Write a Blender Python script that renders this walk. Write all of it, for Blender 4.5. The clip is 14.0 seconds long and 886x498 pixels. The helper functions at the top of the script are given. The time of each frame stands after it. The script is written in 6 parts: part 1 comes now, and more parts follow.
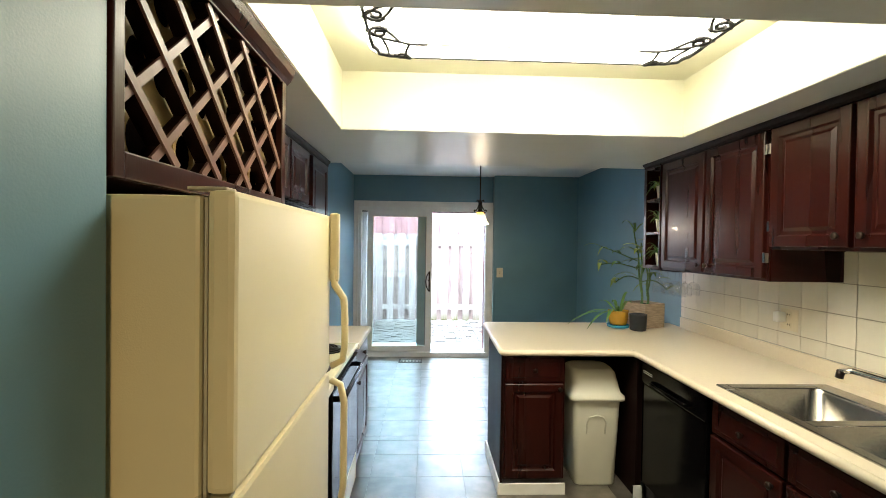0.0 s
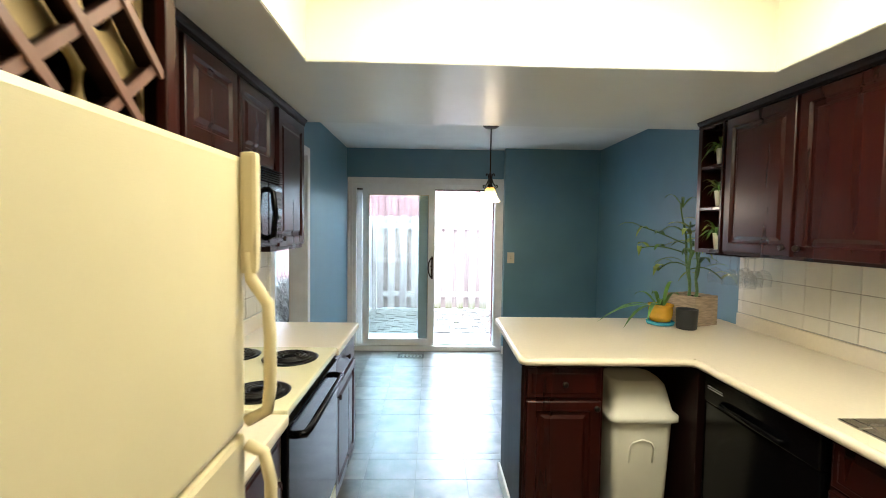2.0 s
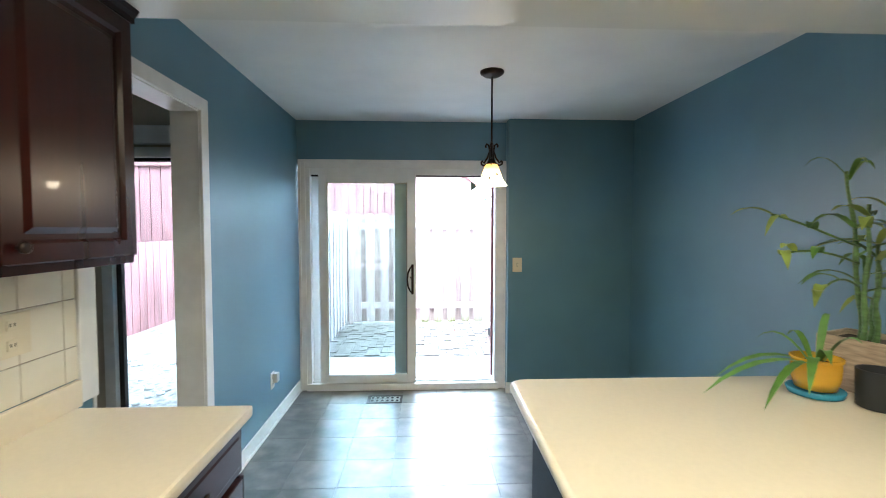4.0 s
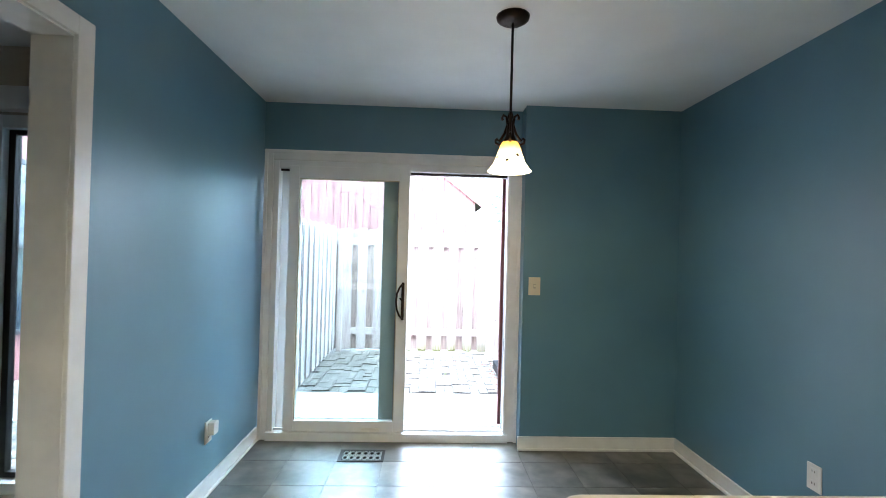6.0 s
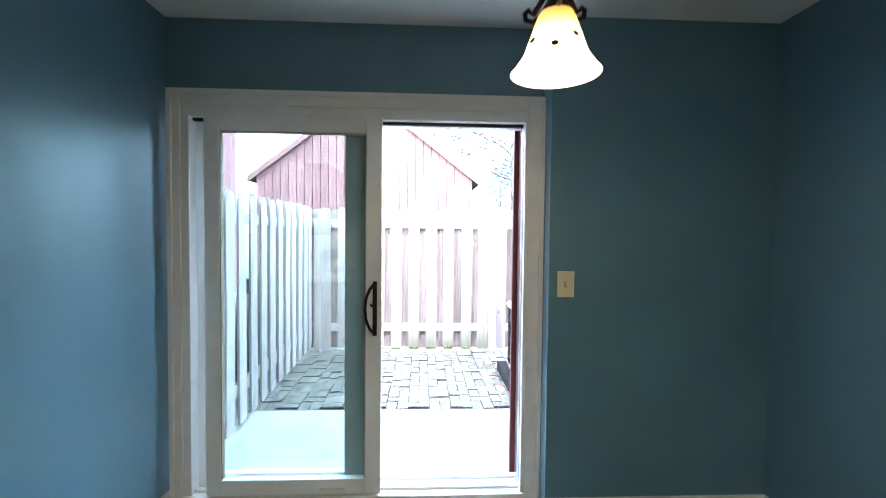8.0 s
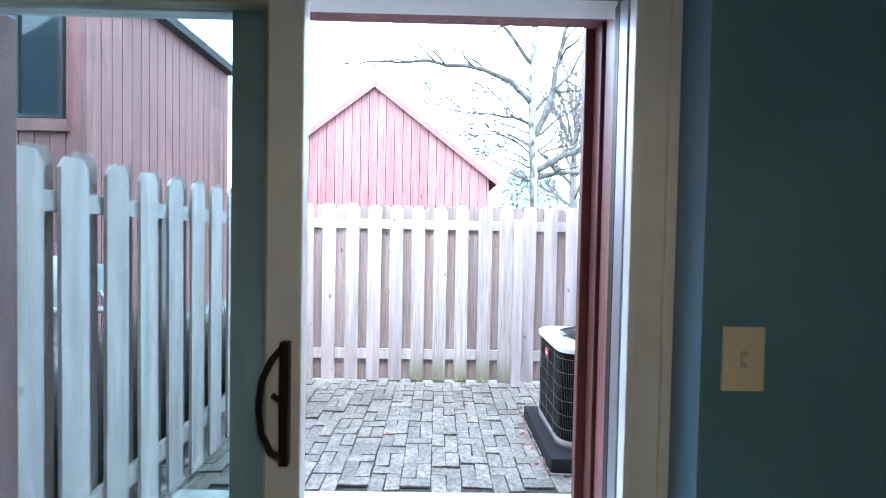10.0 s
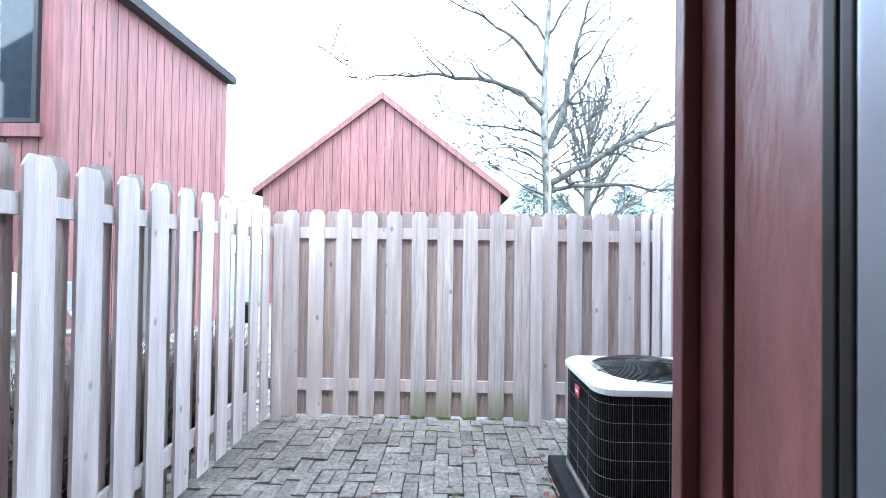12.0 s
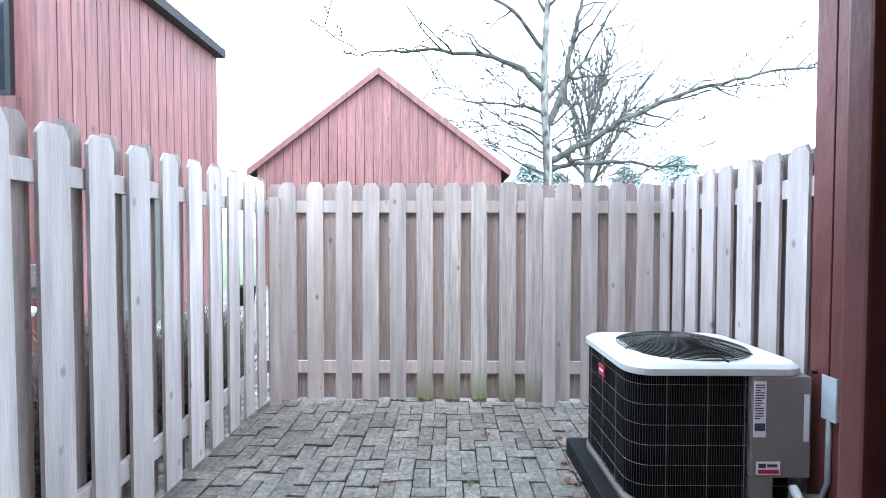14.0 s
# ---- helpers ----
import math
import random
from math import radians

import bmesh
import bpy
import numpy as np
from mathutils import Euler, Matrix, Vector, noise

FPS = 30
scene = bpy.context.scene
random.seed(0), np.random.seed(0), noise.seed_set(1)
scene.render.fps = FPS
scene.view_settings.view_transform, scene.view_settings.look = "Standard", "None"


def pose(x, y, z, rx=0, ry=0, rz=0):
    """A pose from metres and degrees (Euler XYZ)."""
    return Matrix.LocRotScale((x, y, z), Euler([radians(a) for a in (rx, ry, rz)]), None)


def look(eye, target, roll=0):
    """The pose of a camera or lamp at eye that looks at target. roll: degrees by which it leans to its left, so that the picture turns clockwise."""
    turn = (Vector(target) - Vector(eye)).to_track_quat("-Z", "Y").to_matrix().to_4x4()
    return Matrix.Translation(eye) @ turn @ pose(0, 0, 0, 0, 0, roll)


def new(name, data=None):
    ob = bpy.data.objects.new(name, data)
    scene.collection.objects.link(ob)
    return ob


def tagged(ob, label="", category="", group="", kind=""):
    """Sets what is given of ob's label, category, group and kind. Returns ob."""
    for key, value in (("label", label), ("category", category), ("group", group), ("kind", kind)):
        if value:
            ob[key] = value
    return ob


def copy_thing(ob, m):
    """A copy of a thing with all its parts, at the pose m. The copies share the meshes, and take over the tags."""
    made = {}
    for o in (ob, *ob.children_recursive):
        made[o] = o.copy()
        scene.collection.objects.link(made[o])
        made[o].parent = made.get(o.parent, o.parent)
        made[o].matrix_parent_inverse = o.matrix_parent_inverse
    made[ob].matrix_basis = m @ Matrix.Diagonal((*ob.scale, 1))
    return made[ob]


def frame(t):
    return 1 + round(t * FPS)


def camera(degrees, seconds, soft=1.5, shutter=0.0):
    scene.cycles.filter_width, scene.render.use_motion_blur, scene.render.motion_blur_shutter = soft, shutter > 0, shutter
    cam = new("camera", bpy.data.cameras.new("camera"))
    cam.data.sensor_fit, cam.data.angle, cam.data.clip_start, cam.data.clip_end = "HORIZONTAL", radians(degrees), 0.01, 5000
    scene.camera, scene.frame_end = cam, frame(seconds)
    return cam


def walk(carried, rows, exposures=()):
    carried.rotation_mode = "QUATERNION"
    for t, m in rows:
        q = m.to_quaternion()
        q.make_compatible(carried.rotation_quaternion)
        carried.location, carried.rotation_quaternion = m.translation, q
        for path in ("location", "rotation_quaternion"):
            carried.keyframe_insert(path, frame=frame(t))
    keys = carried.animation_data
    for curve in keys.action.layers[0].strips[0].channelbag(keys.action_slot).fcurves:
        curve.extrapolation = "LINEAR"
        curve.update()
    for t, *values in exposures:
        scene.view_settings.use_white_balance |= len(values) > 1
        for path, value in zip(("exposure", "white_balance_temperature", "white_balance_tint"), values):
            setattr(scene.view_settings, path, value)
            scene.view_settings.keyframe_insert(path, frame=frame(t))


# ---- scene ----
cam = camera(89.9, 14.0, soft=0.9, shutter=0.4)
PATH = [
    (0, (0.5, 1.444, 1.553), (0.575, 3.443, 1.523), 0.8),
    (0.5, (0.51, 1.489, 1.534), (0.577, 3.487, 1.503), 1.0),
    (1, (0.526, 1.593, 1.521), (0.571, 3.593, 1.479), 1.1),
    (1.5, (0.516, 1.798, 1.522), (0.563, 3.797, 1.452), 1.0),
    (2, (0.534, 2.076, 1.51), (0.587, 4.073, 1.413), 0.8),
    (2.5, (0.564, 2.391, 1.515), (0.629, 4.387, 1.399), 0.3),
    (3, (0.582, 2.736, 1.507), (0.657, 4.731, 1.388), 0.1),
    (3.5, (0.614, 3.093, 1.502), (0.703, 5.087, 1.388), -0.1),
    (6, (0.704, 4.196, 1.378), (0.781, 6.195, 1.397), 1.5),
    (6.5, (0.713, 4.340, 1.384), (0.800, 6.338, 1.398), 1.6),
    (7, (0.721, 4.574, 1.398), (0.812, 6.572, 1.389), 1.5),
    (7.5, (0.740, 4.871, 1.409), (0.835, 6.869, 1.373), 1.1),
    (8, (0.780, 5.198, 1.399), (0.874, 7.194, 1.332), 0.6),
    (8.2, (0.794, 5.324, 1.391), (0.888, 7.320, 1.315), 0.5),
    (10.3, (0.890, 6.602, 1.388), (0.906, 8.601, 1.353), 1.0),
    (10.5, (0.904, 6.680, 1.387), (0.915, 8.680, 1.367), 0.9),
    (11, (0.927, 6.875, 1.381), (0.934, 8.875, 1.390), 0.9),
    (11.5, (0.943, 7.027, 1.362), (0.927, 9.027, 1.389), 0.9),
    (12, (0.944, 7.143, 1.335), (0.916, 9.142, 1.362), 0.8),
    (12.5, (0.921, 7.231, 1.306), (0.892, 9.231, 1.313), 0.7),
    (13, (0.892, 7.296, 1.289), (0.857, 9.295, 1.264), 0.6),
    (13.5, (0.873, 7.349, 1.275), (0.842, 9.348, 1.228), 0.5),
    (14, (0.862, 7.390, 1.262), (0.845, 9.389, 1.209), 0.1),
]
EXPOSURES = [(0.0, 1.95, 6350, 10), (2.0, 2.06, 6300, 10), (3.5, 2.24, 6050, 10), (6.0, 2.14, 6200, 11), (7.0, 2.02, 6200, 10), (7.5, 1.93, 6150, 10), (8.0, 1.7, 6050, 9), (10.3, 0.68, 6000, 10), (11.5, 0.36, 6050, 10), (12.5, 0.06, 6350, 9), (14.0, -0.08, 6400, 8)]
walk(cam, [(t, look(eye, target, roll)) for t, eye, target, roll in PATH], EXPOSURES)

# ---- world and light ----
world = bpy.data.worlds.new("overcast_world")
scene.world = world
world.use_nodes = True
wn, wl = world.node_tree.nodes, world.node_tree.links
wn.clear()
sky = wn.new("ShaderNodeTexSky")
sky.sky_type, sky.sun_disc = "NISHITA", False
sky.sun_elevation, sky.sun_rotation, sky.dust_density = radians(40), radians(200), 4.0
veil = wn.new("ShaderNodeMixRGB")
veil.inputs[0].default_value = 0.85
veil.inputs[2].default_value = (39.8, 50.0, 61.5, 1)
bg = wn.new("ShaderNodeBackground")
bg.inputs[1].default_value = 0.15
wo = wn.new("ShaderNodeOutputWorld")
wl.new(sky.outputs[0], veil.inputs[1])
wl.new(veil.outputs[0], bg.inputs[0])
wl.new(bg.outputs[0], wo.inputs[0])
sun_data = bpy.data.lights.new("sun", "SUN")
sun_data.energy, sun_data.angle, sun_data.color = 2.4, radians(25), (1.0, 0.98, 0.95)
sun = new("sun", sun_data)
sun.matrix_world = look((0, 0, 30), (-6, 18, 0))
# added warm fill lamp, unseen, under the ceiling of the hall behind
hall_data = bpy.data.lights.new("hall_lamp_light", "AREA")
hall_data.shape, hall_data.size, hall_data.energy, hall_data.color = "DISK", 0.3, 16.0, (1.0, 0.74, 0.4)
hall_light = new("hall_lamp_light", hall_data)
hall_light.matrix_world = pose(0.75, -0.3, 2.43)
FIXTURE_GLOW, SHADE_GLOW = 5.0, 2.0

# ---- materials ----
def mat(name, col, rough=0.5, metal=0.0, var=0.15, scale=8.0, bump=0.0, bscale=60.0, stretch=(1, 1, 1), col2=None, spec=0.5, coat=0.0, per_object=0.0, stain=0.0, stain_scale=1.5, knots=0.0, moss=None):
    """A principled material with mottling at two scales, optional fine relief and a shift from piece to piece."""
    m = bpy.data.materials.new(name)
    m.use_nodes = True
    n, l = m.node_tree.nodes, m.node_tree.links
    p = n["Principled BSDF"]
    p.inputs["Roughness"].default_value, p.inputs["Metallic"].default_value = rough, metal
    p.inputs["Specular IOR Level"].default_value, p.inputs["Coat Weight"].default_value = spec, coat
    co = n.new("ShaderNodeTexCoord")
    mp = n.new("ShaderNodeMapping")
    mp.inputs["Scale"].default_value = stretch
    l.new(co.outputs["Object"], mp.inputs[0])
    base = mp.outputs[0]
    if per_object:
        info = n.new("ShaderNodeObjectInfo")
        add = n.new("ShaderNodeVectorMath")
        add.operation = "ADD"
        mul = n.new("ShaderNodeMath")
        mul.operation, mul.inputs[1].default_value = "MULTIPLY", 37.0
        l.new(info.outputs["Random"], mul.inputs[0])
        l.new(base, add.inputs[0])
        l.new(mul.outputs[0], add.inputs[1])
        base = add.outputs[0]
    a, b = n.new("ShaderNodeTexNoise"), n.new("ShaderNodeTexNoise")
    a.inputs["Scale"].default_value, a.inputs["Detail"].default_value = scale, 6.0
    b.inputs["Scale"].default_value, b.inputs["Detail"].default_value = stain_scale, 3.0
    l.new(base, a.inputs["Vector"])
    l.new(base, b.inputs["Vector"])
    c1 = tuple(c * (1 - var) for c in col)
    c2 = col2 or tuple(min(1, c * (1 + var)) for c in col)
    ramp = n.new("ShaderNodeValToRGB")
    ramp.color_ramp.elements[0].position, ramp.color_ramp.elements[1].position = 0.32, 0.68
    ramp.color_ramp.elements[0].color, ramp.color_ramp.elements[1].color = (*c1, 1), (*c2, 1)
    l.new(a.outputs["Fac"], ramp.inputs[0])
    out = ramp.outputs[0]

    def value_shift(socket, fac, lo, hi):
        hsv, rng = n.new("ShaderNodeHueSaturation"), n.new("ShaderNodeMapRange")
        rng.inputs["To Min"].default_value, rng.inputs["To Max"].default_value = lo, hi
        l.new(fac, rng.inputs["Value"])
        l.new(rng.outputs[0], hsv.inputs["Value"])
        l.new(socket, hsv.inputs["Color"])
        return hsv.outputs[0], rng

    if stain:
        out, rng = value_shift(out, b.outputs["Fac"], 1 - stain, 1 + stain * 0.5)
        rng.inputs["From Min"].default_value, rng.inputs["From Max"].default_value = 0.3, 0.7
    if per_object:
        out, _ = value_shift(out, info.outputs["Random"], 1 - per_object, 1 + per_object)
    if knots:
        vo = n.new("ShaderNodeTexVoronoi")
        vo.inputs["Scale"].default_value = knots
        km = n.new("ShaderNodeMapping")
        km.inputs["Scale"].default_value = (1, 1, 0.6)
        l.new(co.outputs["Object"], km.inputs[0])
        sh = n.new("ShaderNodeVectorMath")
        sh.operation = "ADD"
        l.new(km.outputs[0], sh.inputs[0])
        if per_object:
            l.new(mul.outputs[0], sh.inputs[1])
        l.new(sh.outputs[0], vo.inputs["Vector"])
        out, rng = value_shift(out, vo.outputs["Distance"], 0.45, 1.0)
        rng.inputs["From Min"].default_value, rng.inputs["From Max"].default_value = 0.04, 0.11
    if moss:
        sx, up, both, mixm = n.new("ShaderNodeSeparateXYZ"), n.new("ShaderNodeMapRange"), n.new("ShaderNodeMath"), n.new("ShaderNodeMixRGB")
        l.new(co.outputs["Object"], sx.inputs[0])
        l.new(sx.outputs["Z"], up.inputs["Value"])
        up.inputs["From Min"].default_value, up.inputs["From Max"].default_value = 0.0, 0.32
        up.inputs["To Min"].default_value, up.inputs["To Max"].default_value = 1.5, 0.0
        both.operation, both.use_clamp = "MULTIPLY", True
        l.new(up.outputs[0], both.inputs[0])
        l.new(a.outputs["Fac"], both.inputs[1])
        l.new(both.outputs[0], mixm.inputs[0])
        l.new(out, mixm.inputs[1])
        mixm.inputs[2].default_value = (*moss, 1)
        out = mixm.outputs[0]
    l.new(out, p.inputs["Base Color"])
    rr = n.new("ShaderNodeMapRange")
    rr.inputs["To Min"].default_value, rr.inputs["To Max"].default_value = max(0.02, rough * 0.85), min(1, rough * 1.15)
    l.new(b.outputs["Fac"], rr.inputs["Value"])
    l.new(rr.outputs[0], p.inputs["Roughness"])
    if bump:
        f, bp = n.new("ShaderNodeTexNoise"), n.new("ShaderNodeBump")
        f.inputs["Scale"].default_value, f.inputs["Detail"].default_value = bscale, 4.0
        bp.inputs["Strength"].default_value, bp.inputs["Distance"].default_value = bump, 0.01
        l.new(base, f.inputs["Vector"])
        l.new(f.outputs["Fac"], bp.inputs["Height"])
        l.new(bp.outputs[0], p.inputs["Normal"])
    return m


def glow(name, col, strength, base=(0.9, 0.9, 0.85)):
    m = mat(name, base, 0.4, var=0.03)
    p = m.node_tree.nodes["Principled BSDF"]
    p.inputs["Emission Color"].default_value, p.inputs["Emission Strength"].default_value = (*col, 1), strength
    return m


def glass(name, tint=(0.94, 0.98, 0.97), rough=0.0, ior=1.45, edge=0.7):
    m = bpy.data.materials.new(name)
    m.use_nodes = True
    n, l = m.node_tree.nodes, m.node_tree.links
    n.clear()
    tr, gl, mix, fr, out = (n.new(k) for k in ("ShaderNodeBsdfTransparent", "ShaderNodeBsdfGlossy", "ShaderNodeMixShader", "ShaderNodeLayerWeight", "ShaderNodeOutputMaterial"))
    tr.inputs[0].default_value = (*tint, 1)
    gl.inputs["Roughness"].default_value = rough
    fr.inputs[0].default_value = 0.5
    pw, sc = n.new("ShaderNodeMath"), n.new("ShaderNodeMath")
    pw.operation, pw.inputs[1].default_value = "POWER", 4.0
    sc.operation, sc.inputs[1].default_value, sc.inputs[2].default_value = "MULTIPLY_ADD", edge, (ior - 1) ** 2 / (ior + 1) ** 2
    l.new(fr.outputs["Facing"], pw.inputs[0])
    l.new(pw.outputs[0], sc.inputs[0])
    l.new(sc.outputs[0], mix.inputs[0])
    l.new(tr.outputs[0], mix.inputs[1])
    l.new(gl.outputs[0], mix.inputs[2])
    l.new(mix.outputs[0], out.inputs[0])
    return m


M_TEAL = mat("teal_paint", (0.096, 0.218, 0.292), 0.43, var=0.04, scale=3, bump=0.06, bscale=220, stain=0.05, spec=0.95)
M_CEIL = mat("ceiling_paint", (0.8, 0.79, 0.77), 0.6, var=0.03, scale=4, bump=0.12, bscale=180)
M_SOFFIT = mat("satin_ceiling_paint", (0.7, 0.69, 0.66), 0.3, var=0.03, scale=3, bump=0.03, bscale=90)
M_RECESS = mat("recess_paint", (0.72, 0.7, 0.56), 0.65, var=0.02, scale=4, bump=0.1, bscale=150)
M_WHITE = mat("white_trim_paint", (0.78, 0.77, 0.75), 0.35, var=0.04, scale=12, bump=0.04, bscale=90, stain=0.06)
M_VINYL = mat("white_vinyl", (0.8, 0.8, 0.79), 0.32, var=0.03, scale=10, stain=0.05)
M_CHERRY = mat("cherry_wood", (0.024, 0.0036, 0.0022), 0.28, var=0.18, scale=10, stretch=(4, 4, 0.3), bump=0.03, bscale=80, spec=0.26, coat=0.03, stain=0.18, stain_scale=2.0)
# darker cherry for trims; in recesses and below worktops its colour includes shade
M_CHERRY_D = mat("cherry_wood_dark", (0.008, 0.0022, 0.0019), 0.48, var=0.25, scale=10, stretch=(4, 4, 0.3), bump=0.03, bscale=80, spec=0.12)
M_RACKWOOD = mat("rack_slat_wood", (0.15, 0.078, 0.062), 0.38, var=0.15, scale=16, bump=0.04, bscale=90)
M_CARD = mat("bottle_board", (0.34, 0.24, 0.1), 0.6, var=0.12)
M_FRIDGE = mat("almond_enamel", (0.66, 0.58, 0.37), 0.33, var=0.02, scale=5, bump=0.06, bscale=350, stain=0.03)
M_SEAL = mat("door_gasket", (0.42, 0.38, 0.28), 0.6, var=0.1)
M_COUNTER = mat("laminate_worktop", (0.72, 0.63, 0.49), 0.32, var=0.02, scale=55, stain=0.04)
M_STOVE = mat("almond_stove_enamel", (0.7, 0.66, 0.44), 0.16, var=0.02, scale=5)
M_BLACK = mat("black_appliance", (0.0025, 0.0025, 0.003), 0.14, var=0.2, scale=5, spec=0.12)
M_BLACKM = mat("matt_black_metal", (0.02, 0.018, 0.017), 0.45, metal=0.4, var=0.2, scale=20)
M_BRONZE = mat("dark_bronze", (0.03, 0.02, 0.016), 0.4, metal=0.8, var=0.25, scale=30)
M_COIL = mat("burner_coil", (0.008, 0.007, 0.007), 0.5, metal=0.3, var=0.3, scale=40)
M_DRIP = mat("dark_drip_pan", (0.012, 0.011, 0.011), 0.35, metal=0.5, var=0.2)
M_PANEL = mat("control_panel_brown", (0.014, 0.009, 0.008), 0.25, var=0.2, scale=10)
M_KEY = mat("dim_key_print", (0.012, 0.012, 0.011), 0.4, var=0.1, spec=0.12)
M_PLATE = mat("beige_key_plate", (0.03, 0.024, 0.015), 0.35, var=0.06, spec=0.15)
M_GREY = mat("grey_print", (0.35, 0.35, 0.33), 0.5, var=0.1)
M_STEEL = mat("stainless_steel", (0.42, 0.4, 0.37), 0.26, metal=1.0, var=0.1, scale=60, stretch=(1, 12, 1), stain=0.08)
M_CHROME = mat("chrome", (0.7, 0.7, 0.7), 0.12, metal=1.0, var=0.05)
M_DARKHOLE = mat("dark_hole", (0.004, 0.004, 0.004), 0.8, var=0.1, spec=0.1)
M_TILE = mat("cream_wall_tile", (0.76, 0.71, 0.6), 0.16, var=0.03, scale=10, per_object=0.04, bump=0.02, bscale=30)
M_GROUT = mat("tile_grout", (0.42, 0.37, 0.295), 0.8, var=0.15, scale=40, bump=0.2, bscale=200)
M_FLOOR = mat("slate_look_tile", (0.085, 0.074, 0.06), 0.34, var=0.5, scale=7, per_object=0.2, bump=0.06, bscale=22, stain=0.22, stain_scale=4.0, col2=(0.16, 0.142, 0.118), spec=1.0)
M_FGROUT = mat("floor_grout", (0.12, 0.11, 0.095), 0.7, var=0.2, scale=40)
M_PLASTIC = mat("ivory_plastic", (0.7, 0.62, 0.46), 0.35, var=0.03)
M_WPLASTIC = mat("white_plastic", (0.78, 0.77, 0.72), 0.4, var=0.03)
M_BIN = mat("bin_plastic", (0.68, 0.66, 0.56), 0.42, var=0.04, scale=6, bump=0.03, bscale=140)
M_CARPET = mat("tan_carpet", (0.3, 0.24, 0.18), 0.95, var=0.15, scale=90, bump=0.4, bscale=300)
M_ROOM = mat("tan_room_paint", (0.5, 0.43, 0.34), 0.6, var=0.04, scale=4)
M_GLASS = glass("window_glass", (0.82, 0.87, 0.868))
M_CLEAR = glass("stemware_glass", (0.95, 0.955, 0.955), 0.03, 1.6, 0.6)
M_SHADE = glow("lit_glass_shade", (1.0, 0.66, 0.26), SHADE_GLOW, (0.9, 0.85, 0.75))
# the shade is lit from a bulb low inside it: bright at the rim, amber at the neck
sn, sl_ = M_SHADE.node_tree.nodes, M_SHADE.node_tree.links
s_co, s_sep, s_map, s_ramp = sn.new("ShaderNodeTexCoord"), sn.new("ShaderNodeSeparateXYZ"), sn.new("ShaderNodeMapRange"), sn.new("ShaderNodeValToRGB")
sl_.new(s_co.outputs["Generated"], s_sep.inputs[0])
sl_.new(s_sep.outputs["Z"], s_map.inputs["Value"])
s_map.inputs["From Min"].default_value, s_map.inputs["From Max"].default_value = 0.35, 1.0
s_map.inputs["To Min"].default_value, s_map.inputs["To Max"].default_value = SHADE_GLOW, 0.3
sl_.new(s_map.outputs[0], sn["Principled BSDF"].inputs["Emission Strength"])
s_ramp.color_ramp.elements[0].position, s_ramp.color_ramp.elements[1].position = 0.4, 0.9
s_ramp.color_ramp.elements[0].color, s_ramp.color_ramp.elements[1].color = (1.0, 0.76, 0.4, 1), (1.0, 0.45, 0.05, 1)
sl_.new(s_sep.outputs["Z"], s_ramp.inputs[0])
sl_.new(s_ramp.outputs[0], sn["Principled BSDF"].inputs["Emission Color"])
M_SWITCHG = mat("grey_plate", (0.2, 0.2, 0.25), 0.4, var=0.06)
M_BOXG = mat("pale_box_paint", (0.42, 0.47, 0.5), 0.5, var=0.1, scale=12, stain=0.15)
M_PAINTED = mat("shade_paint", (0.05, 0.035, 0.03), 0.6, var=0.2)
M_DIFFUSER = glow("lit_diffuser", (1.0, 0.92, 0.7), FIXTURE_GLOW)
M_LEAD = mat("lead_came", (0.03, 0.03, 0.03), 0.5, metal=0.6, var=0.2)
M_POT_Y = mat("yellow_glazed_pot", (0.62, 0.33, 0.03), 0.25, var=0.12, scale=9)
M_SAUCER = mat("blue_glazed_saucer", (0.04, 0.27, 0.42), 0.25, var=0.12, scale=9)
M_POT_B = mat("black_matt_pot", (0.016, 0.018, 0.022), 0.55, var=0.15)
M_POT_W = mat("cream_small_pot", (0.66, 0.62, 0.5), 0.4, var=0.05)
M_BOXWOOD = mat("weathered_planter_wood", (0.36, 0.27, 0.19), 0.7, var=0.25, scale=18, stretch=(1, 1, 6), bump=0.15)
M_SOIL = mat("potting_soil", (0.035, 0.022, 0.015), 0.95, var=0.4, scale=60, bump=0.5, bscale=120)
M_LEAF = mat("houseplant_leaf", (0.09, 0.2, 0.03), 0.45, var=0.3, scale=15, per_object=0.25)
M_LEAFY = mat("pale_leaf", (0.22, 0.29, 0.055), 0.45, var=0.3, scale=15, per_object=0.2)
M_STALK = mat("bamboo_stalk", (0.09, 0.17, 0.05), 0.45, var=0.3, scale=30, stretch=(1, 1, 3))
M_FENCE = mat("weathered_fence_board", (0.53, 0.465, 0.452), 0.8, var=0.1, scale=5, stretch=(5, 5, 0.4), bump=0.3, bscale=26, per_object=0.13, stain=0.2, stain_scale=3.2, knots=5.5)
M_FENCE_M = mat("mossy_fence_board", (0.5, 0.442, 0.42), 0.85, var=0.17, scale=7, stretch=(9, 9, 0.5), bump=0.45, bscale=30, per_object=0.09, stain=0.22, stain_scale=2.4, knots=5.5, moss=(0.16, 0.165, 0.06))
# back-side pickets: same boards, with their shade put into a darker colour
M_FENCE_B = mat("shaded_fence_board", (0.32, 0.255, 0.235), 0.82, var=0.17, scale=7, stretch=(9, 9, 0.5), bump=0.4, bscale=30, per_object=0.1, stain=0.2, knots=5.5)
M_MOSS = mat("green_moss", (0.12, 0.125, 0.045), 0.95, var=0.4, scale=50, bump=0.5, bscale=150)
M_RED = mat("red_stained_siding", (0.25, 0.106, 0.106), 0.65, var=0.22, scale=6, stretch=(6, 6, 0.3), bump=0.3, bscale=40, stain=0.25, per_object=0.1, knots=2.6)
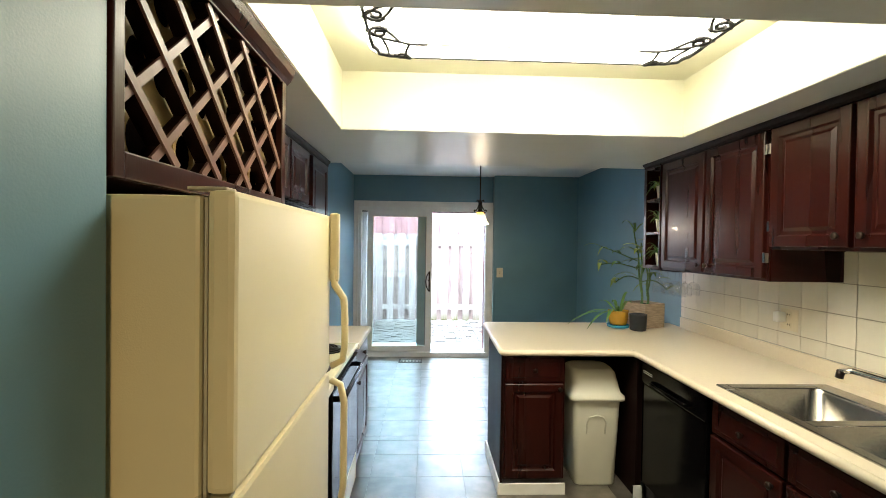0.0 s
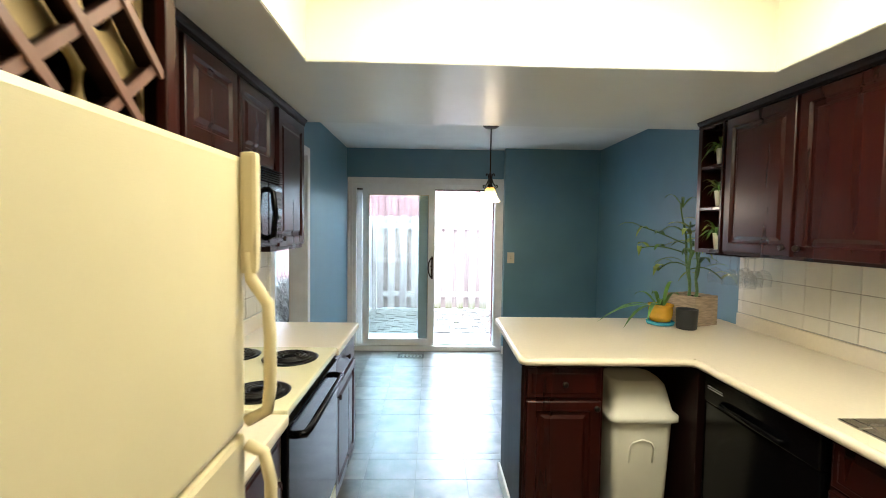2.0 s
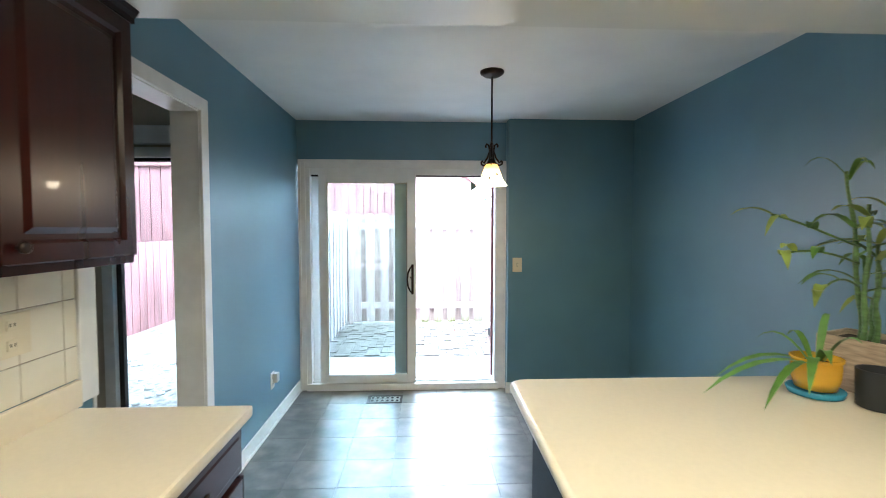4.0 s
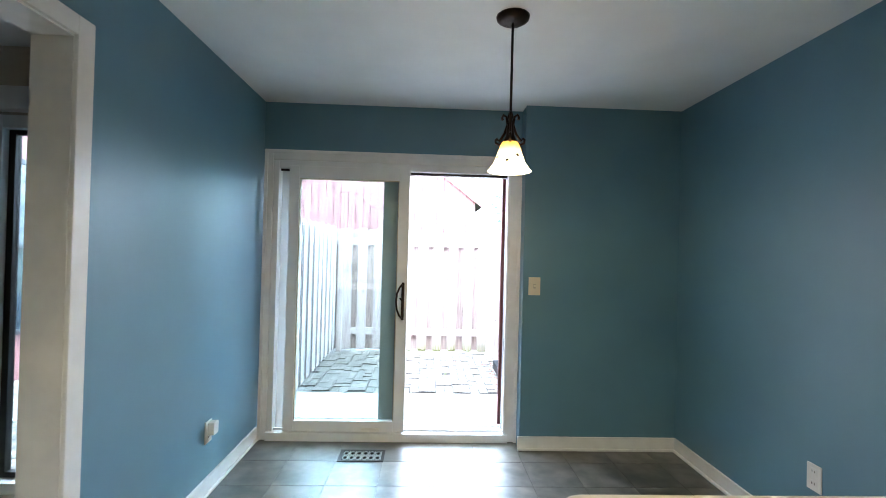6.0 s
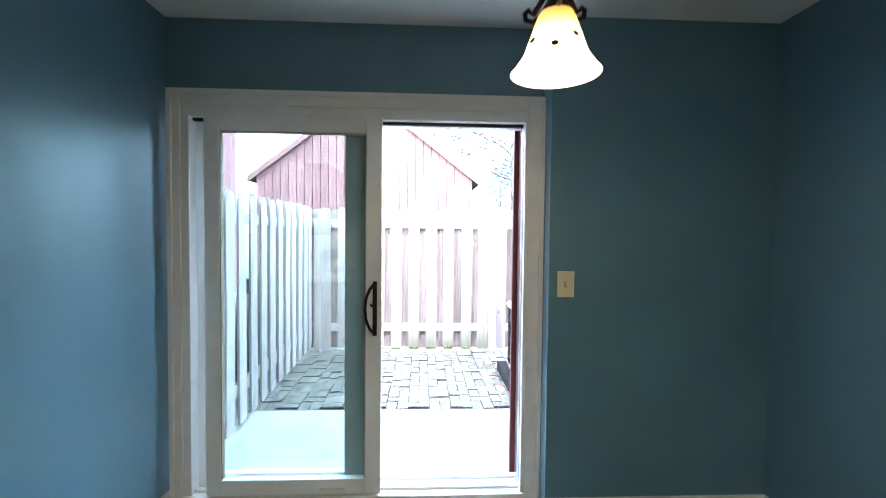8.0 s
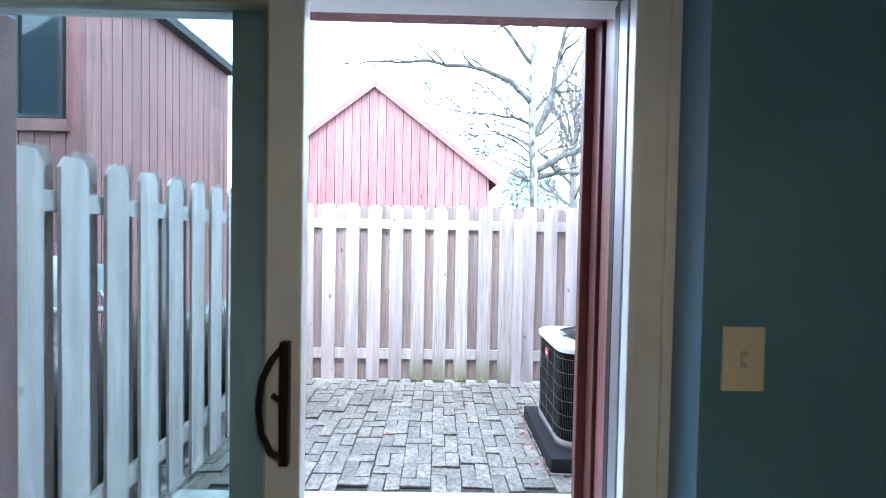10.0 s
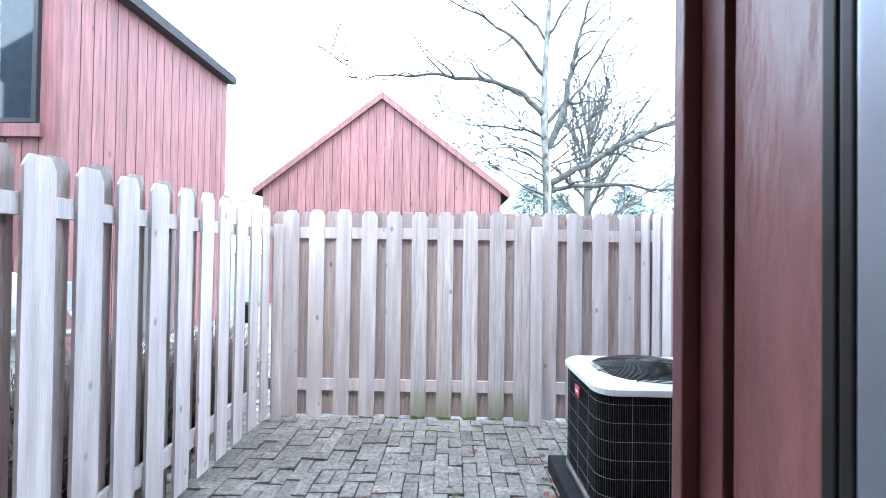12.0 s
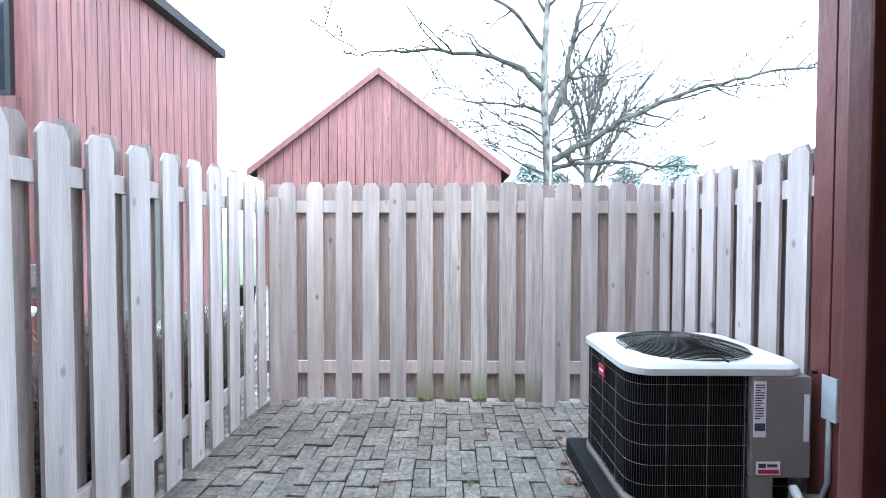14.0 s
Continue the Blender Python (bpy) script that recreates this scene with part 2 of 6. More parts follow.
M_REDT = mat("red_painted_trim", (0.135, 0.038, 0.036), 0.5, var=0.12, scale=14, stretch=(1, 1, 0.45), bump=0.8, bscale=14, stain=0.25, stain_scale=3)
M_REDW = mat("worn_red_paint", (0.2, 0.062, 0.058), 0.45, var=0.14, scale=11, stretch=(1, 1, 0.4), bump=1.0, bscale=20, stain=0.3, stain_scale=5)
M_ALU = mat("grey_aluminium_track", (0.3, 0.32, 0.36), 0.35, metal=0.7, var=0.08)
# white vinyl of the backlit stile, its shade painted in as grey-green
M_STILE = mat("shade_tinted_stile", (0.36, 0.44, 0.43), 0.4, var=0.06)
M_REDD = mat("dark_red_gap", (0.02, 0.0055, 0.005), 0.85, var=0.2, spec=0.05)
M_ROOF = mat("dark_roof_edge", (0.035, 0.03, 0.035), 0.8, var=0.3, scale=30, bump=0.4, bscale=60)
M_CONCRETE = mat("concrete", (0.4, 0.4, 0.38), 0.85, var=0.12, scale=12, bump=0.25, bscale=80, stain=0.15)
M_PAVER = mat("grey_paver", (0.155, 0.136, 0.118), 0.85, var=0.25, scale=34, per_object=0.2, bump=0.7, bscale=90, stain=0.32, stain_scale=5, col2=(0.262, 0.236, 0.208))
M_JOINT = mat("dark_joint", (0.033, 0.029, 0.024), 0.95, var=0.5, scale=30, bump=0.4, bscale=120)
M_GROUND = mat("pale_garden_ground", (0.2, 0.185, 0.165), 0.95, var=0.6, scale=14, bump=0.5, bscale=40, stain=0.2)
M_LAWN = mat("winter_lawn", (0.1, 0.125, 0.06), 0.95, var=0.3, scale=20, bump=0.5, bscale=80)
M_BARK = mat("pale_sycamore_bark", (0.06, 0.055, 0.047), 0.85, var=0.5, scale=4, stretch=(1, 1, 0.6), col2=(0.25, 0.243, 0.228), bump=0.3, bscale=20)
M_LIMB = mat("grey_limb_bark", (0.03, 0.028, 0.026), 0.9, var=0.4, scale=3, col2=(0.11, 0.107, 0.1), bump=0.3, bscale=20)
M_BARKD = mat("dark_bark", (0.13, 0.118, 0.114), 0.9, var=0.35, scale=9, bump=0.4, bscale=25)
# needles paled well above foliage green: distance haze is in the colour
M_CONIFER = mat("hazed_conifer_needles", (0.26, 0.32, 0.3), 0.9, var=0.35, scale=3)
M_SHRUB = mat("bare_shrub", (0.06, 0.045, 0.04), 0.9, var=0.4, scale=20)
M_SHRUBL = mat("dark_shrub_leaf", (0.03, 0.034, 0.024), 0.7, var=0.4, scale=20)
M_DRYLEAF = mat("dry_leaf", (0.21, 0.085, 0.06), 0.8, var=0.35, scale=20, per_object=0.35)
M_ACTOP = mat("condenser_top_paint", (0.6, 0.61, 0.6), 0.45, var=0.05, scale=9, stain=0.08)
M_TRACK = mat("grey_screen_track", (0.025, 0.025, 0.03), 0.4, metal=0.2, var=0.1)
M_ACBODY = mat("condenser_grey_paint", (0.2, 0.18, 0.17), 0.5, var=0.06, scale=9)
M_ACDARK = mat("condenser_coil_dark", (0.003, 0.003, 0.0035), 0.8, var=0.3, scale=60, spec=0.08)
M_WIRED = mat("dark_coated_wire", (0.04, 0.039, 0.04), 0.5, var=0.15, spec=0.3)
M_WIRE = mat("coated_wire", (0.17, 0.165, 0.16), 0.45, metal=0.3, var=0.1)
M_PAD = mat("dark_plastic_pad", (0.011, 0.012, 0.015), 0.6, var=0.2, spec=0.25)
M_BADGE = mat("red_badge", (0.42, 0.015, 0.05), 0.35, var=0.05)
M_LABEL = mat("white_sticker", (0.75, 0.75, 0.78), 0.5, var=0.05)
M_INK = mat("dark_print", (0.05, 0.05, 0.09), 0.5, var=0.1)
M_GREYGREEN = mat("grey_green_paint", (0.102, 0.100, 0.095), 0.55, var=0.06)
M_PIPE = mat("grey_meter_paint", (0.25, 0.26, 0.27), 0.5, metal=0.4, var=0.12)
M_MAT = mat("grey_boot_mat", (0.25, 0.25, 0.25), 0.9, var=0.25, scale=70, bump=0.5, bscale=200)


# ---- mesh helpers ----
def bm_new():
    return bmesh.new()


def box(bm, x0, x1, y0, y1, z0, z1, bev=0.0):
    vs = [bm.verts.new((x, y, z)) for z in (z0, z1) for x, y in ((x0, y0), (x1, y0), (x1, y1), (x0, y1))]
    fs = [(3, 2, 1, 0), (4, 5, 6, 7), (0, 1, 5, 4), (1, 2, 6, 5), (2, 3, 7, 6), (3, 0, 4, 7)]
    faces = [bm.faces.new([vs[i] for i in f]) for f in fs]
    if bev > 0:
        edges = list({e for f in faces for e in f.edges})
        bmesh.ops.bevel(bm, geom=edges, offset=bev, segments=2, profile=0.6, affect="EDGES")
    return bm


def mbox(*a, **k):
    return box(bm_new(), *a, **k)


def ring_faces(bm, rings, closed=False):
    n = len(rings[0])
    for a, b in zip(rings, rings[1:]):
        for i in range(n):
            bm.faces.new((a[i], a[(i + 1) % n], b[(i + 1) % n], b[i])).smooth = True
    if closed:
        for i in range(n):
            bm.faces.new((rings[-1][i], rings[-1][(i + 1) % n], rings[0][(i + 1) % n], rings[0][i])).smooth = True
    else:
        for r, flip in ((rings[0], True), (rings[-1], False)):
            if n > 2:
                bm.faces.new(r[::-1] if flip else r)


def tube(bm, pts, radii, n=8, closed=False):
    """A round tube along points; radii one number or one for each point."""
    pts = [Vector(p) for p in pts]
    if not isinstance(radii, (list, tuple)):
        radii = [radii] * len(pts)
    rings, up = [], None
    for i, p in enumerate(pts):
        a, b = pts[i - 1] if (i or closed) else p, pts[(i + 1) % len(pts)] if (i < len(pts) - 1 or closed) else p
        d = (b - a).normalized() if (b - a).length > 1e-9 else Vector((0, 0, 1))
        if up is None:
            up = d.orthogonal().normalized()
        up = (up - d * up.dot(d))
        up = up.normalized() if up.length > 1e-6 else d.orthogonal().normalized()
        side = d.cross(up)
        rings.append([bm.verts.new(p + (up * math.cos(2 * math.pi * k / n) + side * math.sin(2 * math.pi * k / n)) * radii[i]) for k in range(n)])
    ring_faces(bm, rings, closed)
    return bm


def lathe(bm, profile, n=24, at=(0, 0, 0), caps=True):
    rings = [[bm.verts.new((at[0] + r * math.cos(2 * math.pi * k / n), at[1] + r * math.sin(2 * math.pi * k / n), at[2] + z)) for k in range(n)] for r, z in profile]
    for a, b in zip(rings, rings[1:]):
        for i in range(n):
            bm.faces.new((a[i], a[(i + 1) % n], b[(i + 1) % n], b[i])).smooth = True
    if caps:
        bm.faces.new(rings[0][::-1])
        bm.faces.new(rings[-1])
    return bm


def prism(bm, poly, axis, lo, hi, bev=0.0):
    """Extrude a polygon of 2-D points along an axis: x takes (y, z), y takes (x, z), z takes (x, y)."""
    def at(p, v):
        return (v, *p) if axis == "x" else (p[0], v, p[1]) if axis == "y" else (*p, v)
    a, b = [bm.verts.new(at(p, lo)) for p in poly], [bm.verts.new(at(p, hi)) for p in poly]
    fs = [bm.faces.new(a[::-1]), bm.faces.new(b)]
    for i in range(len(poly)):
        fs.append(bm.faces.new((a[i], a[(i + 1) % len(poly)], b[(i + 1) % len(poly)], b[i])))
    bmesh.ops.recalc_face_normals(bm, faces=fs)
    if bev > 0:
        bmesh.ops.bevel(bm, geom=list({e for f in fs for e in f.edges}), offset=bev, segments=2, profile=0.6, affect="EDGES")
    return bm


def mesh_of(bm, name, material, shift=(0, 0, 0)):
    bmesh.ops.recalc_face_normals(bm, faces=bm.faces)
    me = bpy.data.meshes.new(name)
    bm.transform(Matrix.Translation(-Vector(shift)))
    bm.to_mesh(me)
    bm.free()
    me.materials.append(material)
    return me


BASE = {}


def thing(name, at=(0, 0, 0), label="", category="", group="", kind=""):
    ob = new(name)
    ob.location = at
    ob.empty_display_size = 0.1
    BASE[ob.name] = Vector(at)
    return tagged(ob, label, category, group, kind)


def part(name, bm, material, parent, label=""):
    shift = BASE[parent.name]
    ob = new(name, mesh_of(bm, name, material, shift))
    ob.parent = parent
    BASE[ob.name] = shift
    return tagged(ob, label)


def solid(name, bm, material, label="", category="", group="", kind=""):
    ob = new(name, mesh_of(bm, name, material))
    BASE[ob.name] = Vector((0, 0, 0))
    return tagged(ob, label, category, group, kind)


def structure(name, bm, material, label="", category="structure"):
    return solid(name, bm, material, label, category, kind="structure")


def piece(name, me, parent, at, turn=0.0, tilt=(0, 0)):
    ob = new(name, me)
    ob.parent = parent
    ob.location = Vector(at) - BASE[parent.name]
    ob.rotation_euler = (tilt[0], tilt[1], turn)
    return ob


rnd = random.Random(7)

# ---- the house: walls, ceilings, floor ----
b = bm_new()
box(b, 2.53, 2.68, -1.3, 7.335, 0, 2.6)
wall_right = structure("wall_right", b, M_TEAL, "teal painted wall beside the dining area")
b = bm_new()
box(b, -0.62, -0.49, 2.12, 4.955, 0, 2.6)
box(b, -0.62, -0.49, 5.73, 7.64, 0, 2.6)
box(b, -0.62, -0.49, 4.955, 5.73, 2.085, 2.6)
wall_left = structure("wall_left", b, M_TEAL, "teal painted wall with a cased opening")
b = bm_new()
box(b, -0.49, 1.40, 7.475, 7.64, 2.06, 2.6)
box(b, 1.40, 2.68, 7.335, 7.64, 0, 2.6)
wall_back = structure("wall_back", b, M_TEAL, "teal painted wall round the sliding door")
b = bm_new()
box(b, -0.62, 1.33, 7.645, 7.882, 2.062, 5.2)
box(b, 1.455, 4.5, 7.645, 7.885, 0.42, 5.2)
box(b, 1.33, 1.455, 7.645, 7.885, 2.062, 5.2)
box(b, -0.62, -0.47, 7.645, 7.9, 0.0, 2.05)
wall_outside = structure("wall_outside", b, M_RED, "red stained outer wall of the house")
b = bm_new()
box(b, 1.455, 4.5, 7.645, 7.87, -0.3, 0.418)
box(b, -0.62, 1.372, 7.66, 7.76, -0.3, -0.012)
structure("foundation", b, M_CONCRETE, "pale concrete foundation under the outer wall")
b = bm_new()
box(b, -0.75, -0.006, -1.3, 2.165, 0, 2.6)
structure("wall_hall_left", b, M_TEAL, "teal painted wall at the kitchen entry")
b = bm_new()
box(b, 1.31, 2.53, 1.98, 2.115, 0, 2.6)
structure("wall_entry", b, M_TEAL, "teal painted wall beside the kitchen entry")
# unseen end wall, added; its tan throws warm bounce light forward
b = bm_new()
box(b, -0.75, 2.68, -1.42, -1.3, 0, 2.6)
structure("wall_hall_end", b, M_ROOM, "unseen added wall closing the hall, tan for warm bounce")
b = bm_new()
box(b, 1.285, 1.31, 1.97, 2.125, 0, 2.15, bev=0.004)
structure("entry_trim", b, M_CHERRY_D, "dark wood trim at the kitchen entry", "trim")

b = bm_new()
box(b, -0.62, 2.68, 4.9, 7.64, 2.45, 2.6)
structure("ceiling_dining", b, M_CEIL, "matt white dining ceiling", "ceiling")
b = bm_new()
box(b, -0.75, 2.68, -1.3, 2.115, 2.45, 2.6)
structure("ceiling_hall", b, M_CEIL, "white hall ceiling", "ceiling")
R0, R1, RY0, RY1, ZS = 0.03, 1.92, 2.6, 3.87, 2.155
b = bm_new()
box(b, -0.49, 2.53, 2.115, RY0, ZS, 2.6)
box(b, -0.49, 2.53, RY1, 4.9, ZS, 2.6)
box(b, -0.49, R0, RY0, RY1, ZS, 2.6)
box(b, R1, 2.53, RY0, RY1, ZS, 2.6)
structure("ceiling_soffit", b, M_SOFFIT, "lowered satin grey-white kitchen ceiling", "ceiling")
b = bm_new()
box(b, R0 + 0.004, R1 - 0.004, RY0 + 0.004, RY1 - 0.004, 2.47, 2.6)
for x0, x1, y0, y1 in ((R0, R1, RY0, RY0 + 0.004), (R0, R1, RY1 - 0.004, RY1), (R0, R0 + 0.004, RY0 + 0.004, RY1 - 0.004), (R1 - 0.004, R1, RY0 + 0.004, RY1 - 0.004)):
    box(b, x0, x1, y0, y1, ZS + 0.003, 2.6)
structure("ceiling_recess", b, M_RECESS, "cream painted light well in the ceiling", "ceiling")
b = bm_new()
box(b, -4.2, 4.5, -1.4, 7.64, 2.602, 2.75)
structure("roof_deck", b, M_CEIL, "plain deck above the rooms", "roof")

b = bm_new()
box(b, -0.75, 2.68, -1.4, 7.47, -0.2, -0.004)
floor = structure("floor", b, M_FGROUT, "slate-look tiled floor with thin joints", "floor")

# neighbouring living room seen through the opening
b = bm_new()
box(b, -4.2, -0.751, 2.0, 6.66, -0.2, 0.0)
structure("floor_living", b, M_CARPET, "tan carpet of the living room", "floor")
b = bm_new()
box(b, -4.2, -1.62, 6.66, 6.8, -0.3, 2.45)
box(b, -0.72, -0.621, 6.66, 6.8, -0.3, 2.45)
box(b, -1.62, -0.72, 6.66, 6.8, 2.05, 2.45)
box(b, -1.62, -0.72, 6.66, 6.8, -0.3, 0.06)
structure("wall_living_back", b, M_ROOM, "tan living room wall with a tall window")
b = bm_new()
box(b, -4.32, -4.2, 2.0, 6.8, -0.3, 2.6)
box(b, -4.32, -0.75, 1.9, 2.0, -0.3, 2.6)
structure("wall_living", b, M_ROOM, "tan living room walls")
b = bm_new()
box(b, -4.2, -0.621, 2.0, 6.66, 2.43, 2.6)
structure("ceiling_living", b, M_CEIL, "white living room ceiling", "ceiling")
window_1 = thing("window_1", (-1.17, 6.7, 0.06), "tall living room window with white and black frame", "window", kind="structure")
b = bm_new()
for a in ((-1.62, -1.545, 6.62, 6.72, 0.06, 2.05), (-0.8, -0.72, 6.62, 6.72, 0.06, 2.05), (-1.545, -0.8, 6.62, 6.72, 1.98, 2.05), (-1.545, -0.8, 6.6, 6.72, 0.06, 0.12)):
    box(b, *a, bev=0.004)
part("window_frame", b, M_WHITE, window_1)
b = bm_new()
for a in ((-1.545, -1.51, 6.66, 6.7, 0.12, 1.98), (-0.835, -0.8, 6.66, 6.7, 0.12, 1.98), (-1.51, -0.835, 6.66, 6.7, 1.955, 1.98), (-1.51, -0.835, 6.66, 6.7, 0.12, 0.15)):
    box(b, *a, bev=0.003)
part("sash", b, M_BLACKM, window_1, "black sash")
part("pane", mbox(-1.51, -0.835, 6.677, 6.683, 0.15, 1.955), M_GLASS, window_1).visible_shadow = False
part("head_trim", mbox(-1.72, -0.64, 6.6, 6.655, 2.07, 2.2, bev=0.01), M_WHITE, window_1)
part("window_sill", mbox(-1.68, -0.66, 6.54, 6.655, 0.02, 0.055, bev=0.006), M_WHITE, window_1)

# opening casing and reveal
b = bm_new()
box(b, -0.625, -0.487, 5.715, 5.73, 0.0, 2.07)
box(b, -0.625, -0.487, 4.955, 4.97, 0.0, 2.07)
box(b, -0.625, -0.487, 4.955, 5.73, 2.07, 2.085)
for y0, y1 in ((5.718, 5.792), (4.885, 4.962)):
    box(b, -0.49, -0.472, y0, y1, 0.0 if y0 > 5 else 0.91, 2.143, bev=0.004)
box(b, -0.49, -0.472, 4.962, 5.718, 2.076, 2.143, bev=0.004)
structure("opening_trim", b, M_WHITE, "white painted casing of the living room opening", "trim")

# baseboards with a quarter round
b = bm_new()
def skirting(x0, x1, y0, y1, face):
    t, h = 0.014, 0.095
    if face == "+x":
        box(b, x0, x0 + t, y0, y1, 0, h, bev=0.004)
        box(b, x0 + t, x0 + t + 0.014, y0, y1, 0, 0.018, bev=0.006)
    elif face == "-x":
        box(b, x0 - t, x0, y0, y1, 0, h, bev=0.004)
        box(b, x0 - t - 0.014, x0 - t, y0, y1, 0, 0.018, bev=0.006)
    else:
        box(b, x0, x1, y0 - t, y0, 0, h, bev=0.004)
        box(b, x0, x1, y0 - t - 0.014, y0 - t, 0, 0.018, bev=0.006)
skirting(-0.49, 0, 5.794, 7.455, "+x")
skirting(2.53, 0, 4.73, 7.32, "-x")
skirting(1.386, 2.53, 7.335, 0, "-y")
structure("baseboard", b, M_WHITE, "white painted baseboard", "baseboard")

# ---- sliding door ----
door_1 = thing("door_1", (0.45, 7.5, 0), "white vinyl sliding patio door standing open", "door", kind="structure")
b = bm_new()
box(b, -0.475, -0.415, 7.452, 7.475, 0.0, 2.1, bev=0.004)
box(b, 1.319, 1.402, 7.452, 7.475, 0.0, 2.1, bev=0.004)
box(b, -0.415, 1.319, 7.452, 7.475, 2.025, 2.1, bev=0.004)
box(b, -0.475, 1.399, 7.44, 7.452, 2.075, 2.1, bev=0.004)
box(b, -0.475, -0.452, 7.44, 7.452, 0.0, 2.075, bev=0.004)
box(b, 1.378, 1.402, 7.44, 7.452, 0.0, 2.075, bev=0.004)
part("casing", b, M_WHITE, door_1)
b = bm_new()
box(b, -0.415, -0.375, 7.46, 7.64, 0.0, 2.025, bev=0.003)
box(b, -0.375, -0.318, 7.535, 7.64, 0.06, 1.97, bev=0.003)
box(b, 1.300, 1.318, 7.444, 7.48, 0.06, 1.97, bev=0.003)
box(b, 1.313, 1.352, 7.476, 7.58, 0.06, 1.97)
box(b, -0.375, 1.335, 7.46, 7.64, 1.97, 2.025, bev=0.003)
box(b, -0.415, 1.335, 7.43, 7.64, 0.0, 0.06, bev=0.004)
box(b, -0.375, 1.30, 7.485, 7.497, 0.06, 0.075)
box(b, -0.375, 1.30, 7.58, 7.592, 0.06, 0.075)
part("frame", b, M_VINYL, door_1)
b = bm_new()
box(b, 1.3, 1.312, 7.539, 7.553, 0.06, 1.97, bev=0.002)
box(b, 1.304, 1.312, 7.562, 7.578, 0.06, 1.97, bev=0.002)
box(b, -0.375, 1.3, 7.5, 7.52, 1.955, 1.97)
part("weather_strip", b, M_BLACKM, door_1, "black weather strip")
part("screen_track", mbox(1.299, 1.3118, 7.487, 7.535, 0.06, 1.97, bev=0.003), M_ALU, door_1, "grey screen track")
slide = part("sliding_panel", mbox(-0.295, -0.222, 7.44, 7.484, 0.068, 1.985, bev=0.004), M_VINYL, door_1)
part("stile", mbox(0.499, 0.576, 7.44, 7.484, 0.068, 1.985, bev=0.004), M_VINYL, slide)
part("top_rail", mbox(-0.222, 0.499, 7.44, 7.484, 1.897, 1.985, bev=0.004), M_VINYL, slide)
part("bottom_rail", mbox(-0.222, 0.499, 7.44, 7.484, 0.068, 0.145, bev=0.004), M_VINYL, slide)
part("gasket", box(box(mbox(-0.222, -0.216, 7.446, 7.478, 0.145, 1.897), 0.493, 0.499, 7.446, 7.478, 0.145, 1.897), -0.216, 0.493, 7.446, 7.478, 1.891, 1.897), M_SEAL, slide)
part("pane", mbox(-0.216, 0.493, 7.459, 7.465, 0.145, 1.891), M_GLASS, slide).visible_shadow = False
b = bm_new()
box(b, 0.535, 0.556, 7.418, 7.44, 0.885, 1.158, bev=0.004)
bow = [(0.541, 7.425, 1.145), (0.522, 7.41, 1.12), (0.505, 7.405, 1.08), (0.499, 7.403, 1.022), (0.505, 7.405, 0.965), (0.522, 7.41, 0.922), (0.541, 7.425, 0.898)]
tube(b, bow, 0.0075, 8)
tube(b, [(0.537, 7.42, 1.03), (0.525, 7.412, 1.045)], 0.006, 8)
part("handle", b, M_BRONZE, slide, "dark bronze bow handle")
part("weather_strip", mbox(0.484, 0.4925, 7.488, 7.526, 0.07, 1.96), M_ALU, slide, "grey weather strip")
fixed = part("fixed_panel", mbox(-0.375, -0.31, 7.53, 7.572, 0.068, 1.97, bev=0.004), M_VINYL, door_1)
part("stile", mbox(0.378, 0.5, 7.53, 7.572, 0.068, 1.97, bev=0.004), M_STILE, fixed, "white vinyl stile with shade in its grey-green colour")
part("top_rail", mbox(-0.31, 0.378, 7.53, 7.572, 1.91, 1.97, bev=0.004), M_VINYL, fixed)
part("bottom_rail", mbox(-0.31, 0.378, 7.53, 7.572, 0.068, 0.135, bev=0.004), M_VINYL, fixed)
part("pane", mbox(-0.31, 0.378, 7.548, 7.554, 0.135, 1.91), M_GLASS, fixed).visible_shadow = False
part("foot_latch", mbox(0.27, 0.4, 7.425, 7.44, 0.075, 0.1, bev=0.004), M_WPLASTIC, slide)
jamb = prism(bm_new(), [(1.317, 7.582), (1.371, 7.814), (1.41, 7.814), (1.41, 7.642), (1.353, 7.642), (1.353, 7.582)], "z", -0.2, 2.06, bev=0.003)
part("outer_jamb", jamb, M_REDW, door_1, "worn red painted outer jamb")
for a in ((1.363, 1.45, 7.827, 7.8895, -0.2, 2.058), (1.335, 1.56, 7.8915, 7.925, -0.2, 5.2), (-0.47, -0.44, 7.642, 7.81, -0.01, 2.06)):
    part("outer_trim", mbox(*a, bev=0.004), M_REDT, door_1, "red painted outer trim board")
part("trim_gap", mbox(1.392, 1.45, 7.8145, 7.8265, -0.2, 2.058), M_REDD, door_1, "dark joint between the trim boards")


# ---- cabinets ----
def slab(bm, axis, f0, f1, u0, u1, z0, z1, bev=0.0):
    f0, f1 = min(f0, f1), max(f0, f1)
    return box(bm, f0, f1, u0, u1, z0, z1, bev) if axis == "x" else box(bm, u0, u1, f0, f1, z0, z1, bev)


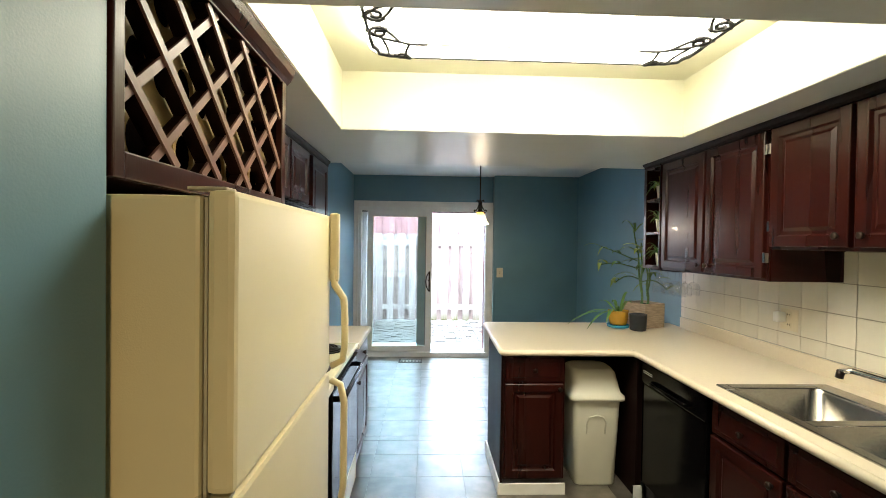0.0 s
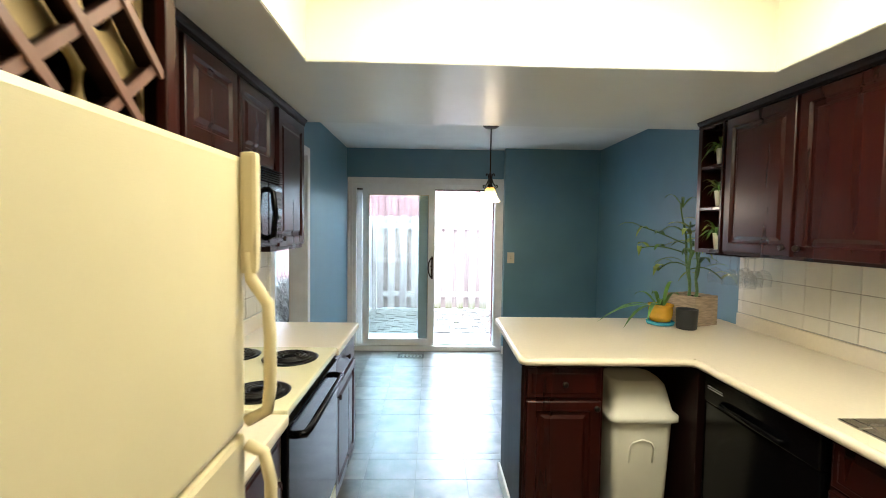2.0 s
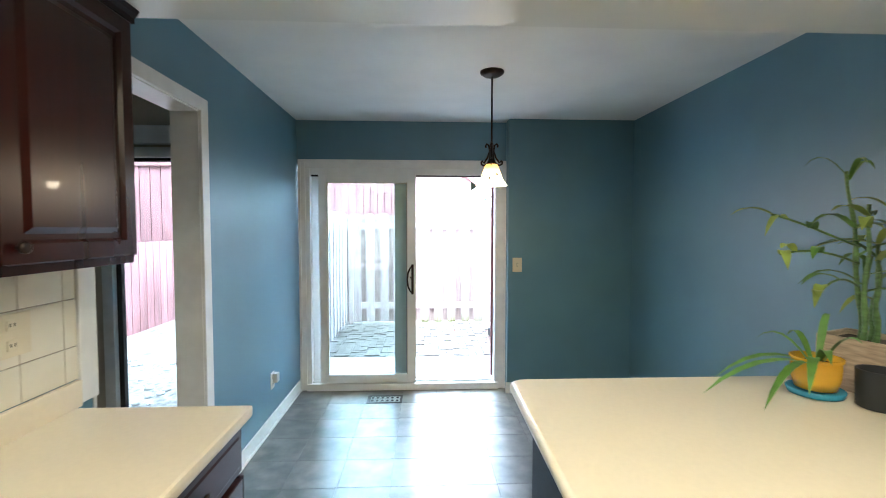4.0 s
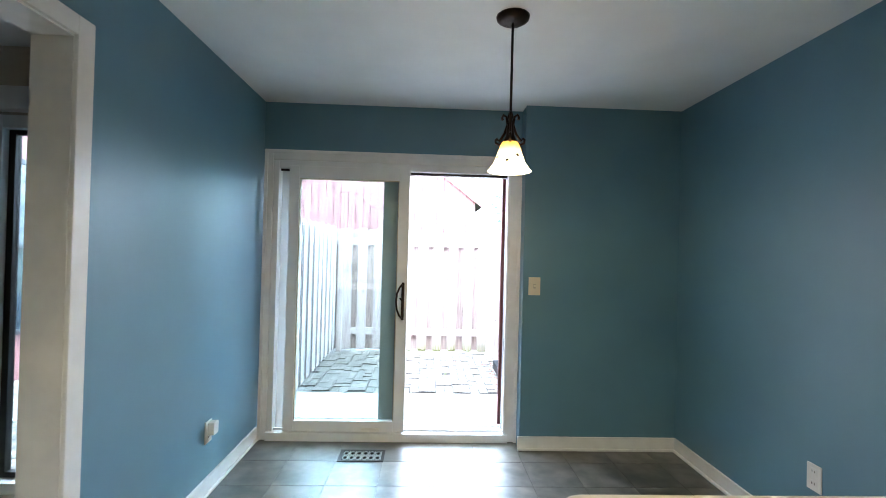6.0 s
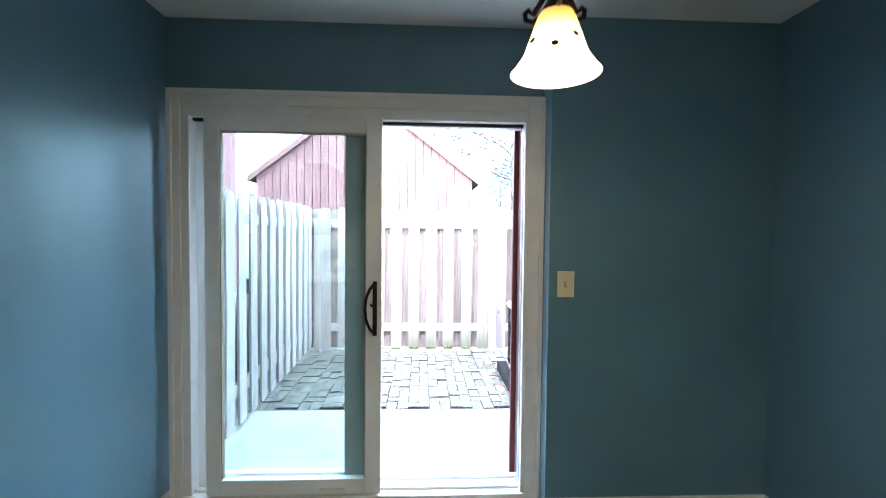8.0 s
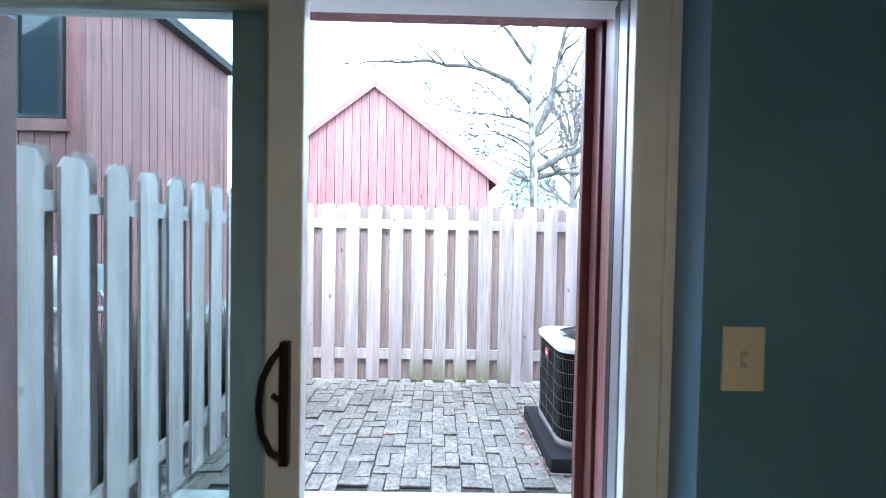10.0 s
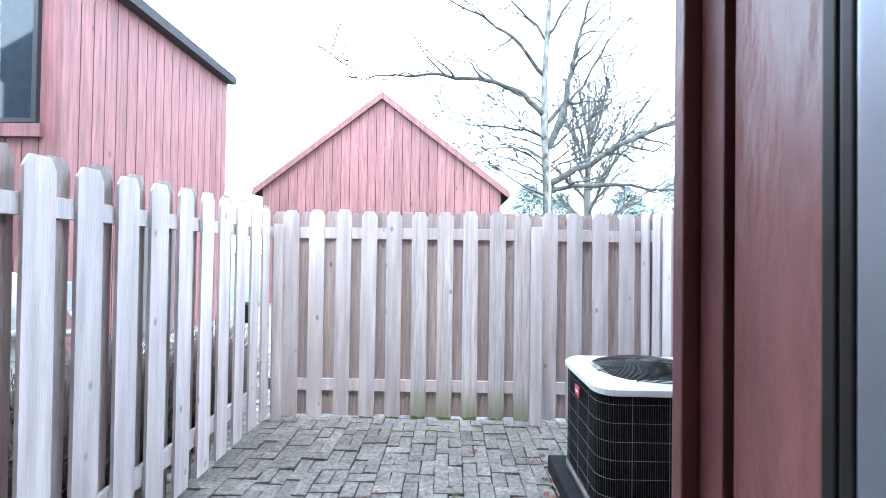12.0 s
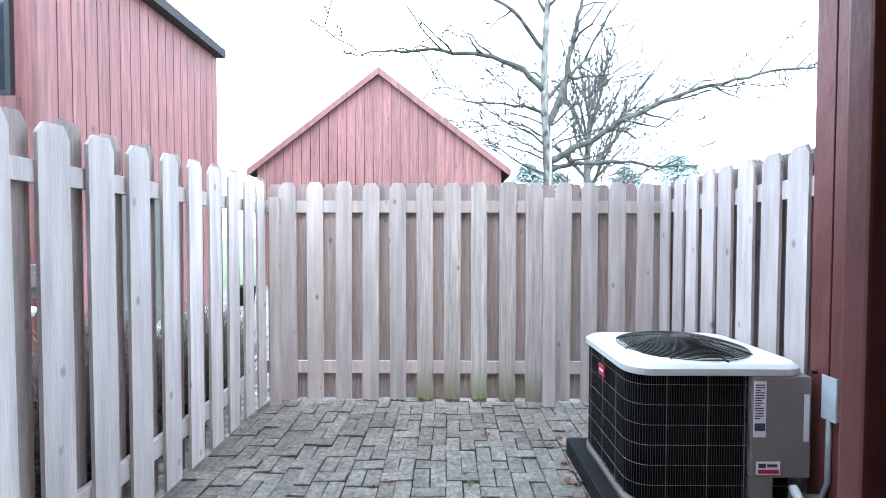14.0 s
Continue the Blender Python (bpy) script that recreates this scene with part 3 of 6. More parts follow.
def panel_door(parent, axis, face, out, u0, u1, z0, z1, material, knob=None, name="door", rail=0.055, knob_mat=None):
    """A raised-panel door or drawer front whose back lies at face; out is +1 or -1 along the axis. knob: (u, z)."""
    t = 0.02
    bm = slab(bm_new(), axis, face, face + out * t, u0, u1, z0, z1)
    bmesh.ops.recalc_face_normals(bm, faces=bm.faces)
    k = 0 if axis == "x" else 1
    front = max(bm.faces, key=lambda f: f.calc_center_median()[k] * out)
    for thick, depth in ((0.004, 0.003), (rail - 0.012, 0.0), (0.008, -0.012), (0.014, 0.0), (0.016, 0.009)):
        if min(u1 - u0, z1 - z0) > 0.1:
            bmesh.ops.inset_region(bm, faces=[front], thickness=thick, depth=depth, use_even_offset=True)
    d = part(name, bm, material, parent)
    if knob:
        u, z = knob
        f = face + out * t
        def at(o):
            return (f + out * o, u, z) if axis == "x" else (u, f + out * o, z)
        part("knob", tube(bm_new(), [at(0), at(0.012), at(0.014), at(0.022), at(0.026)], [0.006, 0.006, 0.014, 0.015, 0.009], 12), knob_mat or M_BRONZE, d, "dark bronze knob")
    return d


def drawer_front(parent, axis, face, out, u0, u1, z0, z1, material, knob):
    t = 0.02
    bm = slab(bm_new(), axis, face, face + out * 0.014, u0, u1, z0, z1)
    bmesh.ops.recalc_face_normals(bm, faces=bm.faces)
    k = 0 if axis == "x" else 1
    front = max(bm.faces, key=lambda f: f.calc_center_median()[k] * out)
    for thick, depth in ((0.004, 0.003), (0.018, 0.0), (0.006, 0.004)):
        bmesh.ops.inset_region(bm, faces=[front], thickness=thick, depth=depth, use_even_offset=True)
    d = part("drawer", bm, material, parent)
    u, z = knob
    f = face + out * t
    def at(o):
        return (f + out * o, u, z) if axis == "x" else (u, f + out * o, z)
    part("knob", tube(bm_new(), [at(0), at(0.012), at(0.014), at(0.022), at(0.026)], [0.006, 0.006, 0.014, 0.015, 0.009], 12), M_BRONZE, d, "dark bronze knob")


# right-hand wall cabinets
cab = thing("wall_cabinet", (2.3, 4.0, 1.385), "dark cherry two-door wall cabinet above the worktop", "cabinet", "cherry wall cabinets")
part("body", mbox(2.148, 2.53, 3.515, 4.488, 1.385, 2.135, bev=0.002), M_CHERRY, cab)
panel_door(cab, "x", 2.148, -1, 3.535, 3.985, 1.4, 2.11, M_CHERRY, (3.955, 1.44))
panel_door(cab, "x", 2.148, -1, 4.005, 4.465, 1.4, 2.11, M_CHERRY, (4.035, 1.44))
for y in (3.53,):
    for z in (1.5, 2.02):
        part("hinge", mbox(2.125, 2.147, y - 0.012, y + 0.004, z - 0.025, z + 0.025, bev=0.002), M_CHROME, cab, "small steel hinge")
cab = thing("wall_cabinet", (2.3, 3.3, 1.54), "dark cherry short wall cabinet above the sink", "cabinet", "cherry wall cabinets")
part("body", mbox(2.148, 2.53, 2.12, 3.512, 1.54, 2.135, bev=0.002), M_CHERRY, cab)
panel_door(cab, "x", 2.148, -1, 3.1, 3.495, 1.555, 2.11, M_CHERRY, (3.14, 1.6))
panel_door(cab, "x", 2.148, -1, 2.68, 3.075, 1.555, 2.11, M_CHERRY, (3.035, 1.6))
panel_door(cab, "x", 2.148, -1, 2.26, 2.655, 1.555, 2.11, M_CHERRY, (2.3, 1.6))
for z in (1.65, 2.02):
    part("hinge", mbox(2.125, 2.147, 3.495, 3.51, z - 0.025, z + 0.025, bev=0.002), M_CHROME, cab, "small steel hinge")
shelf = thing("open_shelf", (2.3, 4.6, 1.385), "dark cherry open end shelf holding small plants", "shelf")
part("side_panel", mbox(2.13, 2.53, 4.706, 4.722, 1.385, 2.135, bev=0.002), M_CHERRY, shelf)
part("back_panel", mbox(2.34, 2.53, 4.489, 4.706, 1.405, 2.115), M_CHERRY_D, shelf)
for z0, z1, nm in ((1.385, 1.407, "bottom"), (1.63, 1.648, "shelf_board"), (1.868, 1.886, "shelf_board"), (2.105, 2.135, "top")):
    part(nm, mbox(2.13, 2.34, 4.489, 4.706, z0, z1, bev=0.002), M_CHERRY, shelf)
part("face_frame", box(mbox(2.128, 2.146, 4.685, 4.722, 1.385, 2.135, bev=0.002), 2.128, 2.146, 4.489, 4.505, 1.385, 2.135, bev=0.002), M_CHERRY, shelf)
b = bm_new()
prism(b, [(2.128, 2.115), (2.128, 2.13), (2.118, 2.14), (2.112, 2.153), (2.53, 2.153), (2.53, 2.137), (2.14, 2.137), (2.14, 2.115)], "y", 2.12, 4.724)
structure("cornice_right", b, M_CHERRY_D, "dark cherry cornice strip under the soffit", "trim")

# left-hand wall cabinets
cab = thing("wall_cabinet", (-0.37, 3.16, 1.4), "dark cherry wall cabinet beside the refrigerator", "cabinet", "cherry wall cabinets")
part("body", mbox(-0.49, -0.27, 3.035, 3.5, 1.4, 2.135, bev=0.002), M_CHERRY, cab)
panel_door(cab, "x", -0.27, 1, 3.05, 3.488, 1.415, 2.11, M_CHERRY, (3.08, 1.46))
cab = thing("wall_cabinet", (-0.37, 3.9, 1.775), "dark cherry cabinet over the microwave", "cabinet", "cherry wall cabinets")
part("body", mbox(-0.49, -0.27, 3.503, 4.31, 1.775, 2.135, bev=0.002), M_CHERRY, cab)
panel_door(cab, "x", -0.27, 1, 3.52, 3.9, 1.785, 2.11, M_CHERRY, None)
panel_door(cab, "x", -0.27, 1, 3.92, 4.295, 1.785, 2.11, M_CHERRY, None)
cab = thing("wall_cabinet", (-0.37, 4.58, 1.375), "dark cherry single-door wall cabinet at the opening", "cabinet", "cherry wall cabinets")
part("body", mbox(-0.49, -0.27, 4.313, 4.85, 1.375, 2.135, bev=0.002), M_CHERRY, cab)
panel_door(cab, "x", -0.27, 1, 4.38, 4.83, 1.4, 2.11, M_CHERRY, (4.42, 1.44))
b = bm_new()
prism(b, [(-0.25, 2.115), (-0.25, 2.13), (-0.24, 2.14), (-0.234, 2.153), (-0.49, 2.153), (-0.49, 2.137), (-0.262, 2.137), (-0.262, 2.115)], "y", 3.036, 4.853)
structure("cornice_left", b, M_CHERRY_D, "dark cherry cornice strip under the soffit", "trim")

# microwave
mw = thing("microwave", (-0.35, 3.9, 1.41), "black over-the-range microwave with a curved handle", "microwave")
part("body", mbox(-0.485, -0.225, 3.525, 4.285, 1.41, 1.77, bev=0.006), M_BLACK, mw)
part("door", mbox(-0.225, -0.2, 3.525, 4.1, 1.425, 1.7, bev=0.006), M_BLACK, mw)
part("window", mbox(-0.2, -0.197, 3.58, 4.0, 1.47, 1.64), mat("dark_window_glass", (0.008, 0.01, 0.007), 0.12, var=0.1, spec=0.15), mw, "dark green-grey door window")
part("control_panel", mbox(-0.225, -0.2, 4.105, 4.285, 1.425, 1.7, bev=0.004), M_BLACK, mw)
for r in range(4):
    for c in range(3):
        part("key", mbox(-0.2, -0.1975, 4.15 + c * 0.04, 4.178 + c * 0.04, 1.45 + r * 0.03, 1.466 + r * 0.03), M_KEY, mw)

pl = part("key_plate", mbox(-0.2, -0.1978, 4.14, 4.272, 1.59, 1.668), M_PLATE, mw, "beige upper key plate")
for k in range(8):
    part("key", mbox(-0.1978, -0.1965, 4.147 + k % 4 * 0.031, 4.169 + k % 4 * 0.031, 1.602 + k // 4 * 0.024, 1.614 + k // 4 * 0.024), M_KEY, pl)
b = bm_new()
for k in range(6):
    box(b, -0.228, -0.198, 3.53, 4.283, 1.706 + k * 0.0105, 1.711 + k * 0.0105)
part("vent_grille", b, M_BLACK, mw)
part("handle", tube(bm_new(), [(-0.2, 4.075, 1.67), (-0.17, 4.075, 1.655), (-0.16, 4.075, 1.56), (-0.17, 4.075, 1.465), (-0.2, 4.075, 1.45)], 0.013, 10), M_BLACK, mw)

# stove
stove = thing("stove", (-0.2, 3.87, 0), "almond electric stove with four coil burners", "stove")
part("body", mbox(-0.47, 0.05, 3.495, 4.245, 0.02, 0.885, bev=0.004), M_STOVE, stove)
part("cooktop", mbox(-0.47, 0.078, 3.492, 4.248, 0.885, 0.915, bev=0.01), M_STOVE, stove, "glossy almond enamel cooktop")
for bx_, by_, br in ((-0.089, 4.05, 0.1), (-0.34, 4.09, 0.08), (-0.31, 3.70, 0.1), (-0.073, 3.64, 0.09)):
    pan = part("drip_pan", lathe(bm_new(), [(br + 0.018, 0.916), (br + 0.022, 0.921), (br + 0.01, 0.9225), (br * 0.9, 0.917), (br * 0.3, 0.916)], 28, (bx_, by_, 0)), M_DRIP, stove, "dark drip pan")
    pts = []
    for k in range(120):
        a = k / 119 * 2 * math.pi * 4
        r = 0.022 + (br - 0.024) * k / 119
        pts.append((bx_ + r * math.cos(a), by_ + r * math.sin(a), 0.927))
    part("coil", tube(bm_new(), pts, 0.0058, 6), M_COIL, pan, "black spiral heating coil")
b = bm_new()
part("riser", mbox(-0.47, -0.425, 3.495, 4.245, 0.915, 1.045, bev=0.006), M_STOVE, stove)
prism(b, [(-0.47, 1.04), (-0.385, 1.035), (-0.375, 1.055), (-0.405, 1.165), (-0.425, 1.178), (-0.47, 1.178)], "y", 3.495, 4.215, bev=0.005)
bg_ = part("backguard", b, M_PANEL, stove, "dark brown control backguard")
for ky in (3.57, 3.66, 4.04, 4.13):
    part("control_knob", tube(bm_new(), [(-0.392, ky, 1.108), (-0.366, ky, 1.1), (-0.364, ky, 1.1)], [0.021, 0.019, 0.012], 14), M_BLACK, bg_)
part("clock", mbox(-0.392, -0.381, 3.76, 3.87, 1.085, 1.125), M_BLACK, bg_)
part("clock_digits", mbox(-0.3815, -0.3795, 3.8, 3.84, 1.097, 1.112), M_KEY, bg_, "unlit clock digits")
oven = part("oven_door", mbox(0.05, 0.078, 3.5, 4.24, 0.24, 0.86, bev=0.006), M_BLACK, stove, "black glass oven door")
part("door_handle", tube(bm_new(), [(0.078, 3.56, 0.8), (0.112, 3.57, 0.8), (0.118, 3.62, 0.8), (0.118, 4.12, 0.8), (0.112, 4.17, 0.8), (0.078, 4.18, 0.8)], 0.014, 10), M_BLACK, oven)
part("storage_drawer", mbox(0.05, 0.075, 3.5, 4.24, 0.06, 0.225, bev=0.005), M_STOVE, stove)

# left base cabinets
lab = "dark cherry base cabinet with a drawer over a door"
for y0, y1, d0, d1 in ((4.255, 4.845, 4.275, 4.825), (2.895, 3.488, 2.91, 3.47)):
    cab = thing("base_cabinet", (-0.2, (y0 + y1) / 2, 0), lab, "cabinet", "cherry base cabinets")
    part("body", mbox(-0.49, 0.045, y0, y1, 0.1, 0.865, bev=0.002), M_CHERRY, cab)
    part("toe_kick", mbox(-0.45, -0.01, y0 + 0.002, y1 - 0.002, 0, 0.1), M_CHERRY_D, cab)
    drawer_front(cab, "x", 0.045, 1, d0, d1, 0.705, 0.85, M_CHERRY, ((d0 + d1) / 2, 0.78))
    panel_door(cab, "x", 0.045, 1, d0, d1, 0.12, 0.69, M_CHERRY, (d0 + 0.03, 0.64))
for y0, y1 in ((2.89, 3.489), (4.251, 4.866)):
    wt = thing("worktop", (-0.2, (y0 + y1) / 2, 0.867), "cream laminate worktop beside the stove", "worktop", "cream worktops")
    part("top", mbox(-0.488, 0.086, y0, y1, 0.867, 0.905, bev=0.012), M_COUNTER, wt)
    part("upstand", mbox(-0.486, -0.468, y0 + 0.002, y1 - 0.002 if y1 < 4 else 4.884, 0.902, 0.99, bev=0.005), M_COUNTER, wt)

# peninsula and sink run
b = bm_new()
Z0, Z1 = 0.867, 0.905
SX0, SX1, SY0, SY1 = 1.875, 2.365, 2.6, 3.43
def top_rect(x0, x1, y0, y1):
    box(b, x0, x1, y0, y1, Z0 + 0.001, Z1)
arc = [(1.03 - 0.045 * math.sin(a), 5.025 + 0.045 * math.cos(a)) for a in (0, 0.4, 0.8, 1.2, 1.57)]
arc2 = [(1.0 - 0.03 * math.cos(a), 4.148 - 0.03 * math.sin(a)) for a in (0, 0.5, 1.0, 1.57)]
prism(b, [(2.53, 5.07), *arc, *arc2, (1.79, 4.118), (1.79, 4.0), (2.53, 4.0)], "z", Z0 + 0.001, Z1)
top_rect(1.79, SX0, 2.12, 4.0)
top_rect(SX1, 2.53, 2.12, 4.0)
top_rect(SX0, SX1, SY1, 4.0)
top_rect(SX0, SX1, 2.12, SY0)
edge = [(2.525, 5.066, 0.886), *[(x, y, 0.886) for x, y in arc], *[(x, y, 0.886) for x, y in arc2], (1.74, 4.118, 0.886), (1.775, 4.11, 0.886), (1.789, 4.09, 0.886), (1.79, 4.04, 0.886), (1.79, 2.122, 0.886)]
tube(b, edge, 0.0185, 10)
wt = thing("worktop", (1.8, 4.4, 0.867), "cream laminate worktop of the peninsula and sink run", "worktop", "cream worktops")
part("top", b, M_COUNTER, wt)
part("upstand", mbox(2.508, 2.529, 2.12, 4.87, 0.902, 0.99, bev=0.006), M_COUNTER, wt)
cab = thing("base_cabinet", (1.17, 4.4, 0), "dark cherry peninsula cabinet with a drawer and a door", "cabinet", "cherry base cabinets")
part("body", mbox(0.985, 1.375, 4.17, 4.68, 0.085, 0.866, bev=0.002), M_CHERRY, cab)
part("end_panel", mbox(0.972, 0.985, 4.15, 4.7, 0.0, 0.866, bev=0.002), M_CHERRY_D, cab, "dark cherry end panel")
part("base_trim", box(mbox(0.958, 0.971, 4.14, 4.71, 0, 0.085, bev=0.003), 0.971, 1.378, 4.14, 4.153, 0, 0.07, bev=0.003), M_WHITE, cab, "white base trim")
drawer_front(cab, "y", 4.17, -1, 1.0, 1.36, 0.7, 0.845, M_CHERRY, (1.18, 0.772))
panel_door(cab, "y", 4.17, -1, 1.0, 1.36, 0.1, 0.685, M_CHERRY, (1.335, 0.655))
b = bm_new()
box(b, 1.375, 2.53, 4.66, 4.68, 0, 0.866)
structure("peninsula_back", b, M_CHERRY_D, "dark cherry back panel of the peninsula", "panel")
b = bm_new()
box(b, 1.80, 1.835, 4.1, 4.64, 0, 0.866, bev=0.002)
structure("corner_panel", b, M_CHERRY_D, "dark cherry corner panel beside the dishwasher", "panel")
box_trim = structure("base_trim", mbox(1.785, 1.836, 4.085, 4.099, 0, 0.08, bev=0.003), M_WHITE, "white base trim at the corner panel", "trim")
dw = thing("dishwasher", (2.1, 3.77, 0), "black built-in dishwasher under the worktop", "dishwasher")
part("body", mbox(1.85, 2.45, 3.455, 4.085, 0.02, 0.86), M_BLACK, dw)
part("door", mbox(1.822, 1.85, 3.46, 4.08, 0.12, 0.72, bev=0.006), M_BLACK, dw)
part("control_panel", mbox(1.815, 1.85, 3.46, 4.08, 0.725, 0.855, bev=0.006), M_BLACK, dw)
part("handle", tube(bm_new(), [(1.815, 3.6, 0.76), (1.795, 3.61, 0.755), (1.795, 3.93, 0.755), (1.815, 3.94, 0.76)], 0.011, 8), M_BLACK, dw)
part("vent", box(mbox(1.812, 1.816, 3.95, 4.05, 0.79, 0.794), 1.812, 1.816, 3.95, 4.05, 0.8, 0.804), M_GREY, dw)
part("toe_kick", mbox(1.86, 1.88, 3.46, 4.08, 0.0, 0.115), M_BLACKM, dw)
cab = thing("base_cabinet", (2.1, 2.8, 0), "dark cherry sink cabinet with drawer fronts over doors", "cabinet", "cherry base cabinets")
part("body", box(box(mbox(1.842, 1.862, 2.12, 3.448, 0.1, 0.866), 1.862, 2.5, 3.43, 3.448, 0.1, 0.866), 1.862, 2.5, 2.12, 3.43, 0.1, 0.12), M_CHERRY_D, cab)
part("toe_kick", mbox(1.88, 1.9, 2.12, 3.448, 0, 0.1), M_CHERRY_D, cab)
for y0, y1 in ((3.02, 3.43), (2.58, 3.0), (2.15, 2.56)):
    drawer_front(cab, "x", 1.842, -1, y0, y1, 0.7, 0.845, M_CHERRY, ((y0 + y1) / 2, 0.77))
    panel_door(cab, "x", 1.842, -1, y0, y1, 0.12, 0.685, M_CHERRY, (y0 + 0.04, 0.65))


def rrect(bm, cx, cy, hx, hy, r, z, n=5):
    vs = []
    for sx, sy, a0 in ((1, 1, 0), (-1, 1, 90), (-1, -1, 180), (1, -1, 270)):
        for k in range(n + 1):
            a = radians(a0 + 90 * k / n)
            vs.append(bm.verts.new((cx + sx * (hx - r) + r * math.cos(a), cy + sy * (hy - r) + r * math.sin(a), z)))
    return vs


def loft(bm, rings, cap0=True, cap1=True):
    for a, c in zip(rings, rings[1:]):
        for i in range(len(a)):
            bm.faces.new((a[i], a[(i + 1) % len(a)], c[(i + 1) % len(a)], c[i])).smooth = True
    if cap0:
        bm.faces.new(rings[0][::-1])
    if cap1:
        bm.faces.new(rings[-1])
    return bm


sink = thing("sink", (2.12, 3.0, 0.905), "stainless steel double-bowl sink set into the worktop", "sink")
b = bm_new()
for a in ((1.855, 1.9, 2.58, 3.45), (2.3, 2.385, 2.58, 3.45), (1.9, 2.3, 3.405, 3.45), (1.9, 2.3, 2.58, 2.625), (1.9, 2.3, 2.985, 3.025)):
    box(b, *a, 0.904, 0.912, bev=0.003)
part("rim", b, M_STEEL, sink)
for cy, hy in ((3.215, 0.195), (2.805, 0.185)):
    b = bm_new()
    loft(b, [rrect(b, 2.1, cy, 0.205, hy, 0.05, 0.909), rrect(b, 2.1, cy, 0.196, hy - 0.008, 0.055, 0.895), rrect(b, 2.1, cy, 0.18, hy - 0.022, 0.06, 0.76), rrect(b, 2.1, cy, 0.15, hy - 0.05, 0.06, 0.735)], cap0=False)
    bowl = part("bowl", b, M_STEEL, sink)
    part("drain", lathe(bm_new(), [(0.045, 0.736), (0.045, 0.739), (0.03, 0.738), (0.012, 0.737)], 20, (2.1, cy, 0)), M_DARKHOLE, bowl, "dark drain")
fau = thing("faucet", (2.34, 2.93, 0.912), "chrome swivel faucet behind the sink", "faucet")
part("base", lathe(bm_new(), [(0.03, 0.912), (0.03, 0.925), (0.018, 0.94), (0.016, 0.99)], 18, (2.34, 2.93, 0)), M_CHROME, fau)
part("spout", tube(bm_new(), [(2.34, 2.93, 0.98), (2.31, 2.95, 1.02), (2.24, 3.02, 1.055), (2.16, 3.1, 1.075), (2.135, 3.125, 1.065)], 0.011, 10), M_CHROME, fau)
part("aerator", tube(bm_new(), [(2.137, 3.123, 1.07), (2.133, 3.127, 1.04)], 0.014, 10), M_BRONZE, fau)
part("lever", tube(bm_new(), [(2.34, 2.93, 0.99), (2.36, 2.88, 1.03)], [0.01, 0.007], 8), M_CHROME, fau)

# refrigerator
fr = thing("refrigerator", (-0.15, 2.53, 0), "almond top-freezer refrigerator with bowed handles", "refrigerator")
part("body", mbox(-0.47, 0.13, 2.185, 2.895, 0.03, 1.625, bev=0.008), M_FRIDGE, fr)
part("gasket", box(mbox(0.1305, 0.1345, 2.205, 2.885, 0.1, 1.62), 0.1345, 0.1395, 2.19, 2.888, 0.1, 1.622), M_SEAL, fr)
# black strip set in the groove to stand for its shade
part("door_gap", mbox(0.1301, 0.1344, 2.198, 2.2045, 0.1, 1.62), M_DARKHOLE, fr, "black strip putting shade into the gap beside the door seal")
frd = part("freezer_door", mbox(0.14, 0.187, 2.185, 2.912, 1.128, 1.635, bev=0.012), M_FRIDGE, fr)
frl = part("lower_door", mbox(0.14, 0.187, 2.185, 2.912, 0.1, 1.118, bev=0.012), M_FRIDGE, fr)
hb = box(bm_new(), 0.187, 0.218, 2.887, 2.911, 1.42, 1.642, bev=0.008)
tube(hb, [(0.2, 2.897, 1.46), (0.204, 2.897, 1.41), (0.234, 2.897, 1.365), (0.238, 2.897, 1.3), (0.238, 2.897, 1.21), (0.232, 2.897, 1.165), (0.195, 2.897, 1.145)], 0.0115, 10)
part("handle", hb, M_FRIDGE, frd)
part("handle", tube(bm_new(), [(0.193, 2.897, 1.1), (0.225, 2.897, 1.085), (0.238, 2.897, 1.03), (0.238, 2.897, 0.75), (0.23, 2.897, 0.7), (0.197, 2.897, 0.68), (0.194, 2.897, 0.5)], 0.0115, 10), M_FRIDGE, frl)
part("hinge_cover", mbox(0.1, 0.165, 2.2, 2.24, 1.6355, 1.641, bev=0.002), M_SEAL, fr)
part("hinge", mbox(0.125, 0.18, 2.18, 2.205, 1.1185, 1.1275), M_CHROME, fr)
part("toe_grille", mbox(0.08, 0.12, 2.2, 2.88, 0.02, 0.09), M_BLACKM, fr)
part("bracket", mbox(0.12, 0.186, 2.17, 2.184, 1.02, 1.06, bev=0.003), M_BLACKM, fr)

# wine rack
rack = thing("wine_rack", (-0.15, 2.48, 1.651), "cherry lattice-front wine rack over the refrigerator", "wine rack")
b = bm_new()
box(b, -0.022, 0.0, 2.172, 2.2, 1.651, 2.13, bev=0.003)
box(b, -0.022, 0.0, 2.995, 3.03, 1.651, 2.13, bev=0.003)
box(b, -0.022, 0.0, 2.2, 2.995, 1.651, 1.697, bev=0.003)
box(b, -0.022, 0.0, 2.2, 2.995, 2.095, 2.13, bev=0.003)
part("face_frame", b, M_CHERRY, rack)
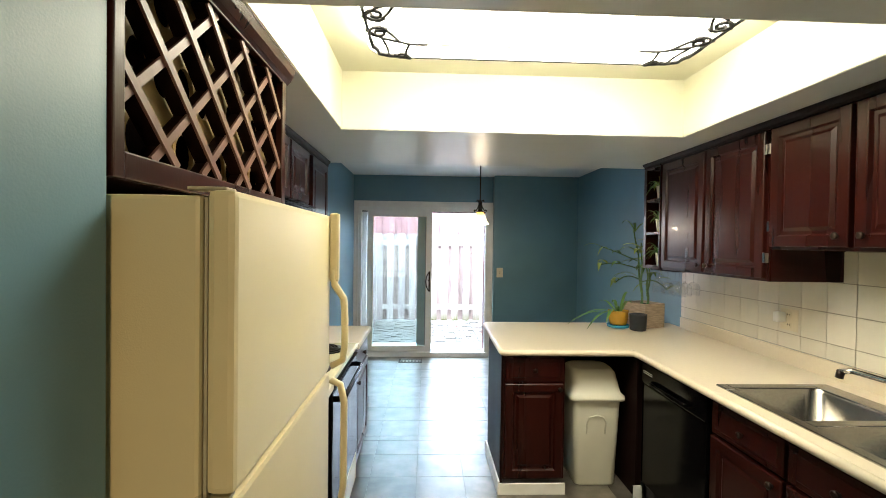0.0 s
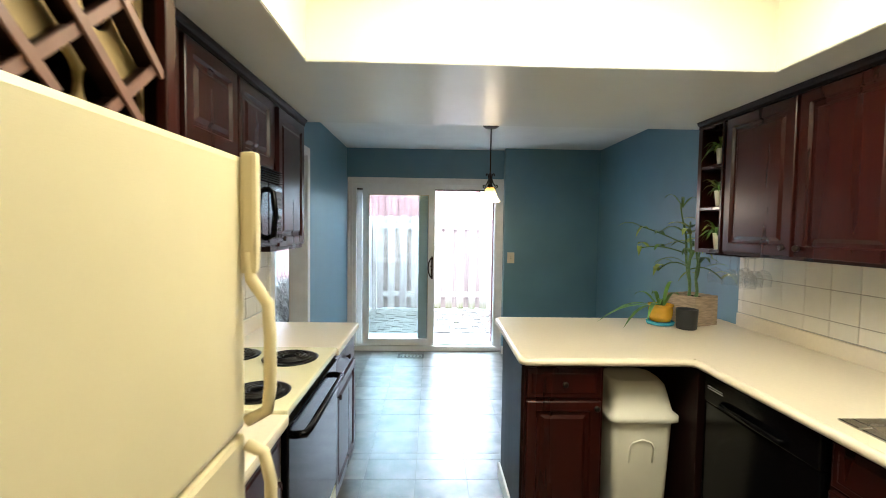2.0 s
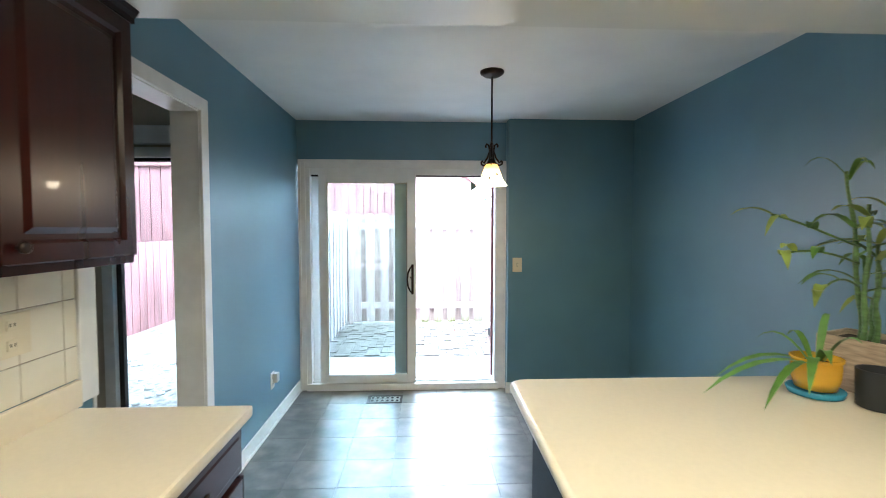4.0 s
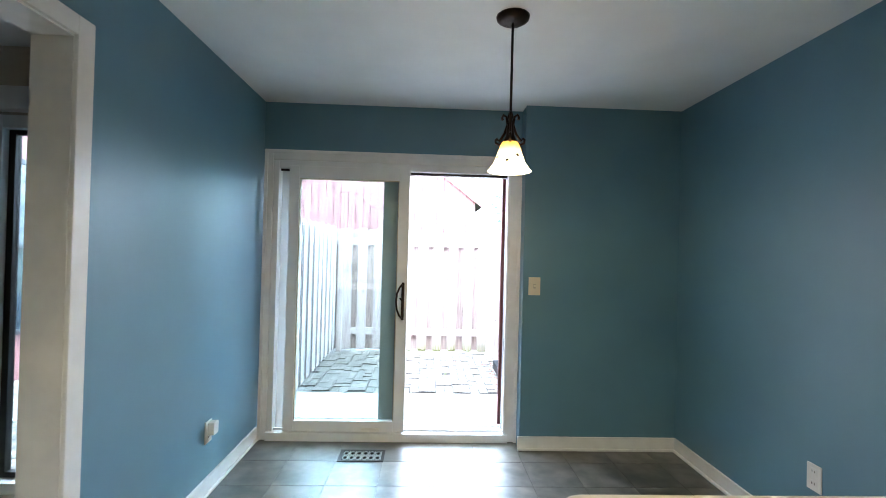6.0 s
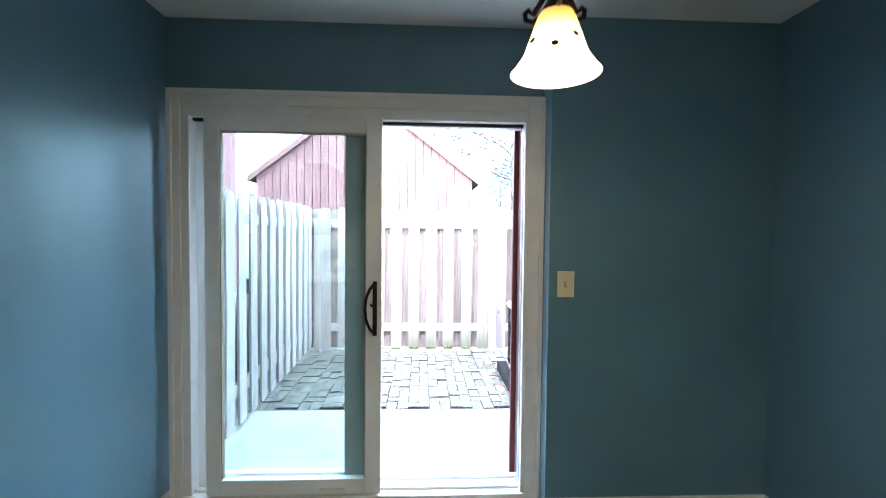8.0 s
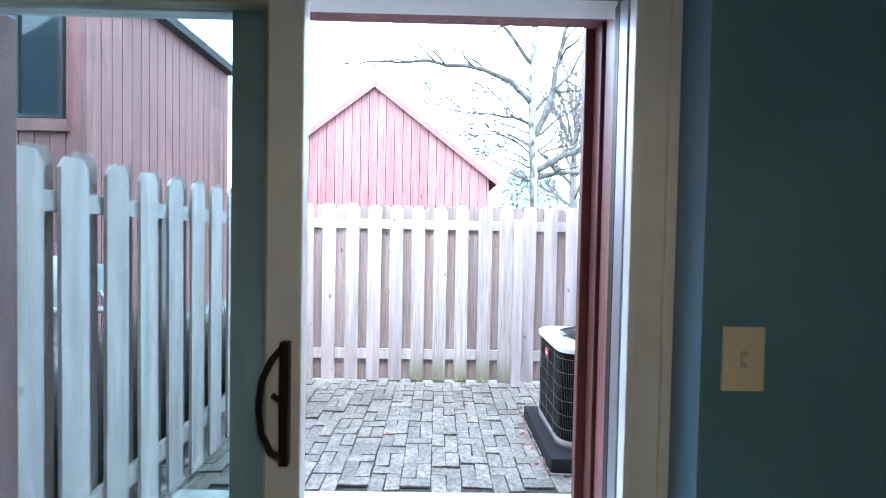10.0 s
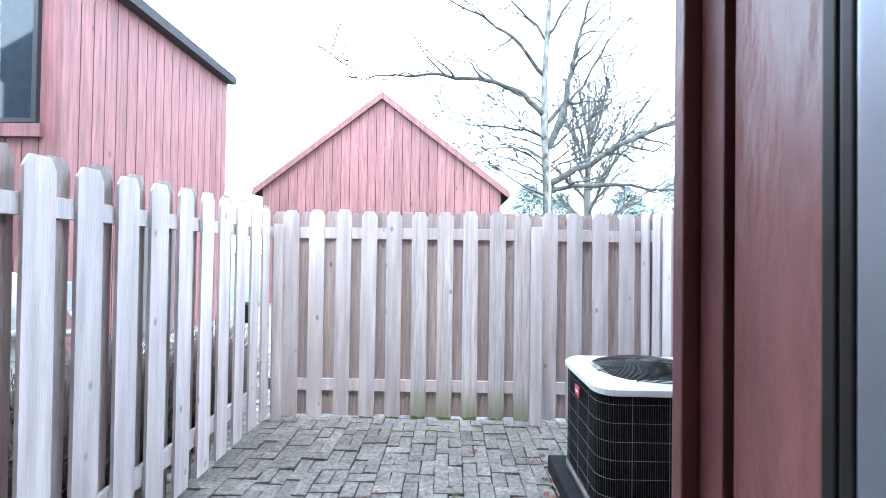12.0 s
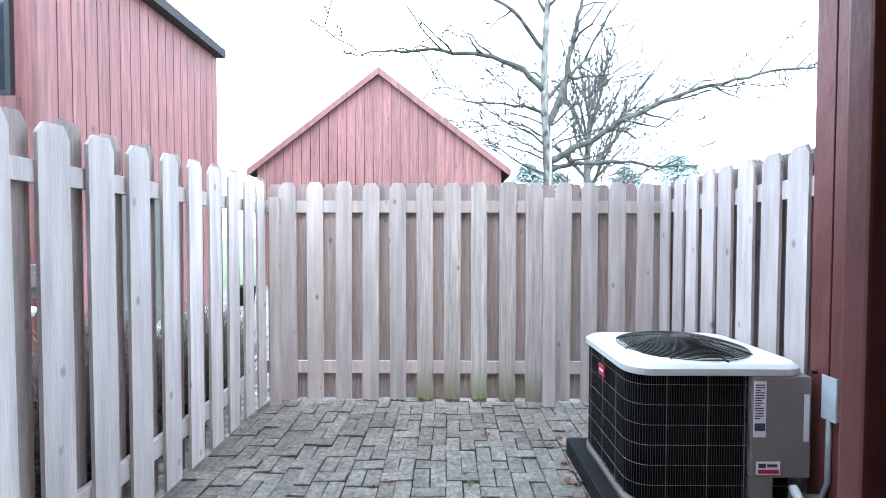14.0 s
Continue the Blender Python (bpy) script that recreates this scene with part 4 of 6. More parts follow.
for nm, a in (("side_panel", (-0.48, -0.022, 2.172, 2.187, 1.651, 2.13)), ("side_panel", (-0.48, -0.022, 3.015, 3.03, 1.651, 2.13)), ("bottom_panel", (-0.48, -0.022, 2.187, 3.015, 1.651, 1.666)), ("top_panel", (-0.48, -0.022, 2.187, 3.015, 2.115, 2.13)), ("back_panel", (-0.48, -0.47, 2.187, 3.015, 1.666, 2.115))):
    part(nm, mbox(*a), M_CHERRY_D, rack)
prof = [(0.0, 2.1), (0.01, 2.11), (0.022, 2.13), (0.028, 2.153), (-0.09, 2.153), (-0.09, 2.131), (0.0001, 2.131)]
part("crown_moulding", prism(bm_new(), prof, "y", 2.168, 3.045), M_CHERRY, rack)
Y0, Y1, W0, W1 = 2.2, 2.995, 1.697, 2.095
for sgn in (1, -1):
    for k in range(-4, 10):
        # a diagonal slat, cut to the frame
        slope = 0.91 * sgn
        c0 = (2.295 if sgn > 0 else 2.37) + 0.1855 * k
        pts = []
        for z in (W0, W1):
            pts.append((c0 + (z - W0) / slope if sgn > 0 else c0 + (z - W0) / slope, z))
        (ya, za), (yb, zb) = pts
        def clip(y, z):
            if y < Y0:
                return Y0, z + (Y0 - y) * slope
            if y > Y1:
                return Y1, z + (Y1 - y) * slope
            return y, z
        (ya, za), (yb, zb) = clip(ya, za), clip(yb, zb)
        if za >= W1 - 0.005 or zb <= W0 + 0.005 or za >= zb:
            continue
        d = Vector((0, yb - ya, zb - za))
        if d.length < 0.03:
            continue
        nrm = Vector((0, -d.z, d.y)).normalized() * 0.009
        x0 = -0.018 if sgn > 0 else -0.0115
        b = bm_new()
        v = [b.verts.new((x, y, z)) for x in (x0, x0 + 0.006) for y, z in ((ya + nrm.y, za + nrm.z), (ya - nrm.y, za - nrm.z), (yb - nrm.y, zb - nrm.z), (yb + nrm.y, zb + nrm.z))]
        for f in ((0, 1, 2, 3), (7, 6, 5, 4), (0, 4, 5, 1), (1, 5, 6, 2), (2, 6, 7, 3), (3, 7, 4, 0)):
            b.faces.new([v[i] for i in f])
        sl = part("lattice_slat", b, M_RACKWOOD, rack)
        b = bm_new()
        thin = nrm * 0.4
        v = [b.verts.new((x, y, z)) for x in (-0.046, x0) for y, z in ((ya + thin.y, za + thin.z), (ya - thin.y, za - thin.z), (yb - thin.y, zb - thin.z), (yb + thin.y, zb + thin.z))]
        for f in ((0, 1, 2, 3), (7, 6, 5, 4), (0, 4, 5, 1), (1, 5, 6, 2), (2, 6, 7, 3), (3, 7, 4, 0)):
            b.faces.new([v[i] for i in f])
        part("divider", b, M_CHERRY_D, sl, "cherry divider with the rack's inner shade in its colour")
# a tan board with round holes behind the lattice
b = bm_new()
cw, ch = 0.0811, 0.148
for row in range(3):
    for col_ in range(10):
        y0, z0 = 2.19 + col_ * cw, 1.668 + row * ch
        cy, cz, rr_ = y0 + cw / 2, z0 + ch / 2, 0.037
        outer, inner_ = [], []
        for k in range(16):
            a = 2 * math.pi * k / 16
            c, sn = math.cos(a), math.sin(a)
            q = 1 / max(abs(c), abs(sn))
            outer.append(b.verts.new((-0.05, cy + c * q * cw / 2, cz + sn * q * ch / 2)))
            inner_.append(b.verts.new((-0.05, cy + rr_ * c, cz + rr_ * 1.25 * sn)))
        back = [b.verts.new((-0.06, v.co.y, v.co.z)) for v in inner_]
        for k in range(16):
            n2 = (k + 1) % 16
            b.faces.new((outer[k], outer[n2], inner_[n2], inner_[k]))
            b.faces.new((inner_[k], inner_[n2], back[n2], back[k]))
bmesh.ops.remove_doubles(b, verts=b.verts, dist=0.0005)
part("bottle_board", b, M_CARD, rack, "tan board with round bottle holes")

# bin
bin_ = thing("swing_bin", (1.6, 4.4, 0), "cream plastic swing-lid bin under the peninsula", "bin")
b = bm_new()
loft(b, [rrect(b, 1.61, 4.4, 0.128, 0.15, 0.035, 0.0), rrect(b, 1.61, 4.4, 0.132, 0.155, 0.035, 0.01), rrect(b, 1.607, 4.39, 0.154, 0.172, 0.04, 0.545), rrect(b, 1.607, 4.39, 0.154, 0.172, 0.04, 0.555)])
body = part("body", b, M_BIN, bin_)
b = bm_new()
loft(b, [rrect(b, 1.607, 4.39, 0.166, 0.18, 0.045, 0.55), rrect(b, 1.607, 4.39, 0.18, 0.198, 0.05, 0.56), rrect(b, 1.607, 4.39, 0.18, 0.198, 0.05, 0.584), rrect(b, 1.607, 4.39, 0.158, 0.178, 0.05, 0.6), rrect(b, 1.607, 4.395, 0.152, 0.16, 0.06, 0.66), rrect(b, 1.607, 4.4, 0.147, 0.14, 0.07, 0.715), rrect(b, 1.607, 4.4, 0.13, 0.11, 0.07, 0.738)])
lid = part("lid", b, M_BIN, bin_)
b = bm_new()
tube(b, [(1.54 + 0.0, 4.2305, 0.34), (1.54, 4.217, 0.42), (1.555, 4.216, 0.45), (1.6, 4.2155, 0.465), (1.645, 4.216, 0.45), (1.66, 4.217, 0.42), (1.66, 4.2305, 0.34)], 0.005, 6)
part("embossed_arch", b, M_BIN, body)

# stemware under the right-hand cabinet
glass0 = None
for gx, gy in ((2.2, 4.62), (2.28, 4.55), (2.2, 4.5), (2.36, 4.6), (2.28, 4.42), (2.2, 4.36), (2.36, 4.46)):
    m = pose(gx, gy, 1.372)
    if glass0 is None:
        glass0 = thing("wine_glass", (0, 0, 0), "clear stemmed glass hanging upside down below the cabinet", "glass", "hanging stemware")
        part("foot", lathe(bm_new(), [(0.037, 0.001), (0.006, -0.006), (0.005, -0.008)], 20, caps=False), M_CLEAR, glass0)
        part("stem", tube(bm_new(), [(0, 0, -0.006), (0, 0, -0.075)], 0.0035, 8), M_CLEAR, glass0)
        part("bowl", lathe(bm_new(), [(0.004, -0.072), (0.024, -0.079), (0.038, -0.098), (0.043, -0.125), (0.038, -0.165)], 22, caps=False), M_CLEAR, glass0)
        for o in (glass0, *glass0.children_recursive):
            o.visible_shadow = False
        glass0.matrix_basis = m
    else:
        copy_thing(glass0, m)
b = bm_new()
for y in (4.385, 4.46, 4.53, 4.58, 4.65):
    box(b, 2.16, 2.5, y - 0.007, y + 0.007, 1.374, 1.385)
solid("stemware_holder", b, M_CHERRY_D, "dark wood stemware rails below the cabinet", "glass rack")


# ---- plants ----
def blade(bm, pts, w, n_fold=0.25):
    """A long narrow leaf along points, folded along its midrib."""
    pts = [Vector(p) for p in pts]
    rows = []
    for i, p in enumerate(pts):
        s = i / (len(pts) - 1)
        d = (pts[min(i + 1, len(pts) - 1)] - pts[max(i - 1, 0)]).normalized()
        side = d.cross(Vector((0, 0, 1)))
        side = side.normalized() if side.length > 1e-3 else Vector((1, 0, 0))
        nrm = side.cross(d)
        ww = w * max(0.03, math.sin(math.pi * min(1, 0.12 + 0.88 * s)) ** 0.7)
        rows.append([bm.verts.new(p - side * ww + nrm * ww * n_fold), bm.verts.new(p), bm.verts.new(p + side * ww + nrm * ww * n_fold)])
    for a, c in zip(rows, rows[1:]):
        for k in range(2):
            bm.faces.new((a[k], a[k + 1], c[k + 1], c[k])).smooth = True
    return bm


def arch(p, az, length, rise, droop, n=7):
    """Points of an arching leaf from p in the direction az."""
    out = []
    for k in range(n):
        s = k / (n - 1)
        out.append((p[0] + math.cos(az) * length * s, p[1] + math.sin(az) * length * s, p[2] + rise * math.sin(s * math.pi * 0.6) - droop * s * s))
    return out


planter = thing("lucky_bamboo", (2.25, 4.93, 0.905), "tall bamboo plant in a square weathered wood planter", "plant")
m = Matrix.Translation((2.25, 4.93, 0.906)) @ Matrix.Rotation(radians(22), 4, "Z")
b = bm_new()
for a in ((-0.105, 0.105, -0.105, -0.092), (-0.105, 0.105, 0.092, 0.105), (-0.105, -0.092, -0.092, 0.092), (0.092, 0.105, -0.092, 0.092)):
    box(b, *a, 0.0, 0.19, bev=0.002)
box(b, -0.09, 0.09, -0.09, 0.09, 0.0, 0.02)
b.transform(m)
pl = part("planter", b, M_BOXWOOD, planter, "square weathered wood planter")
b = mbox(-0.09, 0.09, -0.09, 0.09, 0.15, 0.17)
b.transform(m)
part("soil", b, M_SOIL, pl)
stalks = [((-0.02, 0.0), (-0.09, 0.01), 0.62), ((0.015, -0.02), (0.0, -0.03), 0.36), ((0.035, 0.02), (0.05, 0.01), 0.3), ((-0.035, -0.02), (-0.05, -0.04), 0.5)]
tips = []
for (sx, sy), (ex, ey), h in stalks:
    pts, rad = [], []
    for k in range(13):
        s = k / 12
        pts.append((2.25 + sx + (ex - sx) * s ** 1.4 + 0.006 * math.sin(k), 4.93 + sy + (ey - sy) * s, 1.07 + h * s))
        rad.append((0.0095 if k % 3 else 0.0125) * (1 - 0.5 * s))
    part("stalk", tube(bm_new(), pts, rad, 8), M_STALK, planter)
    tips.append((pts, h))
for pts, h in tips:
    for k in range(7 if h > 0.4 else 4):
        p = pts[rnd.randint(5, 12)]
        az, ln = rnd.uniform(0, 6.28), rnd.uniform(0.1, 0.22)
        part("leaf", blade(bm_new(), arch(p, az, ln, rnd.uniform(0.03, 0.1), rnd.uniform(0.02, 0.12)), rnd.uniform(0.012, 0.019)), M_LEAF if rnd.random() < 0.45 else M_LEAFY, planter)
# the long side shoots towards the room
for z0, ln, dr, az in ((1.36, 0.34, 0.02, 3.3), (1.42, 0.3, -0.06, 3.0), (1.28, 0.25, 0.08, 3.5), (1.25, 0.2, 0.1, 5.9)):
    c = arch((2.2, 4.92, z0), az, ln, 0.06, dr)
    part("shoot", tube(bm_new(), c, [0.004] * len(c), 6), M_STALK, planter)
    for k in (3, 5, 6):
        part("leaf", blade(bm_new(), arch(c[k], az + rnd.uniform(-1, 1), rnd.uniform(0.08, 0.15), 0.04, rnd.uniform(0.0, 0.12)), 0.016), M_LEAFY if k > 3 else M_LEAF, planter)
for az, ln, ri in ((2.0, 0.14, 0.12), (0.3, 0.15, 0.1), (4.2, 0.16, 0.09)):
    part("leaf", blade(bm_new(), arch((2.17, 4.94, 1.66), az, ln, ri, 0.05), 0.009), M_LEAF, planter)

pot = thing("potted_plant", (2.018, 4.88, 0.905), "arching leafy plant in a yellow glazed pot", "plant")
py = part("pot", lathe(bm_new(), [(0.048, 0.926), (0.06, 0.93), (0.07, 0.965), (0.073, 1.003), (0.07, 1.023), (0.077, 1.028), (0.077, 1.038), (0.068, 1.038), (0.066, 1.013), (0.02, 1.011)], 28, (2.018, 4.88, 0)), M_POT_Y, pot, "yellow glazed pot")
part("saucer", lathe(bm_new(), [(0.07, 0.906), (0.08, 0.908), (0.086, 0.926), (0.082, 0.929), (0.06, 0.924), (0.02, 0.923)], 28, (2.018, 4.88, 0)), M_SAUCER, pot, "blue glazed saucer")
part("soil", lathe(bm_new(), [(0.064, 1.014), (0.03, 1.019), (0.01, 1.018)], 20, (2.018, 4.88, 0)), M_SOIL, py)
for az, ln, ri, dr in ((3.2, 0.4, 0.05, 0.14), (3.6, 0.32, 0.06, 0.16), (2.9, 0.3, 0.06, 0.13), (2.3, 0.16, 0.12, 0.06), (4.2, 0.14, 0.1, 0.06), (5.2, 0.1, 0.12, 0.02), (0.6, 0.12, 0.16, 0.0), (1.5, 0.12, 0.12, 0.05), (3.9, 0.2, 0.09, 0.14)):
    part("leaf", blade(bm_new(), arch((2.018 + 0.02 * math.cos(az), 4.88 + 0.02 * math.sin(az), 1.015), az, ln, ri, dr), rnd.uniform(0.012, 0.02)), M_LEAF, pot)
bp = thing("black_pot", (2.1, 4.75, 0.905), "small empty black round pot on the worktop", "pot")
part("pot", lathe(bm_new(), [(0.052, 0.906), (0.058, 0.91), (0.063, 1.025), (0.063, 1.03), (0.056, 1.03), (0.05, 0.93), (0.01, 0.925)], 28, (2.115, 4.75, 0)), M_POT_B, bp)
for z in (1.407, 1.648, 1.886):
    sx_, sy_ = 2.19, 4.575
    sp = thing("small_plant", (sx_, sy_, z), "small leafy plant in a cream pot on the shelf", "plant", "shelf plants")
    part("pot", lathe(bm_new(), [(0.03, z), (0.032, z + 0.002), (0.042, z + 0.085), (0.045, z + 0.093), (0.04, z + 0.093), (0.036, z + 0.08), (0.01, z + 0.079)], 18, (sx_, sy_, 0)), M_POT_W, sp, "cream pot")
    for k in range(34):
        az = rnd.uniform(0, 6.28)
        ln = rnd.uniform(0.05, 0.11) * (0.6 if math.sin(az) < -0.5 or math.cos(az) > 0.6 else 1.0)
        part("leaf", blade(bm_new(), arch((sx_ + 0.015 * math.cos(az), sy_ + 0.015 * math.sin(az), z + 0.08), az, ln, rnd.uniform(0.03, 0.1), rnd.uniform(0.0, 0.1), 5), rnd.uniform(0.009, 0.016)), M_LEAF if k % 4 else M_LEAFY, sp)

# ---- lamps ----
pend = thing("pendant_lamp", (1.05, 6.17, 1.75), "bronze pendant lamp with a lit glass bell shade", "pendant lamp")
PX, PY = 1.068, 6.17
part("canopy", lathe(bm_new(), [(0.02, 2.418), (0.05, 2.422), (0.072, 2.436), (0.075, 2.449)], 28, (PX, PY, 0)), M_BRONZE, pend)
part("rod", tube(bm_new(), [(PX, PY, 2.42), (PX, PY, 2.0)], 0.006, 10), M_BRONZE, pend)
part("stem", lathe(bm_new(), [(0.008, 2.02), (0.013, 2.0), (0.009, 1.985), (0.016, 1.95), (0.02, 1.91), (0.03, 1.892), (0.033, 1.88)], 18, (PX, PY, 0)), M_BRONZE, pend)
for k in range(3):
    az = radians(20 + 120 * k)
    prof = [(0.026, 1.89), (0.055, 1.878), (0.074, 1.888), (0.076, 1.904), (0.068, 1.908), (0.055, 1.895), (0.03, 1.925), (0.014, 1.965), (0.02, 2.0), (0.036, 2.012), (0.044, 2.0), (0.04, 1.99)]
    part("scroll", tube(bm_new(), [(PX + r * math.cos(az), PY + r * math.sin(az), z) for r, z in prof], 0.006, 6), M_BRONZE, pend)
sh = part("shade", lathe(bm_new(), [(0.036, 1.882), (0.042, 1.87), (0.056, 1.83), (0.07, 1.79), (0.09, 1.76), (0.098, 1.752), (0.094, 1.754), (0.066, 1.792), (0.05, 1.832), (0.03, 1.875)], 32, (PX, PY, 0), caps=False), M_SHADE, pend, "lit glass bell shade")
for az, z, r in ((3.6, 1.81, 0.066), (5.1, 1.815, 0.064), (4.4, 1.79, 0.0735), (1.0, 1.8, 0.07)):
    c = Vector((PX + r * math.cos(az), PY + r * math.sin(az), z))
    b = lathe(bm_new(), [(0.008, -0.0005), (0.008, 0.0005)], 10)
    b.transform(Matrix.Translation(c) @ Vector((math.cos(az), math.sin(az), 0.5)).to_track_quat("Z", "Y").to_matrix().to_4x4())
    part("painted_motif", b, M_PAINTED, sh, "dark painted motif")
bulb_data = bpy.data.lights.new("pendant_bulb", "POINT")
bulb_data.energy, bulb_data.color, bulb_data.shadow_soft_size = 3.6, (1.0, 0.8, 0.55), 0.03
bulb = new("pendant_bulb", bulb_data)
bulb.location = (PX, PY, 1.745)

fx = thing("ceiling_light", (0.96, 3.19, 2.42), "fluorescent ceiling light with a leaded-look diffuser", "ceiling light")
FX0, FX1, FY0, FY1 = 0.245, 1.675, 2.87, 3.51
b = bm_new()
loft(b, [rrect(b, 0.96, 3.19, 0.715, 0.32, 0.1, 2.405), rrect(b, 0.96, 3.19, 0.725, 0.33, 0.1, 2.412), rrect(b, 0.96, 3.19, 0.725, 0.33, 0.1, 2.469)])
part("diffuser", b, M_DIFFUSER, fx, "lit white diffuser")
b = bm_new()
def came(pts, r=0.005):
    tube(b, [(x, y, 2.398) for x, y in pts], r, 6)
for y in (FY0 + 0.15, FY1 - 0.15):
    came([(FX0 + 0.25, y), (FX1 - 0.25, y)], 0.0022)
for y in (FY0 + 0.01, FY1 - 0.01):
    came([(FX0 + 0.16, y), (FX1 - 0.16, y)], 0.0035)
for x in (FX0 + 0.01, FX1 - 0.01):
    came([(x, FY0 + 0.1), (x, FY1 - 0.1)], 0.007)
def spiral(cx, cy, sx, sy, r0, r1, turns, a0):
    n = int(14 * turns)
    return [(cx + sx * (r0 + (r1 - r0) * k / n) * math.cos(a0 + 6.283 * turns * k / n), cy + sy * (r0 + (r1 - r0) * k / n) * math.sin(a0 + 6.283 * turns * k / n)) for k in range(n + 1)]
for cx, sx in ((FX0, 1), (FX1, -1)):
    for cy, sy in ((FY0, 1), (FY1, -1)):
        def net(*uv, r=0.006):
            came([(cx + sx * u, cy + sy * v) for u, v in uv], r)
        net((0.01, 0.2), (0.012, 0.13), (0.03, 0.085), (0.03, 0.05), (0.075, 0.03), (0.12, 0.028), (0.17, 0.01), r=0.009)
        net((0.0, 0.27), (0.06, 0.2), (0.13, 0.17), (0.17, 0.15), (0.25, 0.15))
        net((0.17, 0.15), (0.15, 0.06), (0.17, 0.01))
        net((0.06, 0.2), (0.075, 0.1), (0.075, 0.03))
        net((0.13, 0.17), (0.1, 0.24), (0.06, 0.3))
        came(spiral(cx + sx * 0.05, cy + sy * 0.25, sx, sy, 0.045, 0.012, 1.4, 0.6), 0.007)
        came(spiral(cx + sx * 0.13, cy + sy * 0.035, sx, sy, 0.03, 0.008, 1.3, 2.6), 0.006)
part("came", b, M_LEAD, fx, "dark leaded scroll lines")


# ---- switches, outlets, vent ----
def plate(name, axis, face, out, u, z, material, label, w=0.076, h=0.122, kind_="outlet"):
    def bb(bm, o0, o1, du0, du1, dz0, dz1, bev=0.0):
        return slab(bm, axis, face + out * o0, face + out * o1, u + du0, u + du1, z + dz0, z + dz1, bev)
    at = (face, u, z) if axis == "x" else (u, face, z)
    t = thing(name, at, label, name.replace("_", " "))
    part("cover_plate", bb(bm_new(), 0.0, 0.006, -w / 2, w / 2, -h / 2, h / 2, 0.002), material, t)
    if kind_ == "switch":
        # slot widened so its brown also paints the shadow round the toggle
        part("slot", bb(bm_new(), 0.006, 0.0072, -0.0075, 0.0075, -0.016, 0.016), M_SEAL, t, "brown toggle slot, widened and coloured to include the toggle shadow")
        part("toggle", bb(bm_new(), 0.0072, 0.02, -0.0045, 0.0045, -0.006, 0.012, 0.0015), material, t)
    else:
        for dz in (-0.028, 0.028):
            part("socket", bb(bm_new(), 0.006, 0.0085, -0.016, 0.016, dz - 0.015, dz + 0.015, 0.002), material, t)
            part("slot", bb(bb(bm_new(), 0.0085, 0.009, -0.008, -0.005, dz - 0.004, dz + 0.006), 0.0085, 0.009, 0.005, 0.008, dz - 0.004, dz + 0.006), M_DARKHOLE, t)
    return t


plate("light_switch", "y", 7.335, -1, 1.483, 1.16, M_PLASTIC, "ivory toggle light switch on the teal wall", 0.084, 0.128, "switch")
plate("wall_outlet", "x", 2.53, -1, 6.19, 0.385, M_WPLASTIC, "white double outlet low on the teal wall")
o = plate("wall_outlet", "x", -0.49, 1, 6.74, 0.345, M_WPLASTIC, "white outlet with a plugged-in adapter")
part("adapter", mbox(-0.482, -0.445, 6.72, 6.775, 0.33, 0.4, bev=0.006), M_WPLASTIC, o, "white plug-in adapter")
o = plate("wall_outlet", "x", 2.524, -1, 3.83, 1.15, M_PLASTIC, "ivory outlet with a plug-in freshener", 0.12, 0.12)
part("plug_in", mbox(2.47, 2.518, 3.845, 3.89, 1.13, 1.19, bev=0.012), M_WPLASTIC, o, "white plug-in unit")
plate("wall_switch", "x", -0.484, 1, 4.42, 1.265, M_SWITCHG, "grey switch plate on the tiled wall", 0.075, 0.12, "switch")
plate("wall_outlet", "x", -0.484, 1, 4.655, 1.19, M_PLASTIC, "ivory double outlet on the tiled wall", 0.12, 0.12)

vent = thing("floor_vent", (0.31, 7.21, 0.0), "dark metal scroll-pattern floor register", "floor vent")
part("backing", mbox(0.165, 0.457, 7.13, 7.29, 0.0005, 0.0015), M_DARKHOLE, vent)
b = bm_new()
for a in ((0.16, 0.462, 7.125, 7.145), (0.16, 0.462, 7.275, 7.295), (0.16, 0.18, 7.145, 7.275), (0.442, 0.462, 7.145, 7.275)):
    box(b, *a, 0.001, 0.006)
part("frame", b, M_BLACKM, vent)
b = bm_new()
for k in range(6):
    cx = 0.203 + k * 0.043
    for cy in (7.178, 7.242):
        tube(b, [(cx + 0.017 * math.cos(a), cy + 0.026 * math.sin(a), 0.004) for a in [i * math.pi / 6 for i in range(12)]], 0.0035, 5, closed=True)
    tube(b, [(cx + 0.021, 7.145, 0.004), (cx + 0.021, 7.275, 0.004)], 0.003, 5)
tube(b, [(0.18, 7.21, 0.004), (0.442, 7.21, 0.004)], 0.0035, 5)
part("scroll_grille", b, M_GREY, vent)

# ---- outdoors ----
ZG = -0.2
b = bm_new()
box(b, -400, 400, 7.65, 700, -0.8, -0.33)
box(b, -400, -4.32, -400, 7.65, -0.8, -0.33)
box(b, 4.5, 400, -400, 7.65, -0.8, -0.33)
box(b, -4.32, -0.62, 6.8, 7.65, -0.8, -0.33)
ground = structure("ground", b, M_LAWN, "winter lawn reaching the distance", "ground")
b = bm_new()
box(b, -8, -0.742, 6.8, 20.0, -0.34, -0.26)
box(b, -8, 9, 11.4, 14.0, -0.34, -0.262)
box(b, 2.84, 9, 8.05, 11.399, -0.34, -0.264)
structure("garden_bed", b, M_GROUND, "pale gravelly garden ground beside the fence", "ground")
b = bm_new()
box(b, -0.735, 2.67, 7.93, 9.2, -0.4, ZG, bev=0.006)
